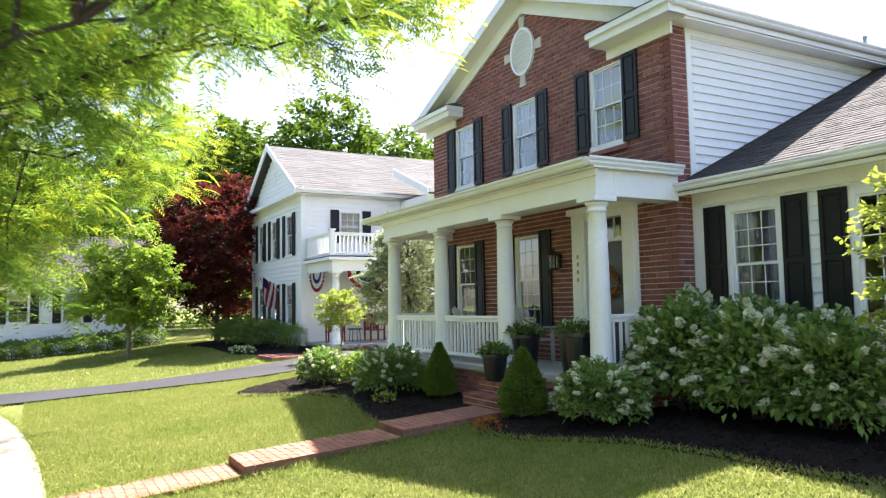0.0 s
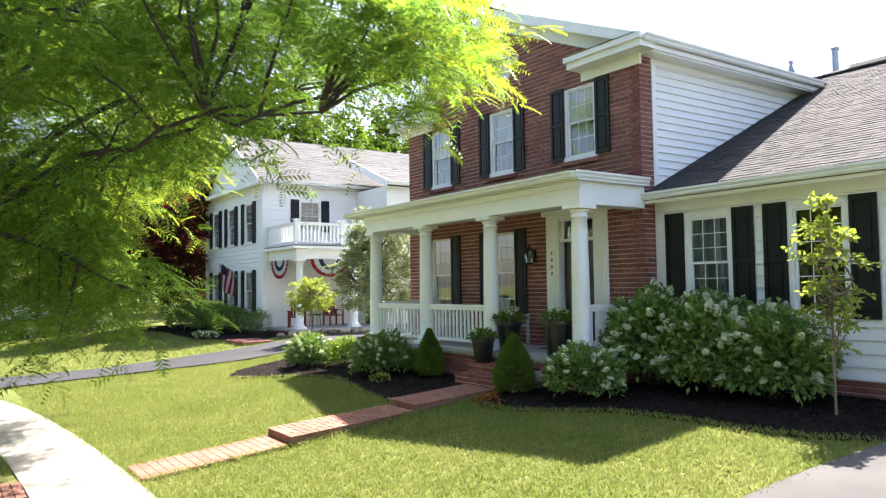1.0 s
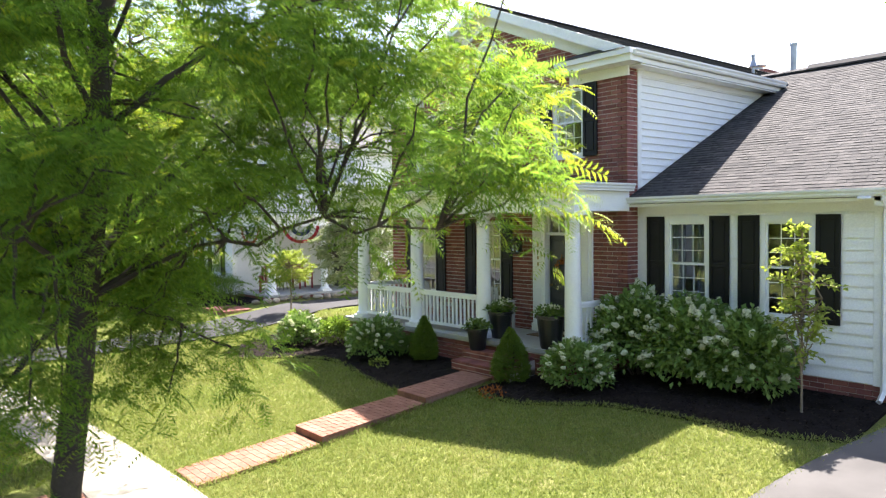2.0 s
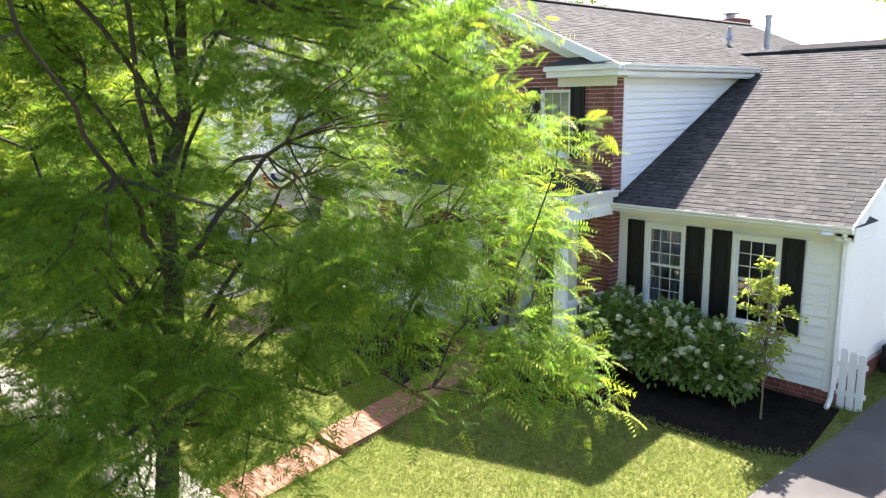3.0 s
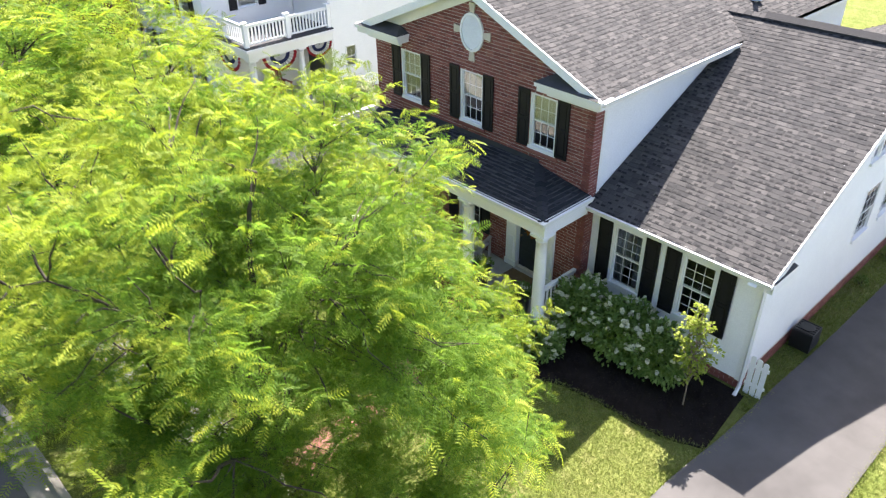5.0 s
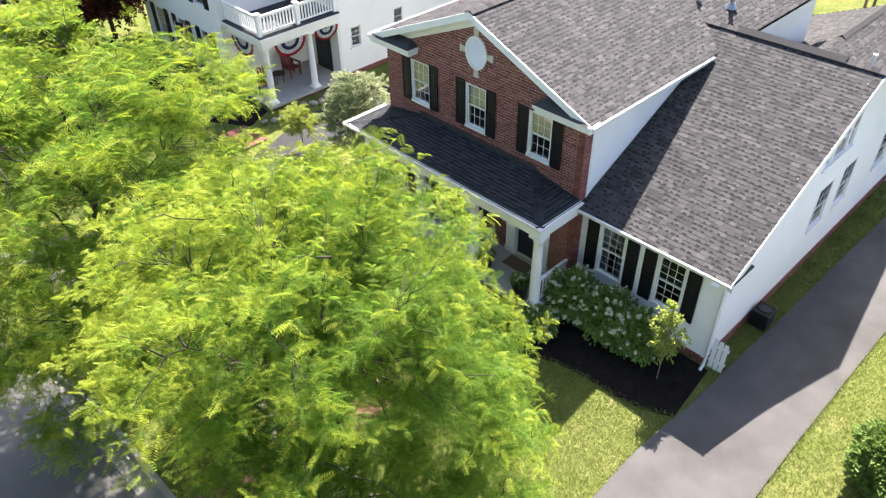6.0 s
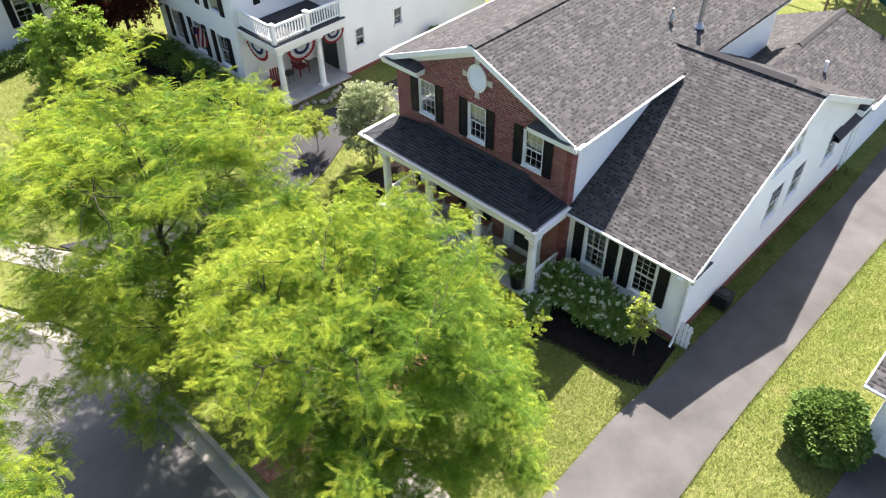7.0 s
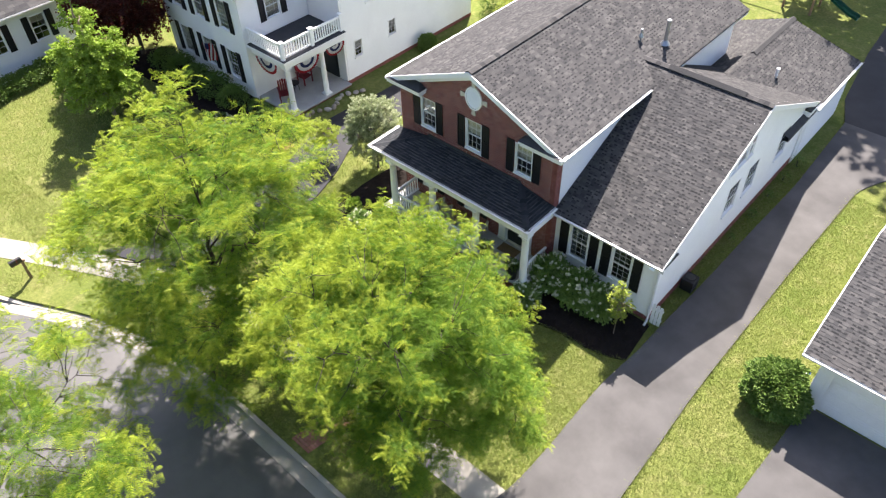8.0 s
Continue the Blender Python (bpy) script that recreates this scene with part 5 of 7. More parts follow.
    for side, x in ((1, xr), (-1, xl)):
        shingles(roof, (x + side * 0.03, y0, ze - 0.042), (0, 1, 0), np.array([-side * hip, 0, rise]) / ln2, ln2, lambda s: (run * s / ln2, run), None, (M_SHINGLE_PORCH, M_SHINGLE_PORCH_MASS), seed=33 + side)
        d = Vector((xr - hip, 0.0, zr)) - Vector((xr, y0, ze))
        cap = bmesh.new()
        n = 12
        for k in range(n):
            f0, f1 = k / n, (k + 0.97) / n
            p0 = Vector((x - side * hip * f0, y0 * (1 - f0), ze - 0.03 + rise * f0))
            p1 = Vector((x - side * hip * f1, y0 * (1 - f1), ze - 0.03 + rise * f1))
            s1 = Vector((side * 0.09, 0.085, -0.012))
            s2 = Vector((-side * 0.09, -0.085, -0.012))
            up = Vector((0, 0, 0.035))
            vs = [cap.verts.new(q) for q in (p0 + s1, p0 + up, p0 + s2, p1 + s2, p1 + up * 0.8, p1 + s1)]
            cap.faces.new((vs[0], vs[1], vs[4], vs[5]))
            cap.faces.new((vs[1], vs[2], vs[3], vs[4]))
            cap.faces.new((vs[0], vs[2], vs[1]))
        tagged(part("hip_cap", cap, M_SHINGLE_PORCH_MASS, roof), kind="stuff")
    gutter(HOUSE, (xl, y0), (xr, y0), (0, -1), ze - 0.125)
    gutter(HOUSE, (xr, y0 - 0.1), (xr, -0.02), (1, 0), ze - 0.125)
    gutter(HOUSE, (xl, y0 - 0.1), (xl, -0.02), (-1, 0), ze - 0.125)
    part("flashing", boxes((xl + hip, xr - hip, -0.02, -0.001, zr - 0.04, zr + 0.09)), M_UNDERLAY, HOUSE, "dark metal flashing")
    for p, q in (((-6.57, -1.38), (-4.75, -1.38)), ((-4.45, -1.38), (-2.57, -1.38))):
        railing(HOUSE, p, q, 0.55, 1.27)
    for x in (-6.72, -0.13):
        railing(HOUSE, (x, -1.23), (x, -0.01), 0.55, 1.30)


porch()


def rear_wing():
    """The low wing behind: a hipped roof over white siding."""
    x0, x1, y0, y1, ze, zr = -1.5, 4.25, 12.4, 17.4, 2.85, 4.35
    part("wall_rear_wing", boxes((x0, x1, y0, y1, -0.1, ze - 0.05)), M_SIDING, HOUSE, "white siding rear wing")
    lap_boards(HOUSE, "x", x1, 1, lambda z: (y0 + 0.4, y1), 0.3, ze - 0.08, [], joined=True)
    bm = bmesh.new()
    ex0, ex1, ey1 = x0 - 0.2, x1 + 0.2, y1 + 0.25
    mid, yh = 1.25, y1 - 2.2
    vs = [bm.verts.new(p) for p in ((ex0, 9.9, ze), (ex1, 9.9, ze), (ex1, ey1, ze), (ex0, ey1, ze), (mid, 9.9, zr), (mid, yh + 1.4, zr), (ex0, 9.9, ze - 0.15), (ex1, 9.9, ze - 0.15), (ex1, ey1, ze - 0.15), (ex0, ey1, ze - 0.15))]
    for f in ((1, 2, 5, 4), (2, 3, 5), (3, 0, 4, 5), (6, 9, 8, 7), (7, 8, 2, 1), (8, 9, 3, 2), (9, 6, 0, 3)):
        bm.faces.new([vs[i] for i in f])
    bmesh.ops.recalc_face_normals(bm, faces=bm.faces[:])
    roof = part("roof_rear", bm, M_UNDERLAY, HOUSE, "grey shingled hip roof of the rear wing")
    for side, xe in ((1, ex1), (-1, ex0)):
        d = np.array([mid - xe, 0, zr - ze])
        ln = np.linalg.norm(d)
        n = yh + 1.4 - 10.5
        shingles(roof, (xe + side * 0.02, 10.5, ze - 0.01), (0, 1, 0), d / ln, ln, lambda s: (W_RIDGE_Y + (W_RIDGE_Z - ze - (zr - ze) * s / ln) / W_SLOPE - 10.65, ey1 - 10.5 - (ey1 - yh - 1.4) * s / ln), seed=41 + side)
    d = np.array([0, yh + 1.4 - ey1, zr - ze])
    ln = np.linalg.norm(d)
    shingles(roof, (ex0, ey1 + 0.02, ze - 0.01), (1, 0, 0), d / ln, ln, lambda s: ((mid - ex0) * s / ln, ex1 - ex0 - (ex1 - mid) * s / ln), seed=45)
    part("ridge_cap", prism([(mid - 0.15, zr - 0.04), (mid, zr + 0.02), (mid + 0.15, zr - 0.04), (mid, zr + 0.07)], "y", 12.6, yh + 1.5), M_SHINGLE_MASS, roof)
    gutter(HOUSE, (ex1, 12.7), (ex1, ey1), (1, 0), ze - 0.12)
    part("vent_pipe", lathe([(0.06, 2.9), (0.06, 4.1), (0.075, 4.11), (0.075, 4.18)], 12), M_GUTTER, roof, "white plastic vent pipe").matrix_basis = pose(2.5, 12.4, 0)
    part("chimney", boxes((-4.85, -3.95, 12.85, 13.65, 0, 7.66), (-4.91, -3.89, 12.79, 13.71, 7.54, 7.72), bevel=0.01), M_BRICK_MASS, HOUSE, "red brick chimney")
    part("chimney_cap", lathe([(0.16, 7.71), (0.16, 7.88), (0.28, 7.90), (0.28, 7.94), (0.1, 8.0)], 12), M_STEEL, HOUSE, "grey metal chimney cap").matrix_basis = pose(-4.4, 13.25, 0)


rear_wing()


# ---- the white house next door ----
def white_house():
    H = thing("white_house", "white two-storey siding house with black shutters and a side porch", "house")
    x0, x1, y0, y1, ze = -25.2, -18.2, 0.25, 14.0, 5.75
    xm, zr = -21.7, 7.90
    cols = [-23.75, -21.75, -19.70]
    ww, lo_z, hi_z, wh = 0.90, 0.78, 3.42, 1.58
    holes = [(x - ww / 2, x + ww / 2, z, z + wh) for x in cols for z in (lo_z, hi_z)]
    bm = bmesh.new()
    pierced_wall(bm, "x", x0, x1, -0.2, ze, y0 + 0.026, y0 + 0.2, holes)
    prism([(x0, ze), (x1, ze), (xm, zr - 0.1)], "y", y0 + 0.026, y0 + 0.2, bm)
    front = part("wall_front", bm, M_SIDING, H, "white lapped siding front with a gable")
    lap_boards(front, "y", y0 + 0.026, -1, lambda z: (max(x0 + 0.15, xm - (zr - 0.1 - z) * 3.5 / 2.05), min(x1 - 0.15, xm + (zr - 0.1 - z) * 3.5 / 2.05)), 0.0, zr - 0.15, holes, joined=True)
    sh = (1.0, 2.85, 3.85, 4.95)
    side_holes = [(1.72, 2.62, 3.85, 5.05)]
    bm = bmesh.new()
    pierced_wall(bm, "y", y0 + 0.2, y1, -0.2, ze, x1 - 0.2, x1 - 0.026, side_holes)
    box(bm, x0, x0 + 0.2, y0 + 0.2, y1, -0.2, ze)
    box(bm, x0, x1, y1 - 0.2, y1, -0.2, ze)
    side = part("wall_side", bm, M_SIDING, H)
    lap_boards(side, "x", x1 - 0.026, 1, lambda z: (y0 + 0.15, 4.2), 0.0, ze - 0.2, side_holes, joined=True)
    part("corner_board", boxes((x1 - 0.15, x1 + 0.014, y0 - 0.014, y0 + 0.15, 0.0, ze - 0.2)), M_TRIM, H)
    part("corner_board", boxes((x0 - 0.014, x0 + 0.15, y0 - 0.014, y0 + 0.05, 0.0, ze - 0.2)), M_TRIM, H)
    part("frieze_board", boxes((x0 - 0.02, x1 + 0.02, y0 - 0.02, y0 + 0.03, ze - 0.35, ze - 0.06)), M_TRIM, H, "white frieze board under the eave")
    for x in cols:
        for z in (lo_z, hi_z):
            window(H, ww, wh, pose(x, y0 + 0.02, z), 3, 3)
            for s in (-1, 1):
                shutter(H, 0.34, wh + 0.04, pose(x + s * (ww / 2 + 0.18), y0 + 0.004, z - 0.02))
    window(H, 0.9, 1.2, pose(x1 - 0.02, 2.17, 3.85, 0, 0, 90), 3, 2, blind=0.8)
    for s in (-1, 1):
        shutter(H, 0.34, 1.24, pose(x1, 2.17 + s * 0.64, 3.83, 0, 0, 90))
    # roof
    bm = prism([(x0 - 0.35, ze - 0.02), (xm, zr + 0.14), (x1 + 0.35, ze - 0.02), (x1 + 0.35, ze - 0.16), (xm, zr), (x0 - 0.35, ze - 0.16)], "y", y0 - 0.3, y1 + 0.3)
    roof = part("roof", bm, M_UNDERLAY, H, "pale grey shingle roof")
    run = math.hypot(3.85, zr + 0.16 - ze)
    for s, x in ((1, x1 + 0.38), (-1, x0 - 0.38)):
        shingles(roof, (x, y0 - 0.32, ze - 0.03), (0, 1, 0), np.array([-s * 3.85, 0, zr + 0.16 - ze]) / run, run + 0.03, lambda q: (0, y1 - y0 + 0.6), materials=(M_SHINGLE_PALE, M_SHINGLE_PALE), step=0.2, tab=0.5, seed=51 + s)
    for s, xe in ((1, x1 + 0.35), (-1, x0 - 0.35)):
        part("rake_board", prism([(xe, ze + 0.05), (xm, zr + 0.215), (xm, zr - 0.04), (xe, ze - 0.20)], "y", y0 - 0.36, y0 - 0.30), M_TRIM, H)
        gutter(H, (xe, y0 - 0.3), (xe, y1), (s, 0), ze - 0.15)
    part("pent_eave", prism([(y0 - 0.34, ze - 0.20), (y0 - 0.34, ze - 0.06), (y0 + 0.0, ze + 0.08), (y0 + 0.0, ze - 0.20)], "x", x0 - 0.3, x1 + 0.3), M_TRIM, H, "white boxed eave across the gable")
    part("gable_vent", boxes((xm - 0.2, xm + 0.2, y0 - 0.02, y0 + 0.02, 6.45, 6.95)), M_TRIM, H, "small white gable vent")
    # the lower wing at the side
    wx = -15.7
    wing_holes = [(4.85, 5.45, 1.30, 2.25), (7.3, 7.9, 1.50, 2.40), (5.9, 6.5, 3.9, 4.9)]
    bm = bmesh.new()
    pierced_wall(bm, "y", 4.2, y1, -0.2, 5.5, wx - 0.2, wx - 0.026, wing_holes)
    wing_wall = part("wall_wing", bm, M_SIDING, H)
    for ya, yb in ((4.226, 4.4), (y1 - 0.2, y1)):
        part("wall_wing_end", boxes((x1, wx - 0.2, ya, yb, -0.2, 5.5)), M_SIDING, H)
    lap_boards(wing_wall, "x", wx - 0.026, 1, lambda z: (4.3, y1), 0.25, 5.4, wing_holes, joined=True)
    part("foundation", boxes((wx - 0.15, wx + 0.004, 4.2, y1, -0.2, 0.25)), M_BRICK_MASS, H, "red brick foundation")
    for a, b, z, zt in wing_holes:
        window(H, b - a, zt - z, pose(wx - 0.02, (a + b) / 2, z, 0, 0, 90), 2, 2)
    bm = prism([(x1, 6.75), (x1, 6.55), (wx + 0.35, 5.42), (wx + 0.35, 5.6)], "y", 4.0, y1 + 0.3)
    roof2 = part("roof_wing", bm, M_UNDERLAY, H)
    part("rake_board", prism([(x1, 6.80), (x1, 6.50), (wx + 0.36, 5.37), (wx + 0.36, 5.66)], "y", 3.955, 3.996), M_TRIM, H, "white rake board")
    run = math.hypot(2.85, 1.15)
    shingles(roof2, (wx + 0.38, 3.98, 5.6), (0, 1, 0), np.array([-2.85, 0, 1.15]) / run, run, lambda q: (0, y1 + 0.3 - 4.0), materials=(M_SHINGLE_PALE, M_SHINGLE_PALE), step=0.2, tab=0.5, seed=55)
    gutter(H, (wx + 0.35, 4.0), (wx + 0.35, y1), (1, 0), 5.48)
    # porch
    px, py0, py1, dz = -15.45, 0.35, 4.2, 0.22
    part("porch_deck", boxes((x1, px, py0, py1, dz - 0.08, dz), bevel=0.01), M_DECK, H, "pale concrete porch floor")
    part("porch_base", boxes((x1, px - 0.05, py0 + 0.05, py1, -0.2, dz - 0.082)), M_BRICK_MASS, H, "brick porch base")
    for y in (0.65, 2.78):
        column(H, px - 0.30, y, dz, 2.66, 0.14)
    part("porch_beam", boxes((px - 0.48, px - 0.12, py0 + 0.1, py1, 2.66, 3.02), bevel=0.01), M_TRIM, H, "white porch beam")
    part("porch_beam", boxes((x1, px - 0.48, py0 + 0.12, py0 + 0.45, 2.66, 3.02), bevel=0.01), M_TRIM, H, "white porch beam")
    part("porch_roof", boxes((x1, px + 0.06, py0 - 0.06, py1, 3.02, 3.12), bevel=0.01), M_TRIM, H, "white cornice of the porch roof")
    part("roof_deck", boxes((x1 + 0.01, px + 0.03, py0 - 0.03, py1, 3.121, 3.16)), M_UNDERLAY, H, "dark flat porch roof")
    for y in (py0 + 0.12, 2.25, py1 - 0.1):
        part("newel_post", boxes((px - 0.26, px - 0.10, y - 0.08, y + 0.08, 3.16, 4.02), (px - 0.29, px - 0.07, y - 0.11, y + 0.11, 4.02, 4.07), bevel=0.008), M_TRIM, H, "white balcony post")
    for a, b in (((px - 0.18, py0 + 0.2), (px - 0.18, 2.17)), ((px - 0.18, 2.33), (px - 0.18, py1 - 0.18)), ((x1 + 0.02, py0 + 0.12), (px - 0.26, py0 + 0.12))):
        railing(H, a, b, 3.24, 3.96, 0.14, 0.05)
    part("door", boxes((-17.35, -16.45, 4.19, 4.225, dz, 2.30), (-17.45, -16.35, 4.205, 4.228, dz, 2.40)), M_DOOR, H, "dark porch door")


def bunting(at, turn, wide=1.5):
    """A pleated half-round fan of cloth in three bands."""
    top = thing("bunting", "pleated half-round bunting in red, white and navy", "bunting", "porch bunting", at=at, turn=turn)
    for name, r0, r1, m in (("inner_band", 0.06, 0.36, M_CLOTH_W), ("navy_band", 0.36, 0.58, M_CLOTH_B), ("middle_band", 0.58, 0.82, M_CLOTH_W), ("outer_band", 0.82, 1.0, M_CLOTH_R)):
        bm = bmesh.new()
        n = 40
        rows = []
        for r in (r0, (r0 + r1) / 2, r1):
            row = []
            for k in range(n + 1):
                a = math.pi * k / n
                row.append(bm.verts.new((-math.cos(a) * r * wide / 2, 0.03 * r * math.sin(k * 2.1) - 0.02, -math.sin(a) * r * wide * 0.42)))
            rows.append(row)
        for p, q in zip(rows, rows[1:]):
            for k in range(n):
                bm.faces.new((p[k], p[k + 1], q[k + 1], q[k]))
        bmesh.ops.solidify(bm, geom=bm.faces[:], thickness=0.004)
        part(name, bm, m, top)


def porch_chair(at, turn, material, label, group):
    """A slatted armchair with a leaning back."""
    top = thing("porch_chair", label, "chair", group, at=at, turn=turn)
    part("seat", boxes((-0.27, 0.27, -0.26, 0.26, 0.36, 0.40), bevel=0.01), material, top)
    for k in range(5):
        x = -0.22 + 0.11 * k
        b = part("back_slat", boxes((-0.045, 0.045, -0.012, 0.012, 0, 0.62 - 0.03 * abs(k - 2)), bevel=0.006), material, top)
        b.matrix_basis = pose(x, 0.25, 0.38, -14)
    for x in (-0.28, 0.28):
        part("armrest", boxes((x - 0.05, x + 0.05, -0.3, 0.34, 0.58, 0.61), bevel=0.008), material, top)
        for y in (-0.24, 0.24):
            part("leg", boxes((x - 0.025, x + 0.025, y - 0.03, y + 0.03, 0.0, 0.58)), material, top)
    return top


def small_table(at, material, label):
    top = thing("side_table", label, "table", at=at)
    part("tabletop", lathe([(0.26, 0.42), (0.27, 0.43), (0.27, 0.45), (0.26, 0.46)], 20), material, top)
    for k in range(4):
        a = math.pi / 4 + k * math.pi / 2
        v, f = tube([(0.18 * math.cos(a), 0.18 * math.sin(a), 0.43), (0.22 * math.cos(a), 0.22 * math.sin(a), 0.0)], 0.015, 6)
        cloud("leg", v, f, material, top)


white_house()
bunting((-15.55, 1.72, 2.66), 90, 1.5)
bunting((-15.55, 3.52, 2.66), 90, 1.2)
bunting((-17.0, 0.44, 2.66), 0, 1.6)
porch_chair((-16.9, 1.05, 0.22), 60, M_RED, "red slatted armchair on the white porch", "red porch chairs")
porch_chair((-17.4, 2.75, 0.22), 95, M_RED, "red slatted armchair on the white porch", "red porch chairs")
small_table((-17.2, 1.9, 0.22), M_BLACK, "small black round table between the chairs")


def flag():
    top = thing("house_flag", "striped flag hanging from an angled pole on the front wall", "flag", at=(-21.0, 0.24, 2.15))
    v, f = tube([(0, 0, 0), (0.25, -0.75, 0.55)], 0.014, 6)
    cloud("pole", v, f, M_GUTTER, top)
    part("bracket", boxes((-0.03, 0.03, -0.08, 0.0, -0.05, 0.06), bevel=0.005), M_STEEL, top)
    for k in range(9):
        bm = bmesh.new()
        a0, a1 = k / 9, (k + 1) / 9
        rows = []
        for a in (a0, a1):
            row = []
            for j in range(11):
                t = j / 10
                p = Vector((0.07 + 0.18 * a, -0.22 - 0.5 * a, 0.16 + 0.36 * a))
                row.append(bm.verts.new(p + Vector((0.05 * math.sin(3 * t + 6 * a), 0.10 * math.sin(5 * a + 2 * t), -0.95 * t))))
            rows.append(row)
        for j in range(10):
            bm.faces.new((rows[0][j], rows[0][j + 1], rows[1][j + 1], rows[1][j]))
        bmesh.ops.solidify(bm, geom=bm.faces[:], thickness=0.003)
        part("stripe", bm, M_CLOTH_R if k % 2 == 0 else M_CLOTH_W, top)
    bm = bmesh.new()
    vs = [bm.verts.new((0.17 + 0.085 * a + 0.05 * math.sin(3 * t + 3), -0.235 - 0.5 * (0.55 + 0.45 * a) + 0.02, 0.36 + 0.16 * a - 0.36 * t)) for t in (0, 1) for a in (0, 1)]
    bm.faces.new((vs[0], vs[1], vs[3], vs[2]))
    bmesh.ops.solidify(bm, geom=bm.faces[:], thickness=0.02)
    part("canton", bm, M_CLOTH_B, top)


flag()


def porch_stones():
    """Loose fieldstones that edge the drive beside the white porch."""
    rng = random.Random(15)
    for k in range(15):
        f = k / 14
        x, y = -14.9 + 0.25 * math.sin(k), -0.4 + 4.6 * f
        bm = bmesh.new()
        bmesh.ops.create_icosphere(bm, subdivisions=2, radius=1.0)
        for vert in bm.verts:
            vert.co *= 1 + 0.18 * noise.noise(vert.co * 1.7 + Vector((k * 3.1, 0, 0)))
        ob = part("fieldstone", bm, M_ROCK)
        ob.matrix_basis = pose(x, y, level(y) + 0.05, 0, 0, rng.uniform(0, 360)) @ Matrix.Diagonal((rng.uniform(0.13, 0.22), rng.uniform(0.10, 0.16), rng.uniform(0.08, 0.13), 1))
        tagged(ob, "tan fieldstone edging the dark driveway", "stone", "fieldstones along the porch")


porch_stones()


def neighbour_step():
    """A low brick landing at the edge of the dark drive."""
    rng = random.Random(18)
    top = thing("brick_landing", "low red brick landing beside the dark driveway", "brick landing", at=(-14.6, -1.55, level(-1.55)))
    part("landing_core", boxes((-0.78, 0.78, -0.5, 0.5, -0.15, 0.052)), M_SAND, top)
    me = mesh_of("paver", boxes((-0.1, 0.1, -0.048, 0.048, -0.05, 0.0), bevel=0.005), M_BRICK)
    for r in range(10):
        for k in range(7):
            ob = new("paver", me)
            ob.parent = top
            ob.matrix_basis = pose(-0.66 + 0.212 * k + 0.05 * (r % 2), -0.47 + 0.104 * r, 0.065 + rng.uniform(-0.003, 0.003), 0, 0, rng.uniform(-1, 1))


neighbour_step()


# ---- the garage to the right ----
def garage():
    H = thing("neighbour_garage", "white garage with a grey-brown shingle roof", "garage")
    x0, x1, y0, y1, ze, yr, zr = 9.78, 18.0, 0.55, 8.6, 2.65, 4.6, 4.35
    part("wall_side", boxes((x0, x0 + 0.2, y0 + 0.2, y1, -0.1, ze)), M_SIDING, H, "white siding side wall")
    bm = bmesh.new()
    door = (x0 + 0.45, x0 + 3.4, -0.1, 2.15)
    pierced_wall(bm, "x", x0, x1, -0.1, ze, y0 + 0.02, y0 + 0.2, [door])
    part("wall_front", bm, M_SIDING, H, "white siding front wall")
    lap_boards(H, "x", x0, -1, lambda z: (y0 + 0.1, y1), 0.1, ze, [], joined=True)
    for k in range(4):
        z = 0.08 + 0.52 * k
        bm = boxes((door[0], door[1], y0 + 0.09, y0 + 0.13, z, z + 0.51), bevel=0.006)
        for j in range(4):
            xa = door[0] + 0.08 + j * 0.73
            box(bm, xa, xa + 0.60, y0 + 0.078, y0 + 0.1, z + 0.09, z + 0.42, 0.008)
        part("door_panel", bm, M_TRIM, H, "white panelled garage door section")
    part("door_casing", boxes((door[0] - 0.12, door[0], y0 - 0.01, y0 + 0.1, 0.05, 2.27), (door[1], door[1] + 0.12, y0 - 0.01, y0 + 0.1, 0.05, 2.27), (door[0], door[1], y0 - 0.01, y0 + 0.1, 2.15, 2.27), bevel=0.006), M_TRIM, H, "white garage door casing")
    prism_side = prism([(y0 + 0.02, ze), (2 * yr - y0, ze), (yr, zr - 0.15)], "x", x0, x0 + 0.2)
    part("gable_wall", prism_side, M_SIDING, H)
    xe = 9.22
    bm = prism([(0.1, ze + 0.08), (yr, zr), (9.1, ze + 0.08), (9.1, ze - 0.06), (yr, zr - 0.14), (0.1, ze - 0.06)], "x", xe, x1)
    roof = part("roof", bm, M_UNDERLAY, H, "weathered grey-brown shingle roof")
    run = math.hypot(4.5, zr - ze - 0.08)
    up = np.array([0, 4.5, zr - ze - 0.08]) / run
    shingles(roof, (xe, 0.07, ze + 0.07), (1, 0, 0), up, run + 0.02, lambda s: (0, x1 - xe), lambda a, s: a < 4.2, seed=61)
    shingles(roof, (xe, 9.13, ze + 0.07), (1, 0, 0), up * np.array([1, -1, 1]), run + 0.02, lambda s: (0, x1 - xe), seed=62)
    for s in (1, -1):
        ye = 0.1 if s > 0 else 9.1
        part("rake_board", prism([(ye, ze + 0.09), (yr, zr + 0.01), (yr, zr - 0.18), (ye, ze - 0.10)], "x", xe - 0.03, xe + 0.004), M_TRIM, H, "white rake board")
    gutter(H, (xe - 0.02, 0.1), (x1, 0.1), (0, -1), ze - 0.05)
    part("soffit", boxes((xe, x1, 0.12, y0 + 0.02, ze - 0.10, ze - 0.07)), M_TRIM, H)
    part("soffit_side", boxes((xe + 0.005, x0, 0.3, 8.9, ze - 0.10, ze - 0.08)), M_TRIM, H)


garage()


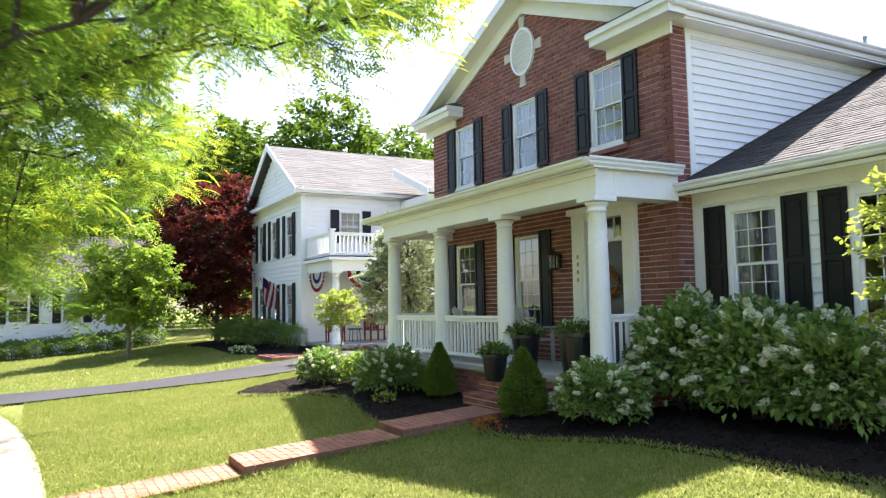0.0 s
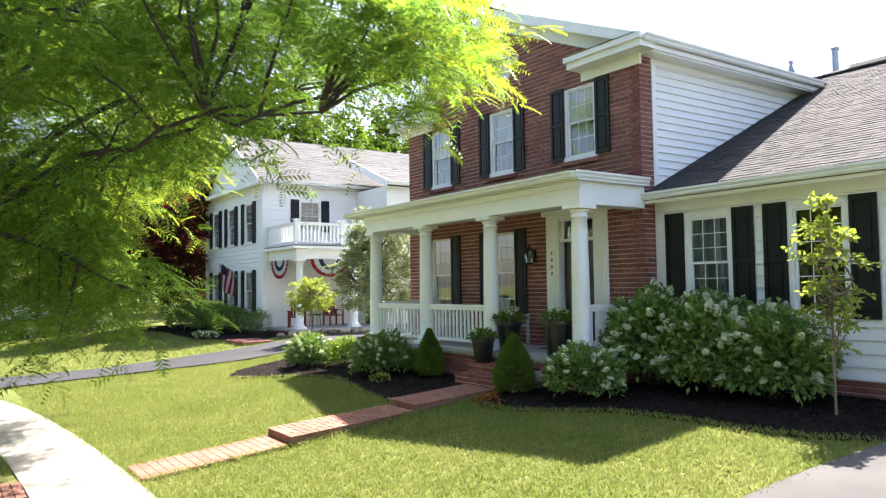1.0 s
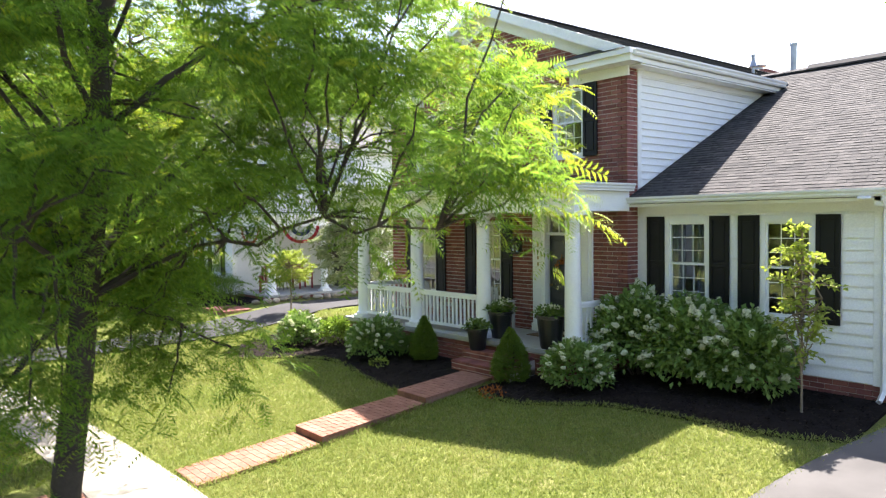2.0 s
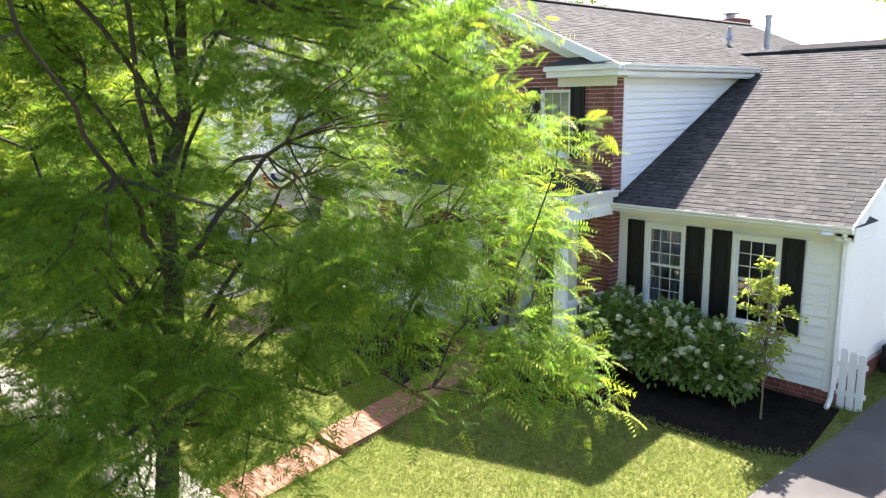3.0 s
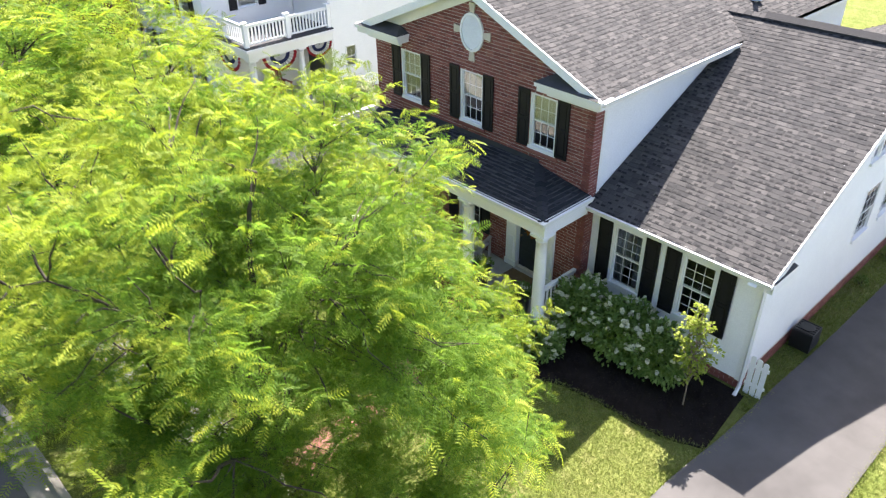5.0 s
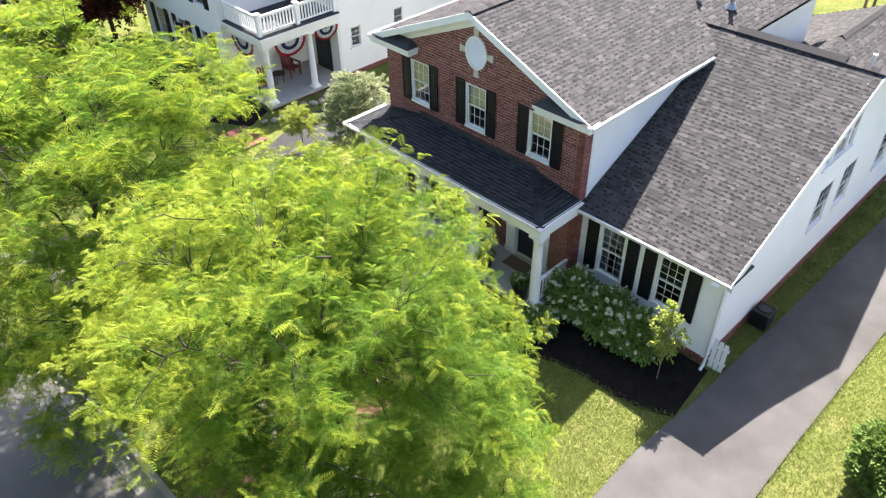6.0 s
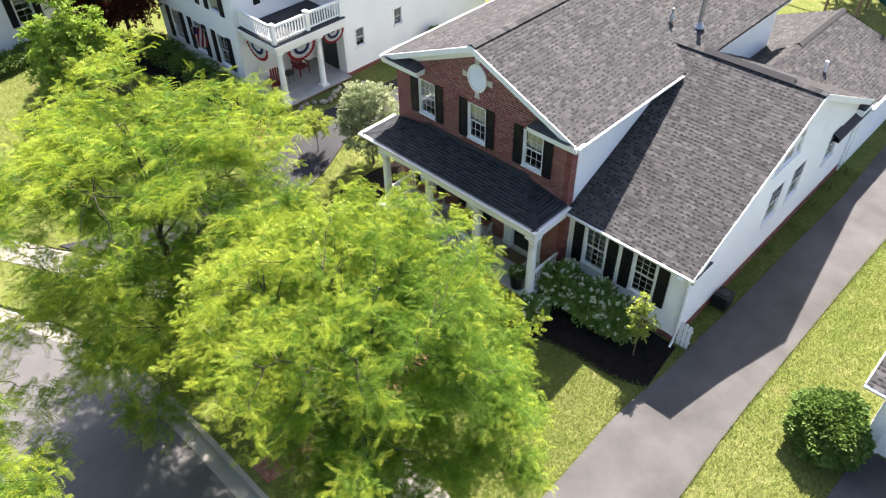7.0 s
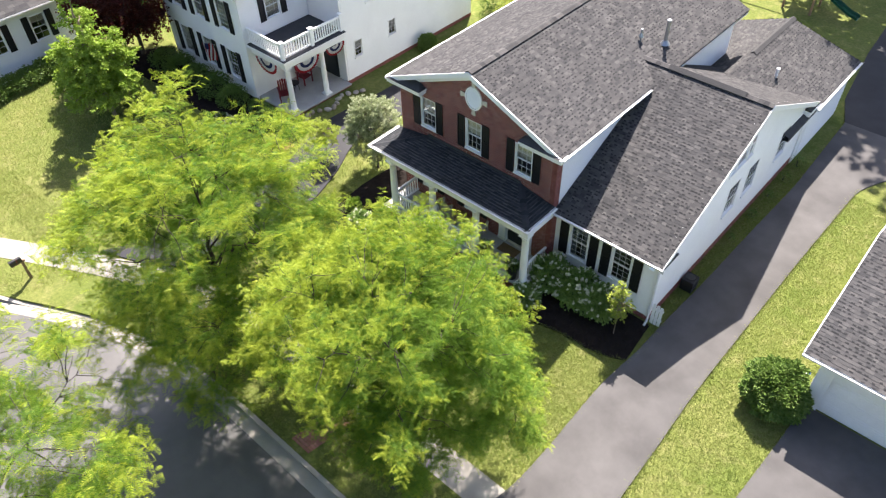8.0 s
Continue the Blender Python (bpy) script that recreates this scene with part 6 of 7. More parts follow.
def recycling():
    top = thing("recycling_bin", "small blue recycling crate with white papers beside the garage", "crate", at=(9.35, 1.35, 0.07))
    bm = bmesh.new()
    for z0, z1, w0, w1, d0, d1 in ((0, 0.34, 0.17, 0.22, 0.23, 0.28),):
        lo = [bm.verts.new((sx * w0, sy * d0, z0)) for sx, sy in ((-1, -1), (1, -1), (1, 1), (-1, 1))]
        hi = [bm.verts.new((sx * w1, sy * d1, z1)) for sx, sy in ((-1, -1), (1, -1), (1, 1), (-1, 1))]
        bm.faces.new(lo[::-1])
        for k in range(4):
            bm.faces.new((lo[k], lo[(k + 1) % 4], hi[(k + 1) % 4], hi[k]))
    bmesh.ops.solidify(bm, geom=bm.faces[:], thickness=0.015)
    part("crate_body", bm, M_BLUE, top)
    part("papers", boxes((-0.15, 0.12, -0.2, 0.18, 0.2, 0.36), bevel=0.02), M_CLOTH_W, top)


recycling()


# ---- the house beyond the lawn ----
def far_house():
    H = thing("far_house", "low white house with black shutters beyond the lawn", "house")
    x1, y0, y1, ze = -31.0, -13.5, -2.6, 2.95
    wins = [(-11.3, 0.95), (-8.9, 0.95), (-6.7, 0.95), (-4.3, 0.95)]
    holes = [(y - 0.45, y + 0.45, z, z + 1.45) for y, z in wins]
    bm = bmesh.new()
    pierced_wall(bm, "y", y0, y1, -0.7, ze, x1 - 0.2, x1 - 0.026, holes)
    box(bm, x1 - 8, x1 - 0.2, y0, y0 + 0.2, -0.7, ze)
    box(bm, x1 - 8, x1 - 0.2, y1 - 0.2, y1, -0.7, ze)
    box(bm, x1 - 8.2, x1 - 8, y0, y1, -0.7, ze)
    wall = part("wall", bm, M_SIDING, H, "white lapped siding wall")
    lap_boards(wall, "x", x1 - 0.026, 1, lambda z: (y0, y1), -0.3, ze, holes, joined=True)
    for y, z in wins:
        window(H, 0.9, 1.45, pose(x1 - 0.02, y, z, 0, 0, 90), 2, 2, blind=0.3)
        for s in (-1, 1):
            shutter(H, 0.36, 1.5, pose(x1, y + s * 0.65, z - 0.02, 0, 0, 90))
    bm = prism([(x1 + 0.4, ze), (x1 - 4, ze + 2.4), (x1 - 8.4, ze), (x1 - 8.4, ze - 0.15), (x1 - 4, ze + 2.25), (x1 + 0.4, ze - 0.15)], "y", y0 - 0.3, y1 + 0.3)
    roof = part("roof", bm, M_UNDERLAY, H, "brown-grey shingle roof")
    run = math.hypot(4.4, 2.4)
    shingles(roof, (x1 + 0.42, y0 - 0.3, ze - 0.01), (0, 1, 0), np.array([-4.4, 0, 2.4]) / run, run, lambda q: (0, y1 - y0 + 0.6), step=0.2, tab=0.5, seed=71)
    for y in (y0, y1 - 0.2):
        part("gable_wall", prism([(x1 - 0.05, ze), (x1 - 8.1, ze), (x1 - 4, ze + 2.2)], "y", y, y + 0.2), M_SIDING, H)
    gutter(H, (x1 + 0.4, y0 - 0.3), (x1 + 0.4, y1 + 0.3), (1, 0), ze - 0.14)


far_house()


# ---- plants ----
def fine_frond(pairs, length, leaf, droop=0.35, fold=0.25):
    """A feathered leaf along +x with narrow three-cornered leaflets on both sides of a drooping stalk."""
    v = []
    for k in range(pairs):
        t = (k + 0.5) / pairs
        x, z = length * t, -droop * length * t * t
        ln = leaf * (0.7 + 0.7 * math.sin(math.pi * min(1.0, t * 0.9 + 0.1)))
        for s in (-1, 1):
            v += [(x - leaf * 0.20, 0.0, z), (x + leaf * 0.32, s * ln * 0.25, z), (x + ln * 0.4, s * ln, z - fold * ln)]
    return np.array(v)


def leaf_shape(length, width, fold=0.2):
    return np.array([(0, 0, 0), (length * 0.5, width / 2, fold * width), (length, 0, -0.1 * length), (length * 0.5, -width / 2, fold * width)])


def turned(d, roll, rng):
    """Frames whose x axis lies along d, with z upwards as far as may be, turned by roll."""
    d = d / (np.linalg.norm(d, axis=1)[:, None] + 1e-9)
    up = np.tile(np.array([0.0, 0, 1.0]), (len(d), 1))
    y = np.cross(up, d)
    n = np.linalg.norm(y, axis=1)
    y[n < 0.05] = np.array([0, 1.0, 0])
    y /= np.linalg.norm(y, axis=1)[:, None]
    z = np.cross(d, y)
    c, s = np.cos(roll)[:, None], np.sin(roll)[:, None]
    return np.stack([d, c * y + s * z, c * z - s * y], 1)


def scatter(shape, places, d, size, roll, rng, corners=4):
    """Copies of a leaf shape at places, along d: corners and faces."""
    m = turned(d, roll, rng)
    v = np.einsum("kj,njc->nkc", shape, m) * size[:, None, None] + places[:, None]
    n = v.shape[0] * v.shape[1]
    return v.reshape(-1, 3), np.arange(n).reshape(-1, corners)


def curve_between(a, b, sag, n, rng, wob=0.06):
    t = np.linspace(0, 1, n)[:, None]
    p = a + (b - a) * t
    p[:, 2:] += sag * np.sin(np.pi * t) * np.linalg.norm(b - a)
    w = rng.normal(size=(n, 3)) * wob * np.linalg.norm(b - a) / n ** 0.5
    w[0] = 0
    return p + w * np.sin(np.pi * t * 0.5)


def boughs(rng, c, half, lobes, clumps, base, bumps, lumps, inner, lowest, keep, spread):
    """Where the sprays of a layered crown sit: on flat boughs that stand apart from one another, with gaps between."""
    def fits(q):
        return q[2] >= lowest and (not keep or keep(*(q + np.array(base))))
    mids, spots, tries = [], [], 0
    gap = 1.5 * (half[0] * half[1] * half[2] / lobes) ** (1 / 3) * 0.75
    while len(mids) < lobes and tries < lobes * 120:
        tries += 1
        d = rng.normal(size=3)
        d /= np.linalg.norm(d)
        lump = 1.0 - lumps + lumps * 1.6 * max(0.0, float((bumps @ d).max()) - 0.35)
        q = c + d * half * lump * (inner + (1 - inner) * rng.random() ** 0.45)
        if not fits(q):
            continue
        if mids:
            away = (np.array(mids) - q) * np.array([1, 1, 1.7])
            if np.min(np.linalg.norm(away, axis=1)) < gap * (1 - tries / (lobes * 150)):
                continue
        mids.append(q)
    each = max(1, clumps // len(mids))
    wide = gap * 0.52
    for q in mids:
        n = int(each * rng.uniform(0.6, 1.5)) + 1
        for k in range(n):
            p = q + np.clip(rng.normal(size=3), -1.5, 1.5) * np.array([wide, wide, wide * 0.30])
            if fits(p):
                spots.append(p)
    return spots


def tree(name, base, centre, wide, tall, label, seed, leaf_material, bark, leaf, clumps=220, twigs=12, per_twig=12, limbs=20, fork=0.33, spread=0.75, size=(0.6, 1.25), trunk_r=0.12, droop=0.35, flat=0.4, inner=0.45, category="tree", wood_label="dark branching trunk and limbs", lumps=0.16, lowest=0.9, twig_wood=False, limb_parts=False, keep=None, lobes=0, young=None, roll=0.7, skirt=0, corners=4, limb_r=0.29):
    """A tree whose trunk, limbs and branches carry sprays of leaves that fill a lumpy crown. centre: the crown's middle over the base; wide, tall: its half sizes."""
    rng = np.random.default_rng(seed)
    top = thing(name, label, category, at=base)
    c = np.array(centre, dtype=float)
    half = np.array([wide, wide, tall])
    # where the sprays sit: thrown at random, kept apart
    spots = []
    gap = 1.55 * (wide * wide * tall / clumps) ** (1 / 3) * 0.62
    bumps = rng.normal(size=(14, 3))
    bumps /= np.linalg.norm(bumps, axis=1)[:, None]
    tries = 0
    while not lobes and len(spots) < clumps and tries < clumps * 60:
        tries += 1
        d = rng.normal(size=3)
        d /= np.linalg.norm(d)
        lump = 1.0 - lumps + lumps * 1.6 * max(0.0, float((bumps @ d).max()) - 0.35)
        q = c + d * half * lump * (inner + (1 - inner) * rng.random() ** 0.38)
        if q[2] < lowest or (keep and not keep(*(q + np.array(base)))):
            continue
        if spots and np.min(np.linalg.norm(np.array(spots) - q, axis=1)) < gap * (1 - tries / (clumps * 90)):
            continue
        spots.append(q)
    if lobes:
        spots = boughs(rng, c, half, lobes, clumps, base, bumps, lumps, inner, lowest, keep, spread)
    for k in range(skirt):
        a = rng.uniform(0, 2 * math.pi)
        spots.append(np.array([1.5 * math.cos(a), 1.5 * math.sin(a), 0]) * rng.uniform(0.4, 1.0) + np.array([0.1, 0.2, rng.uniform(1.9, 3.2)]))
    spots = np.array(spots)
    zt = c[2] + tall * 0.72
    v = curve_between(np.array([0, 0, -0.15]), np.array([c[0] * 0.7, c[1] * 0.7, zt]), 0.0, 16, rng, 0.025)
    trunk = cloud("trunk", *tube(v, np.interp(np.linspace(0, 1, 16), [0, 0.06, fork, 1.0], [trunk_r * 1.35, trunk_r, trunk_r * 0.8, 0.015]), 10), bark, top, wood_label, smooth=True)
    wood = []
    # limbs run to sprays that lie far from one another
    tips = [int(np.argmax(np.linalg.norm((spots - c) / half, axis=1)))]
    while len(tips) < limbs:
        far = np.min(np.linalg.norm(spots[:, None] - spots[tips][None], axis=2), axis=1) * (0.3 + np.linalg.norm((spots - c) / half, axis=1))
        tips.append(int(np.argmax(far)))
    nodes = [v[8:]]
    for i in tips:
        tip = spots[i]
        s = np.clip((tip[2] / zt) * 0.62 + rng.uniform(-0.08, 0.03), fork, 0.92) * 15
        a = v[int(s)] + (v[min(15, int(s) + 1)] - v[int(s)]) * (s % 1)
        limb = curve_between(a, a + (tip - a) * 0.8, 0.08, 12, rng, 0.06)
        shape = tube(limb, np.linspace(trunk_r * limb_r * rng.uniform(0.76, 1.24), 0.009, 12), 6)
        if limb_parts:
            cloud("limb", *shape, bark, trunk, smooth=True)
        else:
            wood.append(shape)
        nodes.append(limb[4:])
    nodes = np.concatenate(nodes)
    leaf_p, leaf_d, leaf_s = [], [], []
    for q in spots:
        out = (q - c) / half
        out /= np.linalg.norm(out) + 1e-9
        near_node = nodes[np.argmin(np.linalg.norm(nodes - (q - out * 0.5), axis=1))]
        br = curve_between(near_node, q, 0.05, 6, rng, 0.1)
        wood.append(tube(br, np.linspace(0.016, 0.006, 6), 4))
        back = q - out * spread * 0.35
        for w in range(twigs):
            e = out * np.array([0.8, 0.8, 0.45]) + rng.normal(size=3) * np.array([0.85, 0.85, flat])
            e[2] += 0.08
            e /= np.linalg.norm(e)
            tl = spread * rng.uniform(0.55, 1.15)
            b = back + rng.normal(size=3) * spread * 0.16
            m = per_twig
            s = (np.arange(m) + rng.uniform(0, 1, m)) / m
            pts = b + e * (tl * s)[:, None]
            pts[:, 2] -= droop * 0.6 * tl * s * s
            if twig_wood:
                wood.append(tube(np.array([b, b + e * tl * 0.5 - np.array([0, 0, 0.15 * droop * tl]), b + e * tl - np.array([0, 0, 0.6 * droop * tl])]), [0.006, 0.004, 0.002], 3))
            side = np.cross(e, np.array([0, 0, 1.0]))
            side /= np.linalg.norm(side) + 1e-9
            sg = np.where(np.arange(m) % 2, 1.0, -1.0)[:, None]
            dd = e * 0.55 + side * sg * rng.uniform(0.3, 1.1, (m, 1)) + rng.normal(size=(m, 3)) * 0.3
            dd[:, 2] -= rng.uniform(-0.2, 0.5, m) * droop
            leaf_p.append(pts)
            leaf_d.append(dd)
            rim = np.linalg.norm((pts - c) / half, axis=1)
            # Tips are truly younger; the height term puts the lower crown's shade into colour.
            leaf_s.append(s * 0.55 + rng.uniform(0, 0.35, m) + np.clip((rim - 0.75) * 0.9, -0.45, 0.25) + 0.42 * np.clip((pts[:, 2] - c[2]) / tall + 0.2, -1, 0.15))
    wv, wf = gather(wood)
    cloud("twig_mass", wv, wf, bark, top, kind="stuff", smooth=True)
    P, D = np.concatenate(leaf_p), np.concatenate(leaf_d)
    n = len(P)
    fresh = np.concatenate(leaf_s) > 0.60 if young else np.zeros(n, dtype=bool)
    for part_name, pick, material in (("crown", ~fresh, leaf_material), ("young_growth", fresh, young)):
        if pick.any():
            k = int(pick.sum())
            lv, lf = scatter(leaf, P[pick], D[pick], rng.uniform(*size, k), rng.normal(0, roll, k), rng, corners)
            cloud(part_name, lv, lf, material, top, "yellow-green young leaves at the twig tips and sunlit tone up the crown" if part_name == "young_growth" else "")
    return top


def bush(name, at, wide, tall, label, seed, material, leaf, n, category="shrub", flowers=None, group="", depth=None, squash=0.55, stems=9, cone=False, shell=0.55):
    """A shrub: stems, a crown of leaves in a rounded or pointed shape, and flower heads. flowers: (count, size)."""
    rng = np.random.default_rng(seed)
    top = thing(name, label, category, group, at=at)
    deep = depth or wide
    def inside(k, lo):
        d = rng.normal(size=(k, 3))
        d /= np.linalg.norm(d, axis=1)[:, None]
        d[:, 2] = np.where(d[:, 2] < -0.5, -d[:, 2], d[:, 2])
        r = lo + (1 - lo) * rng.random(k) ** 0.5
        lump = 1 + 0.10 * np.sin(d[:, 0] * 5 + seed) * np.cos(d[:, 1] * 4 + seed * 2) + 0.09 * np.sin(d[:, 2] * 9 + d[:, 0] * 7) + 0.05 * np.sin(d[:, 0] * 17 + d[:, 1] * 13 + seed)
        if cone:
            h = rng.random(k) ** 1.15
            a = rng.uniform(0, 2 * math.pi, k)
            rr = (1 - h ** 2.1) * np.minimum(1.0, 0.72 + h * 2.0) * (lo + (1 - lo) * rng.random(k) ** 0.4) * (1 + 0.06 * np.sin(a * 3 + h * 9) + rng.normal(0, 0.07, k))
            p = np.stack([rr * np.cos(a) * wide, rr * np.sin(a) * deep, h * tall + 0.02], -1)
            dirs = np.stack([np.cos(a), np.sin(a), 0.6 + 0 * a], -1)
            return p, dirs
        p = d * np.array([wide, deep, tall * 0.60]) * (r * lump)[:, None]
        p[:, 2] = np.maximum(p[:, 2] + tall * 0.40, 0.03)
        return p, d
    wood = []
    for k in range(stems):
        p, _ = inside(1, 0.5)
        wood.append(tube(curve_between(np.array([rng.normal() * 0.06, rng.normal() * 0.06, -0.05]), p[0], 0.05, 5, rng), np.linspace(0.012, 0.004, 5), 4))
    v, f = gather(wood)
    cloud("stem_mass", v, f, M_BARK, top, kind="stuff")
    P, D = inside(n, shell)
    D = D + rng.normal(size=D.shape) * 0.6
    v, f = scatter(leaf, P, D, rng.uniform(0.7, 1.3, n), rng.normal(0, 0.5, n), rng)
    cloud("leaves", v, f, material, top)
    if flowers:
        count, fs = flowers
        P, D = inside(count, 0.93)
        keep = P[:, 2] > tall * 0.2
        for q, d in zip(P[keep], D[keep]):
            m = 64
            w = rng.normal(size=(m, 3))
            w /= np.linalg.norm(w, axis=1)[:, None]
            u = rng.random((m, 1))
            pts = q + d * fs * (u * 1.15 - 0.2) + w * (1.05 - 0.6 * u) * np.array([0.5, 0.5, 0.46]) * fs * rng.uniform(0.75, 1.2)
            v, f = scatter(leaf_shape(fs * 0.5, fs * 0.45) - np.array([fs * 0.25, 0, 0]), pts, np.cross(w, rng.normal(size=(m, 3))), np.ones(m), rng.normal(0, 0.5, m), rng)
            cloud("flower_head", v, f, M_PETAL, top)
    return top


LOCUST_FINE = fine_frond(7, 0.200, 0.045)
LOCUST = fine_frond(6, 0.235, 0.056)
BROAD = np.concatenate([leaf_shape(0.13, 0.09) + np.array([0.02, 0.02, 0]), leaf_shape(0.12, 0.08) @ np.array([[0.3, 0.9, 0], [-0.9, 0.3, 0], [0, 0, 1]]) + np.array([0, 0.03, 0.01])])
BROAD_BIG = BROAD * 2.4


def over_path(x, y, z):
    """Where the street tree has leaves, cut to its outline seen along the camera path: high over the lawn and the walk,
    lower over the drive and round the trunk, clear of the wing.
    """
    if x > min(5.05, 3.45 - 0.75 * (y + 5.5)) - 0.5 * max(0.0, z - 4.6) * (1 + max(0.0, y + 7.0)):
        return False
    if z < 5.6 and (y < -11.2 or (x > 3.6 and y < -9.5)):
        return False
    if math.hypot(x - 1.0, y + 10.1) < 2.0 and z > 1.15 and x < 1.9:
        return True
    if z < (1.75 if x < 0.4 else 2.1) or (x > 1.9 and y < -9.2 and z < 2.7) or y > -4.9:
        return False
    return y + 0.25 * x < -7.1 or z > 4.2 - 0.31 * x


def over_lawn(x, y, z):
    """The next street tree along: its lawn side is raised clear of the grass."""
    return z > 2.6 + 0.9 * (y + 7.6)


tree("honey_locust", (1.49, -9.98, level(-9.98)), (0.62, 1.30, 5.5), 4.35, 4.35, "young street tree with feathery bright green leaves", 5, M_LOCUST, M_BARK, LOCUST_FINE, 390, 12, 12, 24, 0.33, 0.74, trunk_r=0.135, lowest=1.75, lumps=0.24, inner=0.24, flat=0.30, keep=over_path, limb_parts=True, lobes=104, young=M_LOCUST_YOUNG_LIT, roll=0.5, skirt=22, corners=3, limb_r=0.22)
tree("honey_locust", (-6.9, -9.9, level(-9.9)), (0.70, 0.45, 5.2), 4.65, 4.8, "street tree with feathery green leaves and dark limbs", 9, M_LOCUST, M_BARK, LOCUST * 1.12, 310, 11, 10, 22, 0.3, 0.84, trunk_r=0.13, lowest=1.6, lumps=0.34, inner=0.25, flat=0.30, limb_parts=True, lobes=98, keep=over_lawn, young=M_LOCUST_YOUNG_LIT, roll=0.5, corners=3)
tree("honey_locust", (-3.8, -19.4, -0.9), (0.0, 0.8, 5.6), 4.2, 4.0, "feathery green street tree across the street", 13, M_LOCUST, M_BARK, LOCUST * 1.25, 120, 11, 10, 18, 0.3, 0.86, trunk_r=0.13, lowest=1.6, lumps=0.34, inner=0.35, flat=0.30, limb_parts=True, lobes=52, young=M_LOCUST_YOUNG_LIT, roll=0.5, corners=3)

# garden trees
tree("garden_tree", (-23.3, -5.0, level(-5.0)), (0, 0, 4.6), 2.1, 4.2, "pointed garden tree with a pale trunk and dense fresh green leaves", 21, M_GARDEN_LEAF, M_BARK_PALE, BROAD * 1.25, 170, 8, 9, 14, 0.3, 0.58, trunk_r=0.085, lowest=1.3, limb_parts=True, lobes=46, keep=lambda x, y, z: math.hypot(x + 23.3, y + 5.0) < 0.31 * (8.6 - z))
tree("purple_maple", (-27.0, -0.9, level(-0.9)), (0, 0, 4.3), 3.1, 3.5, "dark purple-leaved maple tree on the lawn", 22, M_MAPLE, M_BARK, BROAD * 1.45, 190, 9, 9, 14, 0.25, 0.7, trunk_r=0.12, lowest=1.0, inner=0.3, limb_parts=True)
tree("garden_tree", (-9.6, 0.35, 0.07), (0, 0, 2.0), 1.25, 1.85, "tall cream-flecked shrub tree beside the porch", 23, M_CREAM_LEAF, M_BARK, BROAD * 0.72, 125, 8, 9, 10, 0.25, 0.36, trunk_r=0.05, inner=0.3, limb_parts=True)
tree("small_garden_tree", (-12.0, -0.6, 0.03), (0, 0, 1.35), 0.72, 0.62, "small lime green standard tree", 24, M_LIME, M_BARK_PALE, BROAD * 0.5, 44, 8, 9, 8, 0.5, 0.26, trunk_r=0.025, inner=0.2, limb_parts=True)
tree("sapling", (3.6, -0.9, level(-0.9) + 0.03), (0.04, -0.08, 1.68), 0.40, 1.15, "thin staked sapling with lime green leaves in the mulch", 25, M_LIME, M_BARK_PALE, BROAD * 0.72, 18, 5, 6, 12, 0.2, 0.22, droop=0.6, flat=0.15, trunk_r=0.018, inner=0.1, lumps=0.3, lowest=0.6, twig_wood=True, limb_parts=True)

# the woods behind the houses
woods = [tree("woodland_tree", (-64, 30, 0.1), (0, 0, 9.0), 5.2, 6.4, "tall leafy woodland tree behind the houses", 31, M_WOOD_LEAF, M_BARK, BROAD_BIG * 1.5, 125, 7, 5, 8, 0.2, 1.5, trunk_r=0.25),
         tree("woodland_tree", (-55, 40, 0.1), (0, 0, 8.2), 5.6, 5.8, "tall leafy woodland tree behind the houses", 32, M_WOOD_LEAF, M_BARK, BROAD_BIG * 1.5, 125, 7, 5, 8, 0.2, 1.5, trunk_r=0.25),
         tree("woodland_tree", (-47, 34, 0.1), (0, 0, 10.0), 5.0, 7.2, "tall leafy woodland tree behind the houses", 33, M_WOOD_LEAF, M_BARK, BROAD_BIG * 1.5, 125, 7, 5, 8, 0.2, 1.5, trunk_r=0.25)]
for w in woods:
    tagged(w, group="woodland trees")
rng = random.Random(77)
spots = []
for k in range(11):
    spots.append((-70 + rng.uniform(-4, 4), -34 + 6.6 * k + rng.uniform(-2, 2)))
for k in range(5):
    spots.append((-62 + 6.5 * k + rng.uniform(-2, 2), 44 + rng.uniform(-4, 4)))
for k in range(1):
    spots.append((-46 + 9 * k + rng.uniform(-2.5, 2.5), 66 + rng.uniform(-5, 8)))
for k in range(4):
    spots.append((-58 + rng.uniform(-4, 2), -18 + 9 * k + rng.uniform(-2, 2)))
for k in range(6):
    spots.append((-45 + rng.uniform(-3, 2), 3 + 4.0 * k + rng.uniform(-1, 1)))
for k, (x, y) in enumerate(spots):
    copy_thing(woods[k % 3], pose(x, y, 0.1, 0, 0, rng.uniform(0, 360)))
for k in range(7):
    copy_thing(woods[k % 3], pose(-41 + 5 * k, 98 + rng.uniform(-3, 4), 0.1, 0, 0, rng.uniform(0, 360)) @ Matrix.Scale(rng.uniform(0.42, 0.55), 4))
# Unseen trees across the street, added for what the windows reflect.
for k in range(7):
    copy_thing(woods[k % 3], pose(-26 + 9 * k + rng.uniform(-2, 2), -41 + rng.uniform(-3, 2), -0.9, 0, 0, rng.uniform(0, 360)))
copy_thing(woods[2], pose(1.0, 32.0, 0.1, 0, 0, 40) @ Matrix.Scale(1.45, 4))


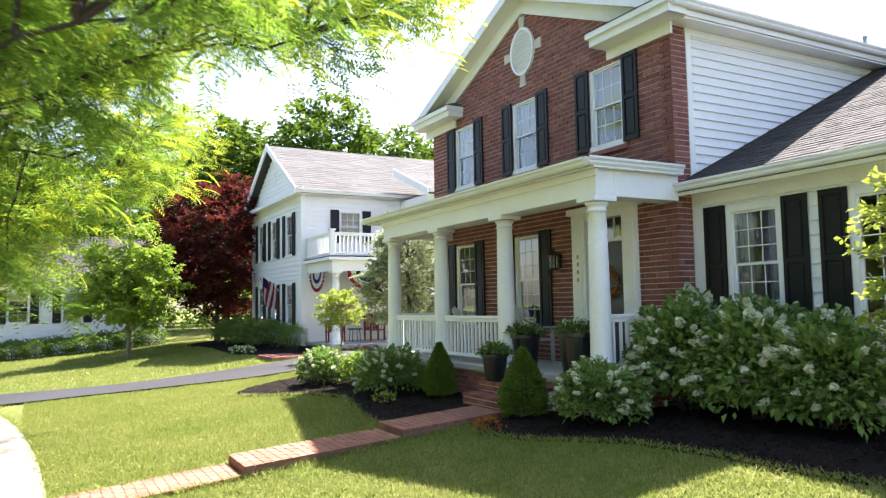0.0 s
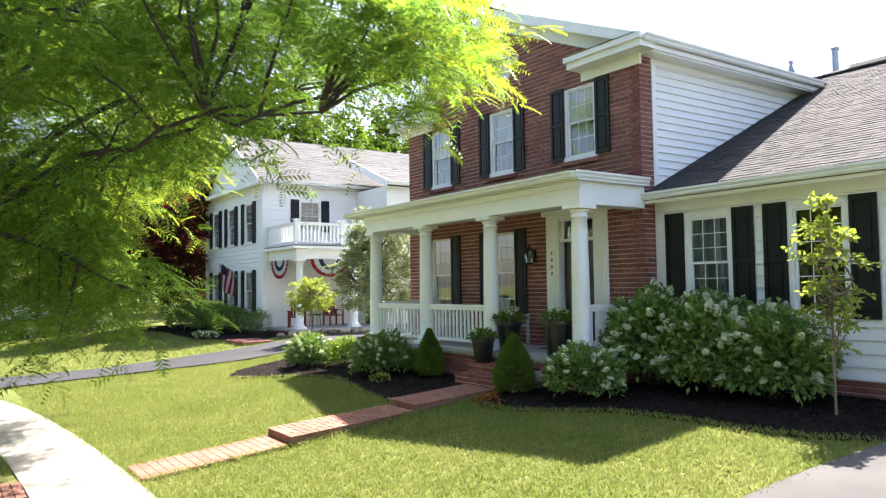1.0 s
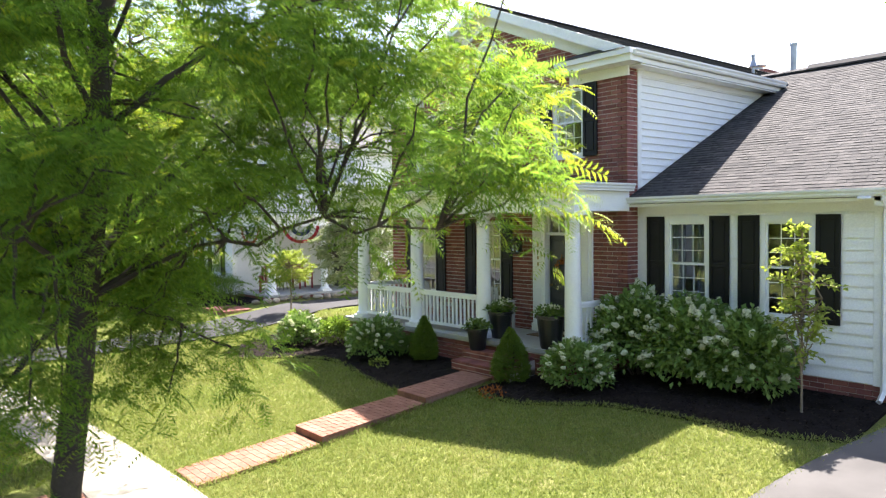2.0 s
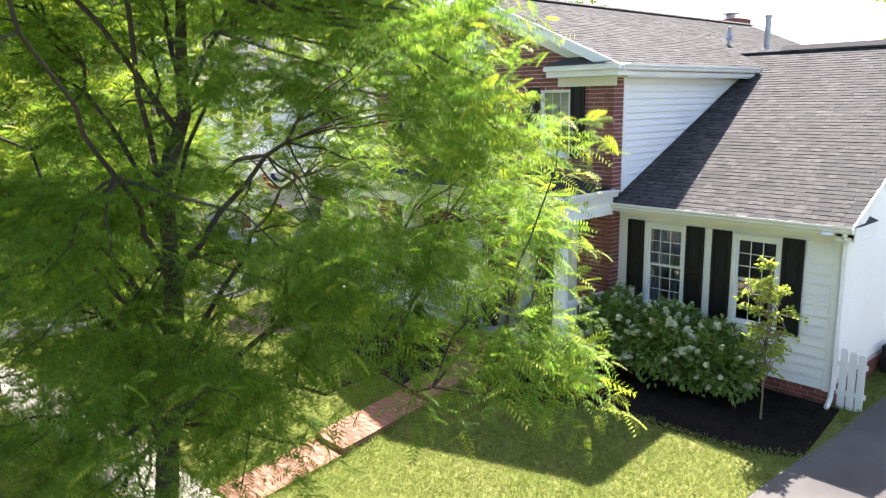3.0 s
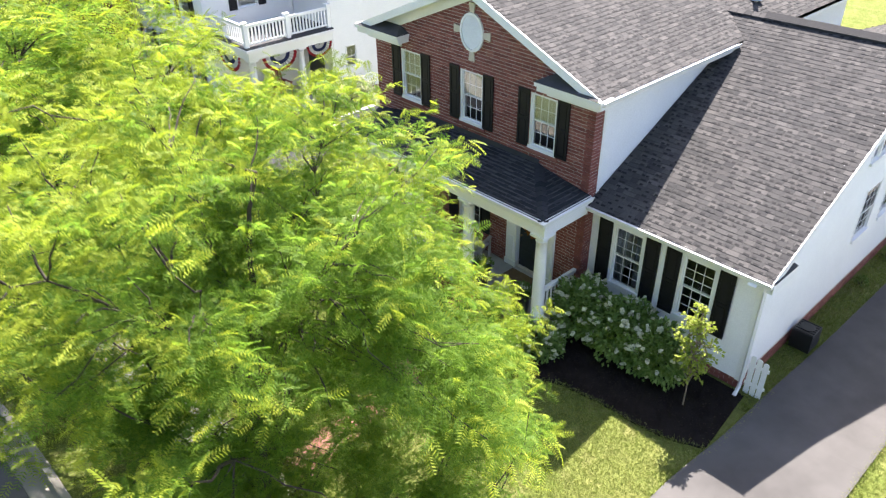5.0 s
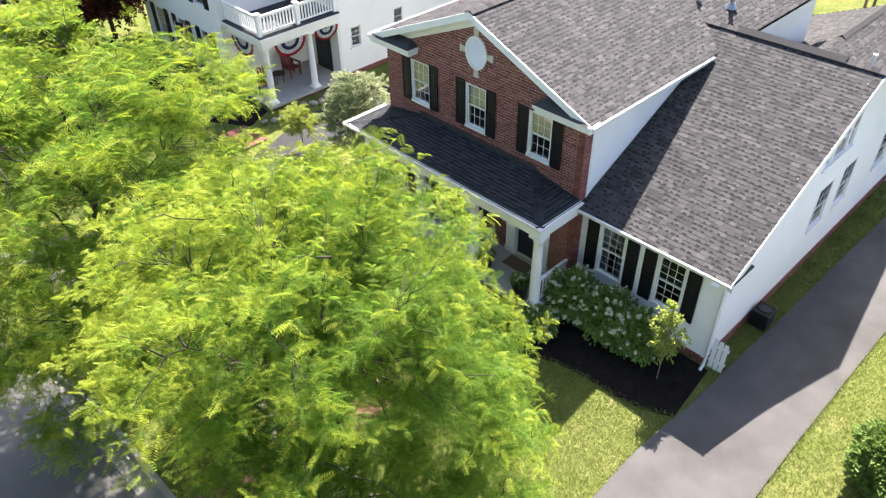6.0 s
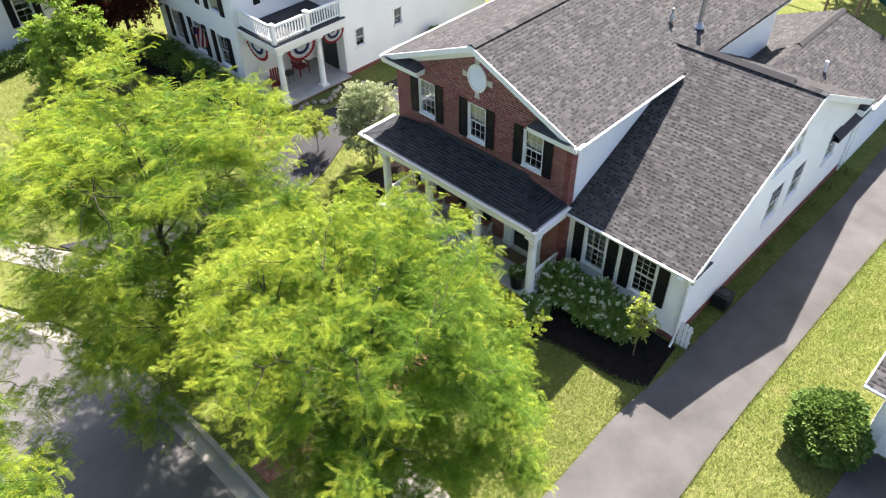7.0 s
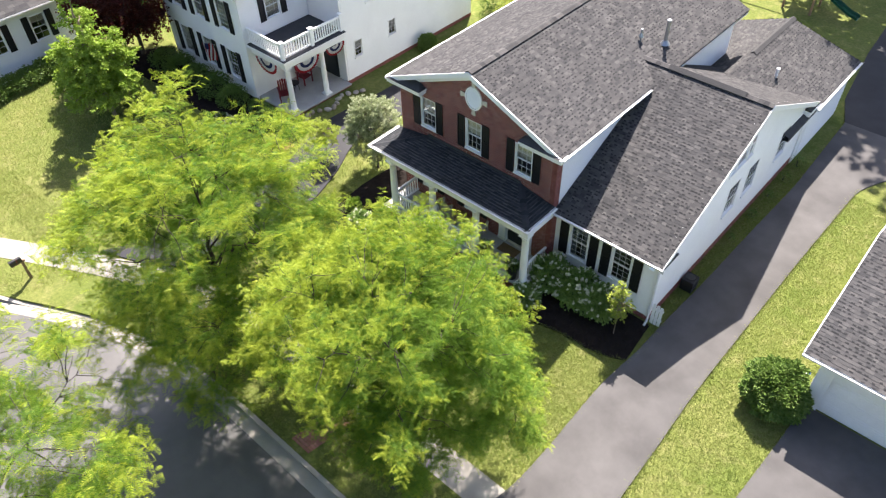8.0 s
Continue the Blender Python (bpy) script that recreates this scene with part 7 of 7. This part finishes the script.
# ---- shrubs in the beds ----
LEAF_M = leaf_shape(0.085, 0.05)
LEAF_L = leaf_shape(0.12, 0.075)
LEAF_S = leaf_shape(0.045, 0.028)
NEEDLE = np.concatenate([leaf_shape(0.06, 0.016), leaf_shape(0.05, 0.014) @ np.array([[0.6, 0.8, 0], [-0.8, 0.6, 0], [0, 0, 1]])])
for k, (x, y, w, d, h, fl) in enumerate(((0.62, -0.55, 0.78, 0.66, 1.42, 64), (1.65, -0.50, 0.86, 0.72, 1.34, 64), (2.55, -0.45, 0.78, 0.64, 1.16, 50))):
    bush("hydrangea", (x, y, level(y) + 0.03), w, h, "large hydrangea bush with cream flower heads under the wing windows", 40 + k, M_HYDRANGEA, LEAF_L * 0.88, 5400, flowers=(int(fl * 1.25), 0.102), group="hydrangeas under the windows", depth=d, stems=14, shell=0.35)
bush("hydrangea", (0.25, -1.75, level(-1.75) + 0.03), 0.58, 0.72, "low hydrangea with pale green flower heads beside the porch", 45, M_HYDRANGEA, LEAF_M, 3000, flowers=(60, 0.075), shell=0.4)
bush("hydrangea", (-4.65, -2.45, level(-2.45) + 0.03), 0.62, 0.78, "rounded hydrangea with white flower heads in the mulch", 46, M_HYDRANGEA, LEAF_M, 3000, flowers=(56, 0.075), shell=0.4)
bush("hydrangea", (-7.5, -2.75, level(-2.75) + 0.03), 0.52, 0.66, "hydrangea full of white flower heads in the mulch", 47, M_HYDRANGEA, LEAF_M, 2200, flowers=(44, 0.075), shell=0.4)
bush("green_shrub", (-6.7, -2.2, level(-2.2) + 0.03), 0.38, 0.55, "small fresh green shrub in the mulch", 48, M_GARDEN_LEAF, LEAF_M, 900, shell=0.3)
bush("green_shrub", (-8.4, -2.3, level(-2.3) + 0.03), 0.34, 0.62, "small fresh green shrub in the mulch", 58, M_GARDEN_LEAF, LEAF_M, 800, shell=0.3)
bush("box_shrub", (-4.05, -1.95, level(-1.95) + 0.03), 0.30, 0.42, "low dark box shrub beside the porch", 49, M_SHRUB, LEAF_S, 1500, shell=0.4)
bush("box_shrub", (-5.5, -2.1, level(-2.1) + 0.03), 0.30, 0.40, "low dark box shrub beside the porch", 59, M_SHRUB, LEAF_S, 1400, shell=0.4)
bush("dwarf_conifer", (-0.93, -2.12, level(-2.1) + 0.02), 0.34, 0.88, "cone-shaped dwarf conifer beside the walk", 50, M_CONIFER, NEEDLE, 5200, cone=True, group="dwarf conifers", shell=0.5)
bush("dwarf_conifer", (-3.5, -2.05, level(-2.0) + 0.02), 0.27, 0.84, "cone-shaped dwarf conifer beside the porch", 51, M_CONIFER, NEEDLE, 5200, cone=True, group="dwarf conifers", shell=0.5)
bush("ground_cover", (-0.5, -3.0, level(-3.0) + 0.02), 0.22, 0.16, "small russet ground-cover plant beside the walk", 52, M_WREATH, LEAF_S, 130, stems=4)
bush("ground_cover", (-3.9, -2.9, level(-2.9) + 0.02), 0.20, 0.14, "small green ground-cover plant in the mulch", 53, M_LIME, LEAF_S, 160, stems=4)
bush("round_shrub", (8.98, 0.05, 0.07), 1.0, 1.45, "large clipped round evergreen shrub beside the garage", 54, M_SHRUB, LEAF_L, 9000, shell=0.72, stems=16)
for k, (x, y) in enumerate(((-17.2, -0.55), (-16.5, -0.5))):
    bush("round_shrub", (x, y, level(y) + 0.03), 0.42, 0.85, "clipped dark globe shrub beside the white porch", 60 + k, M_SHRUB, LEAF_S, 1600, shell=0.5)
for k, (x, w, h) in enumerate(((-18.9, 0.8, 0.95), (-20.3, 0.95, 1.05), (-21.9, 0.9, 0.95), (-23.4, 0.9, 1.0), (-24.8, 0.9, 0.9))):
    bush("foundation_shrub", (x, -0.75, level(-0.75) + 0.03), w, h, "dark green foundation shrub under the white house windows", 64 + k, M_SHRUB, LEAF_M, 2200, shell=0.45, group="foundation shrubs")
bush("flower_border", (-18.2, -1.9, level(-1.9) + 0.02), 0.75, 0.22, "low border of pale flowers at the lawn edge", 70, M_SHRUB, LEAF_S, 800, flowers=(60, 0.05), depth=0.4)
for k, (x, y, w, h) in enumerate(((-33.5, 0.6, 2.2, 3.4), (-35.0, 3.6, 2.4, 3.8), (-34.0, 7.2, 2.3, 3.2), (-36.5, 10.5, 2.5, 4.0))):
    bush("thicket_shrub", (x, y, 0.05), w, h, "tall dark green thicket shrub behind the purple maple", 100 + k, M_WOOD_LEAF, LEAF_L * 2.2, 1800, shell=0.5, stems=12)
for k in range(9):
    y = -3.4 - 0.95 * k
    bush("hedge_shrub", (-29.9 + 0.1 * (k % 2), y, level(y) - 0.03), 0.75, 0.85, "clipped dark green hedge shrub under the far windows", 72 + k, M_SHRUB, LEAF_M * 1.3, 1300, shell=0.5, group="hedge")
for k, (x, y, s) in enumerate(((4.5, 6.2, 0.16), (4.55, 8.0, 0.2), (4.5, 9.6, 0.2), (4.6, 11.0, 0.3), (4.6, 12.4, 0.32))):
    bush("low_shrub", (x, y, 0.07), s, s * 1.6, "small dark plant along the side wall", 85 + k, M_SHRUB, LEAF_S, 240, stems=4)
for k, (x, y, w, h) in enumerate(((-12.6, 14.5, 1.3, 1.9), (-14.6, 15.5, 1.2, 1.6), (-11.0, 16.5, 1.5, 2.3), (-8.8, 15.6, 1.2, 1.5), (-15.0, 9.5, 0.5, 0.8))):
    bush("garden_shrub", (x, y, 0.07), w, h, "leafy green garden shrub between the houses", 90 + k, M_LIME if k == 0 else M_SHRUB, LEAF_M * 1.4, 2200, shell=0.45)


# ---- things on the porch and in the garden ----
def planter(at, r, h, label, seed, bloom):
    """A tapered dark pot with a rim, soil, leaves and pale flowers."""
    top = thing("planter", label, "planter", "porch planters", at=at)
    part("pot", lathe([(r * 0.68, 0), (r * 0.72, 0.02), (r * 0.95, h * 0.9), (r * 1.05, h * 0.91), (r * 1.05, h), (r * 0.92, h), (r * 0.9, h * 0.9)], 24), M_POT, top, "dark glazed pot")
    part("soil", lathe([(r * 0.88, h * 0.86), (r * 0.88, h * 0.9), (r * 0.4, h * 0.93)], 16), M_SOIL, top)
    rng = np.random.default_rng(seed)
    n = 420
    d = rng.normal(size=(n, 3))
    d /= np.linalg.norm(d, axis=1)[:, None]
    d[:, 2] = np.abs(d[:, 2])
    P = d * np.array([r * 1.25, r * 1.25, bloom]) * rng.random((n, 1)) ** 0.4 + np.array([0, 0, h])
    v, f = scatter(leaf_shape(0.07, 0.035), P, d + rng.normal(size=d.shape) * 0.5, rng.uniform(0.7, 1.4, n), rng.normal(0, 0.5, n), rng)
    cloud("leaves", v, f, M_SHRUB, top)
    for k in range(10):
        a = rng.uniform(0, 2 * math.pi)
        q = np.array([math.cos(a) * r * 1.0 * rng.random(), math.sin(a) * r * rng.random(), h + bloom * rng.uniform(0.7, 1.1)])
        w = rng.normal(size=(14, 3))
        w /= np.linalg.norm(w, axis=1)[:, None]
        v, f = scatter(leaf_shape(0.035, 0.03), q + w * 0.02, w, np.ones(14), rng.uniform(0, 3, 14), rng)
        cloud("flower", v, f, M_PETAL, top)


planter((-2.18, -1.78, 0.27), 0.21, 0.42, "dark tapered planter with pale flowers on the step", 1, 0.16)
planter((-2.12, -1.22, DECK), 0.24, 0.52, "tall dark planter with white flowers beside the column", 2, 0.22)
planter((-0.62, -1.42, DECK), 0.26, 0.60, "tall dark planter with pink and white flowers at the steps", 3, 0.16)
porch_chair((-3.05, -0.45, DECK), 180 + 15, M_CUSHION, "pale grey slatted armchair on the brick porch", "porch chairs")
porch_chair((-4.9, -0.5, DECK), 165, M_CUSHION, "pale grey slatted armchair on the brick porch", "porch chairs")
small_table((-4.0, -0.45, DECK), M_TIMBER, "small round brown table between the porch chairs")
tagged(part("doormat", boxes((-2.0, -1.15, -0.62, -0.14, DECK + 0.002, DECK + 0.02), bevel=0.006), M_MAT), "brown coir doormat before the front door", "doormat")


def picket_gate():
    top = thing("picket_gate", "short white picket gate at the corner of the wing", "gate", at=(4.27, 0.34, 0.05), turn=4)
    for k in range(3):
        x = 0.03 + 0.135 * k
        h = 1.03 - 0.03 * k
        part("picket", prism([(x, 0), (x + 0.112, 0), (x + 0.112, h - 0.04), (x + 0.09, h), (x + 0.022, h), (x, h - 0.04)], "y", -0.012, 0.012), M_TRIM, top)
    for z in (0.22, 0.72):
        part("rail", boxes((0.0, 0.44, 0.013, 0.045, z, z + 0.08), bevel=0.004), M_TRIM, top)


picket_gate()


def utility_box():
    top = thing("air_conditioner", "dark metal air-conditioning unit beside the side wall", "air conditioner", at=(4.52, 2.75, 0.07))
    part("casing", boxes((-0.24, 0.24, -0.26, 0.26, 0.02, 0.52), bevel=0.015), M_BLACK, top)
    for k in range(6):
        part("grille_bar", boxes((-0.22, 0.22, -0.24 + 0.09 * k, -0.215 + 0.09 * k, 0.521, 0.535)), M_BLACK, top)
    part("fan_guard", lathe([(0.17, 0.536), (0.17, 0.55), (0.13, 0.555)], 18), M_BLACK, top)
    for k in range(7):
        part("louvre", boxes((0.2405, 0.25, -0.22, 0.22, 0.08 + 0.06 * k, 0.10 + 0.06 * k)), M_BLACK, top)


utility_box()


def mailbox():
    top = thing("mailbox", "dark mailbox on a leaning timber post in the grass strip", "mailbox", at=(-16.1, -13.2, level(-13.2) - 0.02))
    part("post", boxes((-0.05, 0.05, -0.05, 0.05, -0.1, 1.02), bevel=0.006), M_TIMBER, top)
    part("arm", boxes((-0.04, 0.04, -0.42, 0.12, 0.92, 1.0), bevel=0.006), M_TIMBER, top)
    pts = [(-0.09, 1.0), (0.09, 1.0), (0.09, 1.12)] + [(0.09 * math.cos(a), 1.12 + 0.09 * math.sin(a)) for a in np.linspace(0.2, math.pi - 0.2, 8)] + [(-0.09, 1.12)]
    part("box", prism(pts, "y", -0.45, 0.02), M_BLACK, top)
    part("flag", boxes((0.092, 0.10, -0.2, -0.16, 1.06, 1.24)), M_RED, top)


mailbox()


def swing_set():
    top = thing("play_frame", "timber play frame with a dark green slide on the back lawn", "play frame", at=(-1.4, 27.0, 0.08))
    for x, y in ((-0.8, -0.7), (0.8, -0.7), (-0.8, 0.7), (0.8, 0.7)):
        part("post", boxes((x - 0.06, x + 0.06, y - 0.06, y + 0.06, 0, 2.5), bevel=0.01), M_TIMBER, top)
    part("platform", boxes((-0.9, 0.9, -0.8, 0.8, 1.25, 1.33)), M_TIMBER, top)
    for z in (1.6, 2.0, 2.4):
        part("rail", boxes((-0.86, 0.86, -0.78, -0.74, z, z + 0.1)), M_TIMBER, top)
        part("rail", boxes((-0.86, 0.86, 0.74, 0.78, z, z + 0.1)), M_TIMBER, top)
    bm = bmesh.new()
    rows = []
    for k in range(12):
        t = k / 11
        x, z = 0.9 + 2.3 * t, 1.3 - 1.15 * (t ** 0.85) + (0.06 if t > 0.9 else 0)
        rows.append([bm.verts.new((x, -0.26 + dy, z + dz)) for dy, dz in ((-0.02, 0.18), (0.02, 0.02), (0.26, 0.0), (0.50, 0.02), (0.54, 0.18))])
    for a, b in zip(rows, rows[1:]):
        for k in range(4):
            bm.faces.new((a[k], a[k + 1], b[k + 1], b[k]))
    bmesh.ops.solidify(bm, geom=bm.faces[:], thickness=0.03)
    part("slide", bm, M_SLIDE, top, "dark green plastic slide")
    v, f = tube([(-0.8, 0, 2.4), (-4.0, 0, 2.4)], 0.06, 6)
    cloud("beam", v, f, M_TIMBER, top)
    for s in (-1, 1):
        v, f = tube([(-3.9, 0, 2.4), (-4.2, s * 1.0, 0)], 0.05, 6)
        cloud("leg", v, f, M_TIMBER, top)


swing_set()


# ---- grass and mulch ----
def in_outline(x, y, outline):
    inside = np.zeros(len(x), dtype=bool)
    p = np.array(outline)
    q = np.roll(p, -1, axis=0)
    for (x0, y0), (x1, y1) in zip(p, q):
        cross = ((y0 > y) != (y1 > y)) & (x < (x1 - x0) * (y - y0) / (y1 - y0 + 1e-12) + x0)
        inside ^= cross
    return inside


BED_LINES = [even(f, 60) + even(b, 60)[::-1] for f, b in BEDS.values()]
HARD = BED_LINES + [even(DRIVE_L, 70) + even(DRIVE_R, 70)[::-1], [(-13.6, 14), (-13.9, 4), (-14.2, 1.0), (-13.4, -1.0), (-12.9, -3.2), (-13.1, -6.4), (-14.2, -8.9), (-15.2, -10.6), (-11.9, -9.3), (-11.7, -8.9), (-11.3, -6.4), (-10.2, -3.2), (-10.9, -0.8), (-11.9, 1.0), (-11.6, 4), (-11.4, 14)],
                    [(-0.74, -7.86), (-0.88, -5.98), (-1.16, -3.88), (-1.4, -1.6), (-2.4, -1.6), (-1.92, -3.88), (-1.64, -5.98), (-1.50, -7.86)],
                    [(9.85, 0.6), (9.5, -8), (20, -8), (20, 0.6)], [(9.7, 0.4), (20, 0.4), (20, 9), (9.7, 9)], [(L, -1.65), (0.05, -1.65), (0.05, 0.0), (4.22, 0.3), (4.22, 17.5), (L, 17.5)],
                    [(-25.3, 0.2), (-15.4, 0.2), (-15.4, 14), (-25.3, 14)], inner + outer[::-1]]


def lawn(name, x0, x1, y0, y1, per_m2, height, seed, label, lift=-0.03):
    rng = np.random.default_rng(seed)
    n = int((x1 - x0) * (y1 - y0) * per_m2)
    x, y = rng.uniform(x0, x1, n), rng.uniform(y0, y1, n)
    keep = np.ones(n, dtype=bool)
    for h in HARD:
        keep &= ~in_outline(x, y, h)
    kerb = np.interp(x, [-60, -24, -18, -15, -12, -9, -6, 40], [-29, -18.6, -15.4, -13.9, -12.4, -11.5, -11.25, -11.2])
    keep &= y > kerb + 0.03
    keep &= ~((x > -2.3) & (x < -0.95) & (y < -8.9))
    keep &= ~((x < -9.2) & (x > -15.7) & (y < -9.0) & in_outline(x, y, [(-14.0, -10.3), (-15.6, -14.3), (-9.3, -11.7), (-11.1, -9.0)]))
    x, y = x[keep], y[keep]
    n = len(x)
    z = np.interp(y, [-40, -16, -14, -9, -6, -1.5, 0, 20, 60], [-0.95, -0.95, -0.85, -0.62, -0.42, -0.04, 0.08, 0.09, 0.1]) + lift
    blades = 3
    base = np.repeat(np.stack([x, y, z], -1), blades, axis=0) + rng.normal(size=(n * blades, 3)) * np.array([0.012, 0.012, 0])
    a = rng.uniform(0, 2 * math.pi, n * blades)
    h = height * rng.uniform(0.5, 1.3, n * blades)
    lean = rng.normal(size=(n * blades, 2)) * 0.45
    w = np.stack([np.cos(a), np.sin(a), np.zeros_like(a)], -1) * (0.0035 + height * 0.05)
    tip = base + np.stack([lean[:, 0] * h, lean[:, 1] * h, h], -1)
    v = np.stack([base - w, base + w, tip], 1).reshape(-1, 3)
    ob = cloud(name, v, np.arange(len(v)).reshape(-1, 3), M_GRASS)
    return tagged(ob, label, "grass", kind="stuff")


lawn("grass", -11.8, 4.75, -8.3, -1.5, 900, 0.045, 1, "short mown lawn grass with paler dry blades")
lawn("grass", 6.95, 9.95, -8.2, 12.0, 420, 0.06, 2, "bright yellow-green grass beside the driveway")
lawn("grass", 4.1, 5.2, -0.2, 13.0, 500, 0.07, 3, "shaded grass strip along the side wall")
lawn("grass", -30, -11.5, -12.0, -1.0, 170, 0.07, 4, "mown lawn grass of the neighbouring garden")
lawn("grass", -12, 4.6, -11.2, -8.85, 420, 0.055, 5, "grass of the narrow strip beside the street", 0.0)
lawn("grass", -11.5, -7.4, -4.0, 10.0, 200, 0.07, 6, "dry yellow-green grass between the houses")
lawn("grass", -24, -15, -14.5, -10.5, 150, 0.07, 7, "mown grass beside the footpath", 0.0)


def turf_edges():
    """Blades that lean over the edges of the drives, beds and walks."""
    rng = np.random.default_rng(12)
    lines = [(DRIVE_L[4:], 110), (DRIVE_R[1:], 130), (BEDS["wing"][0], 130), (BEDS["porch"][0][:9], 110), ([(9.85, -0.8), (9.75, -2.6), (9.6, -5), (9.5, -7.9)], 90),
             ([p for p in inner if -12 < p[0] < 4.2], 120), ([(-0.72, -7.86), (-0.86, -5.98), (-1.14, -3.88)], 130), ([(-1.52, -7.86), (-1.66, -5.98), (-1.94, -3.88)], 130)]
    base = []
    for line, per_m in lines:
        p = np.array(even(line, 200))
        length = np.linalg.norm(np.diff(p, axis=0), axis=1).sum()
        n = int(length * per_m * 2.2)
        k = rng.integers(0, 199, n)
        f = rng.random((n, 1))
        q = p[k] * (1 - f) + p[k + 1] * f
        q = q + rng.normal(size=(n, 2)) * rng.uniform(0.01, 0.075, (n, 1))
        base.append(np.stack([q[:, 0], q[:, 1], [level(y) for y in q[:, 1]]], -1))
    base = np.concatenate(base)
    n = len(base)
    a = rng.uniform(0, 2 * math.pi, n)
    h = 0.042 * rng.uniform(0.4, 1.5, n)
    lean = rng.normal(size=(n, 2)) * 0.8
    w = np.stack([np.cos(a), np.sin(a), np.zeros_like(a)], -1) * 0.008
    tip = base + np.stack([lean[:, 0] * h, lean[:, 1] * h, h], -1)
    v = np.stack([base - w, base + w, tip], 1).reshape(-1, 3)
    tagged(cloud("turf_edge", v, np.arange(len(v)).reshape(-1, 3), M_GRASS), "ragged grass edge along drives, beds and walk", "grass", kind="stuff")


turf_edges()


def mulch_chips():
    rng = np.random.default_rng(4)
    chunks = []
    for outline, n in zip(BED_LINES, (5200, 6000, 1500)):
        p = np.array(outline)
        x = rng.uniform(p[:, 0].min(), p[:, 0].max(), n * 2)
        y = rng.uniform(p[:, 1].min(), p[:, 1].max(), n * 2)
        keep = in_outline(x, y, outline)
        for a, b in zip(x[keep], y[keep]):
            d = rng.normal(size=3) * np.array([1, 1, 0.25])
            d /= np.linalg.norm(d)
            s = np.cross(d, np.array([0, 0, 1.0]) + rng.normal(size=3) * 0.4)
            s /= np.linalg.norm(s)
            ln, wd = rng.uniform(0.02, 0.06), rng.uniform(0.005, 0.012)
            o = np.array([a, b, level(b) + 0.020 + rng.uniform(-0.012, 0.012)])
            up = np.cross(d, s) * 0.006
            chunks.append((np.array([o - d * ln / 2, o + s * wd, o + d * ln / 2 + up, o - s * wd + up]), np.array([[0, 1, 2, 3]])))
    v, f = gather(chunks)
    tagged(cloud("mulch_chips", v, f, M_MULCH), "loose dark bark chips on the beds", "mulch", kind="stuff")


mulch_chips()


# ---- pieces of walks ----
brick_walk()
verge_bricks()
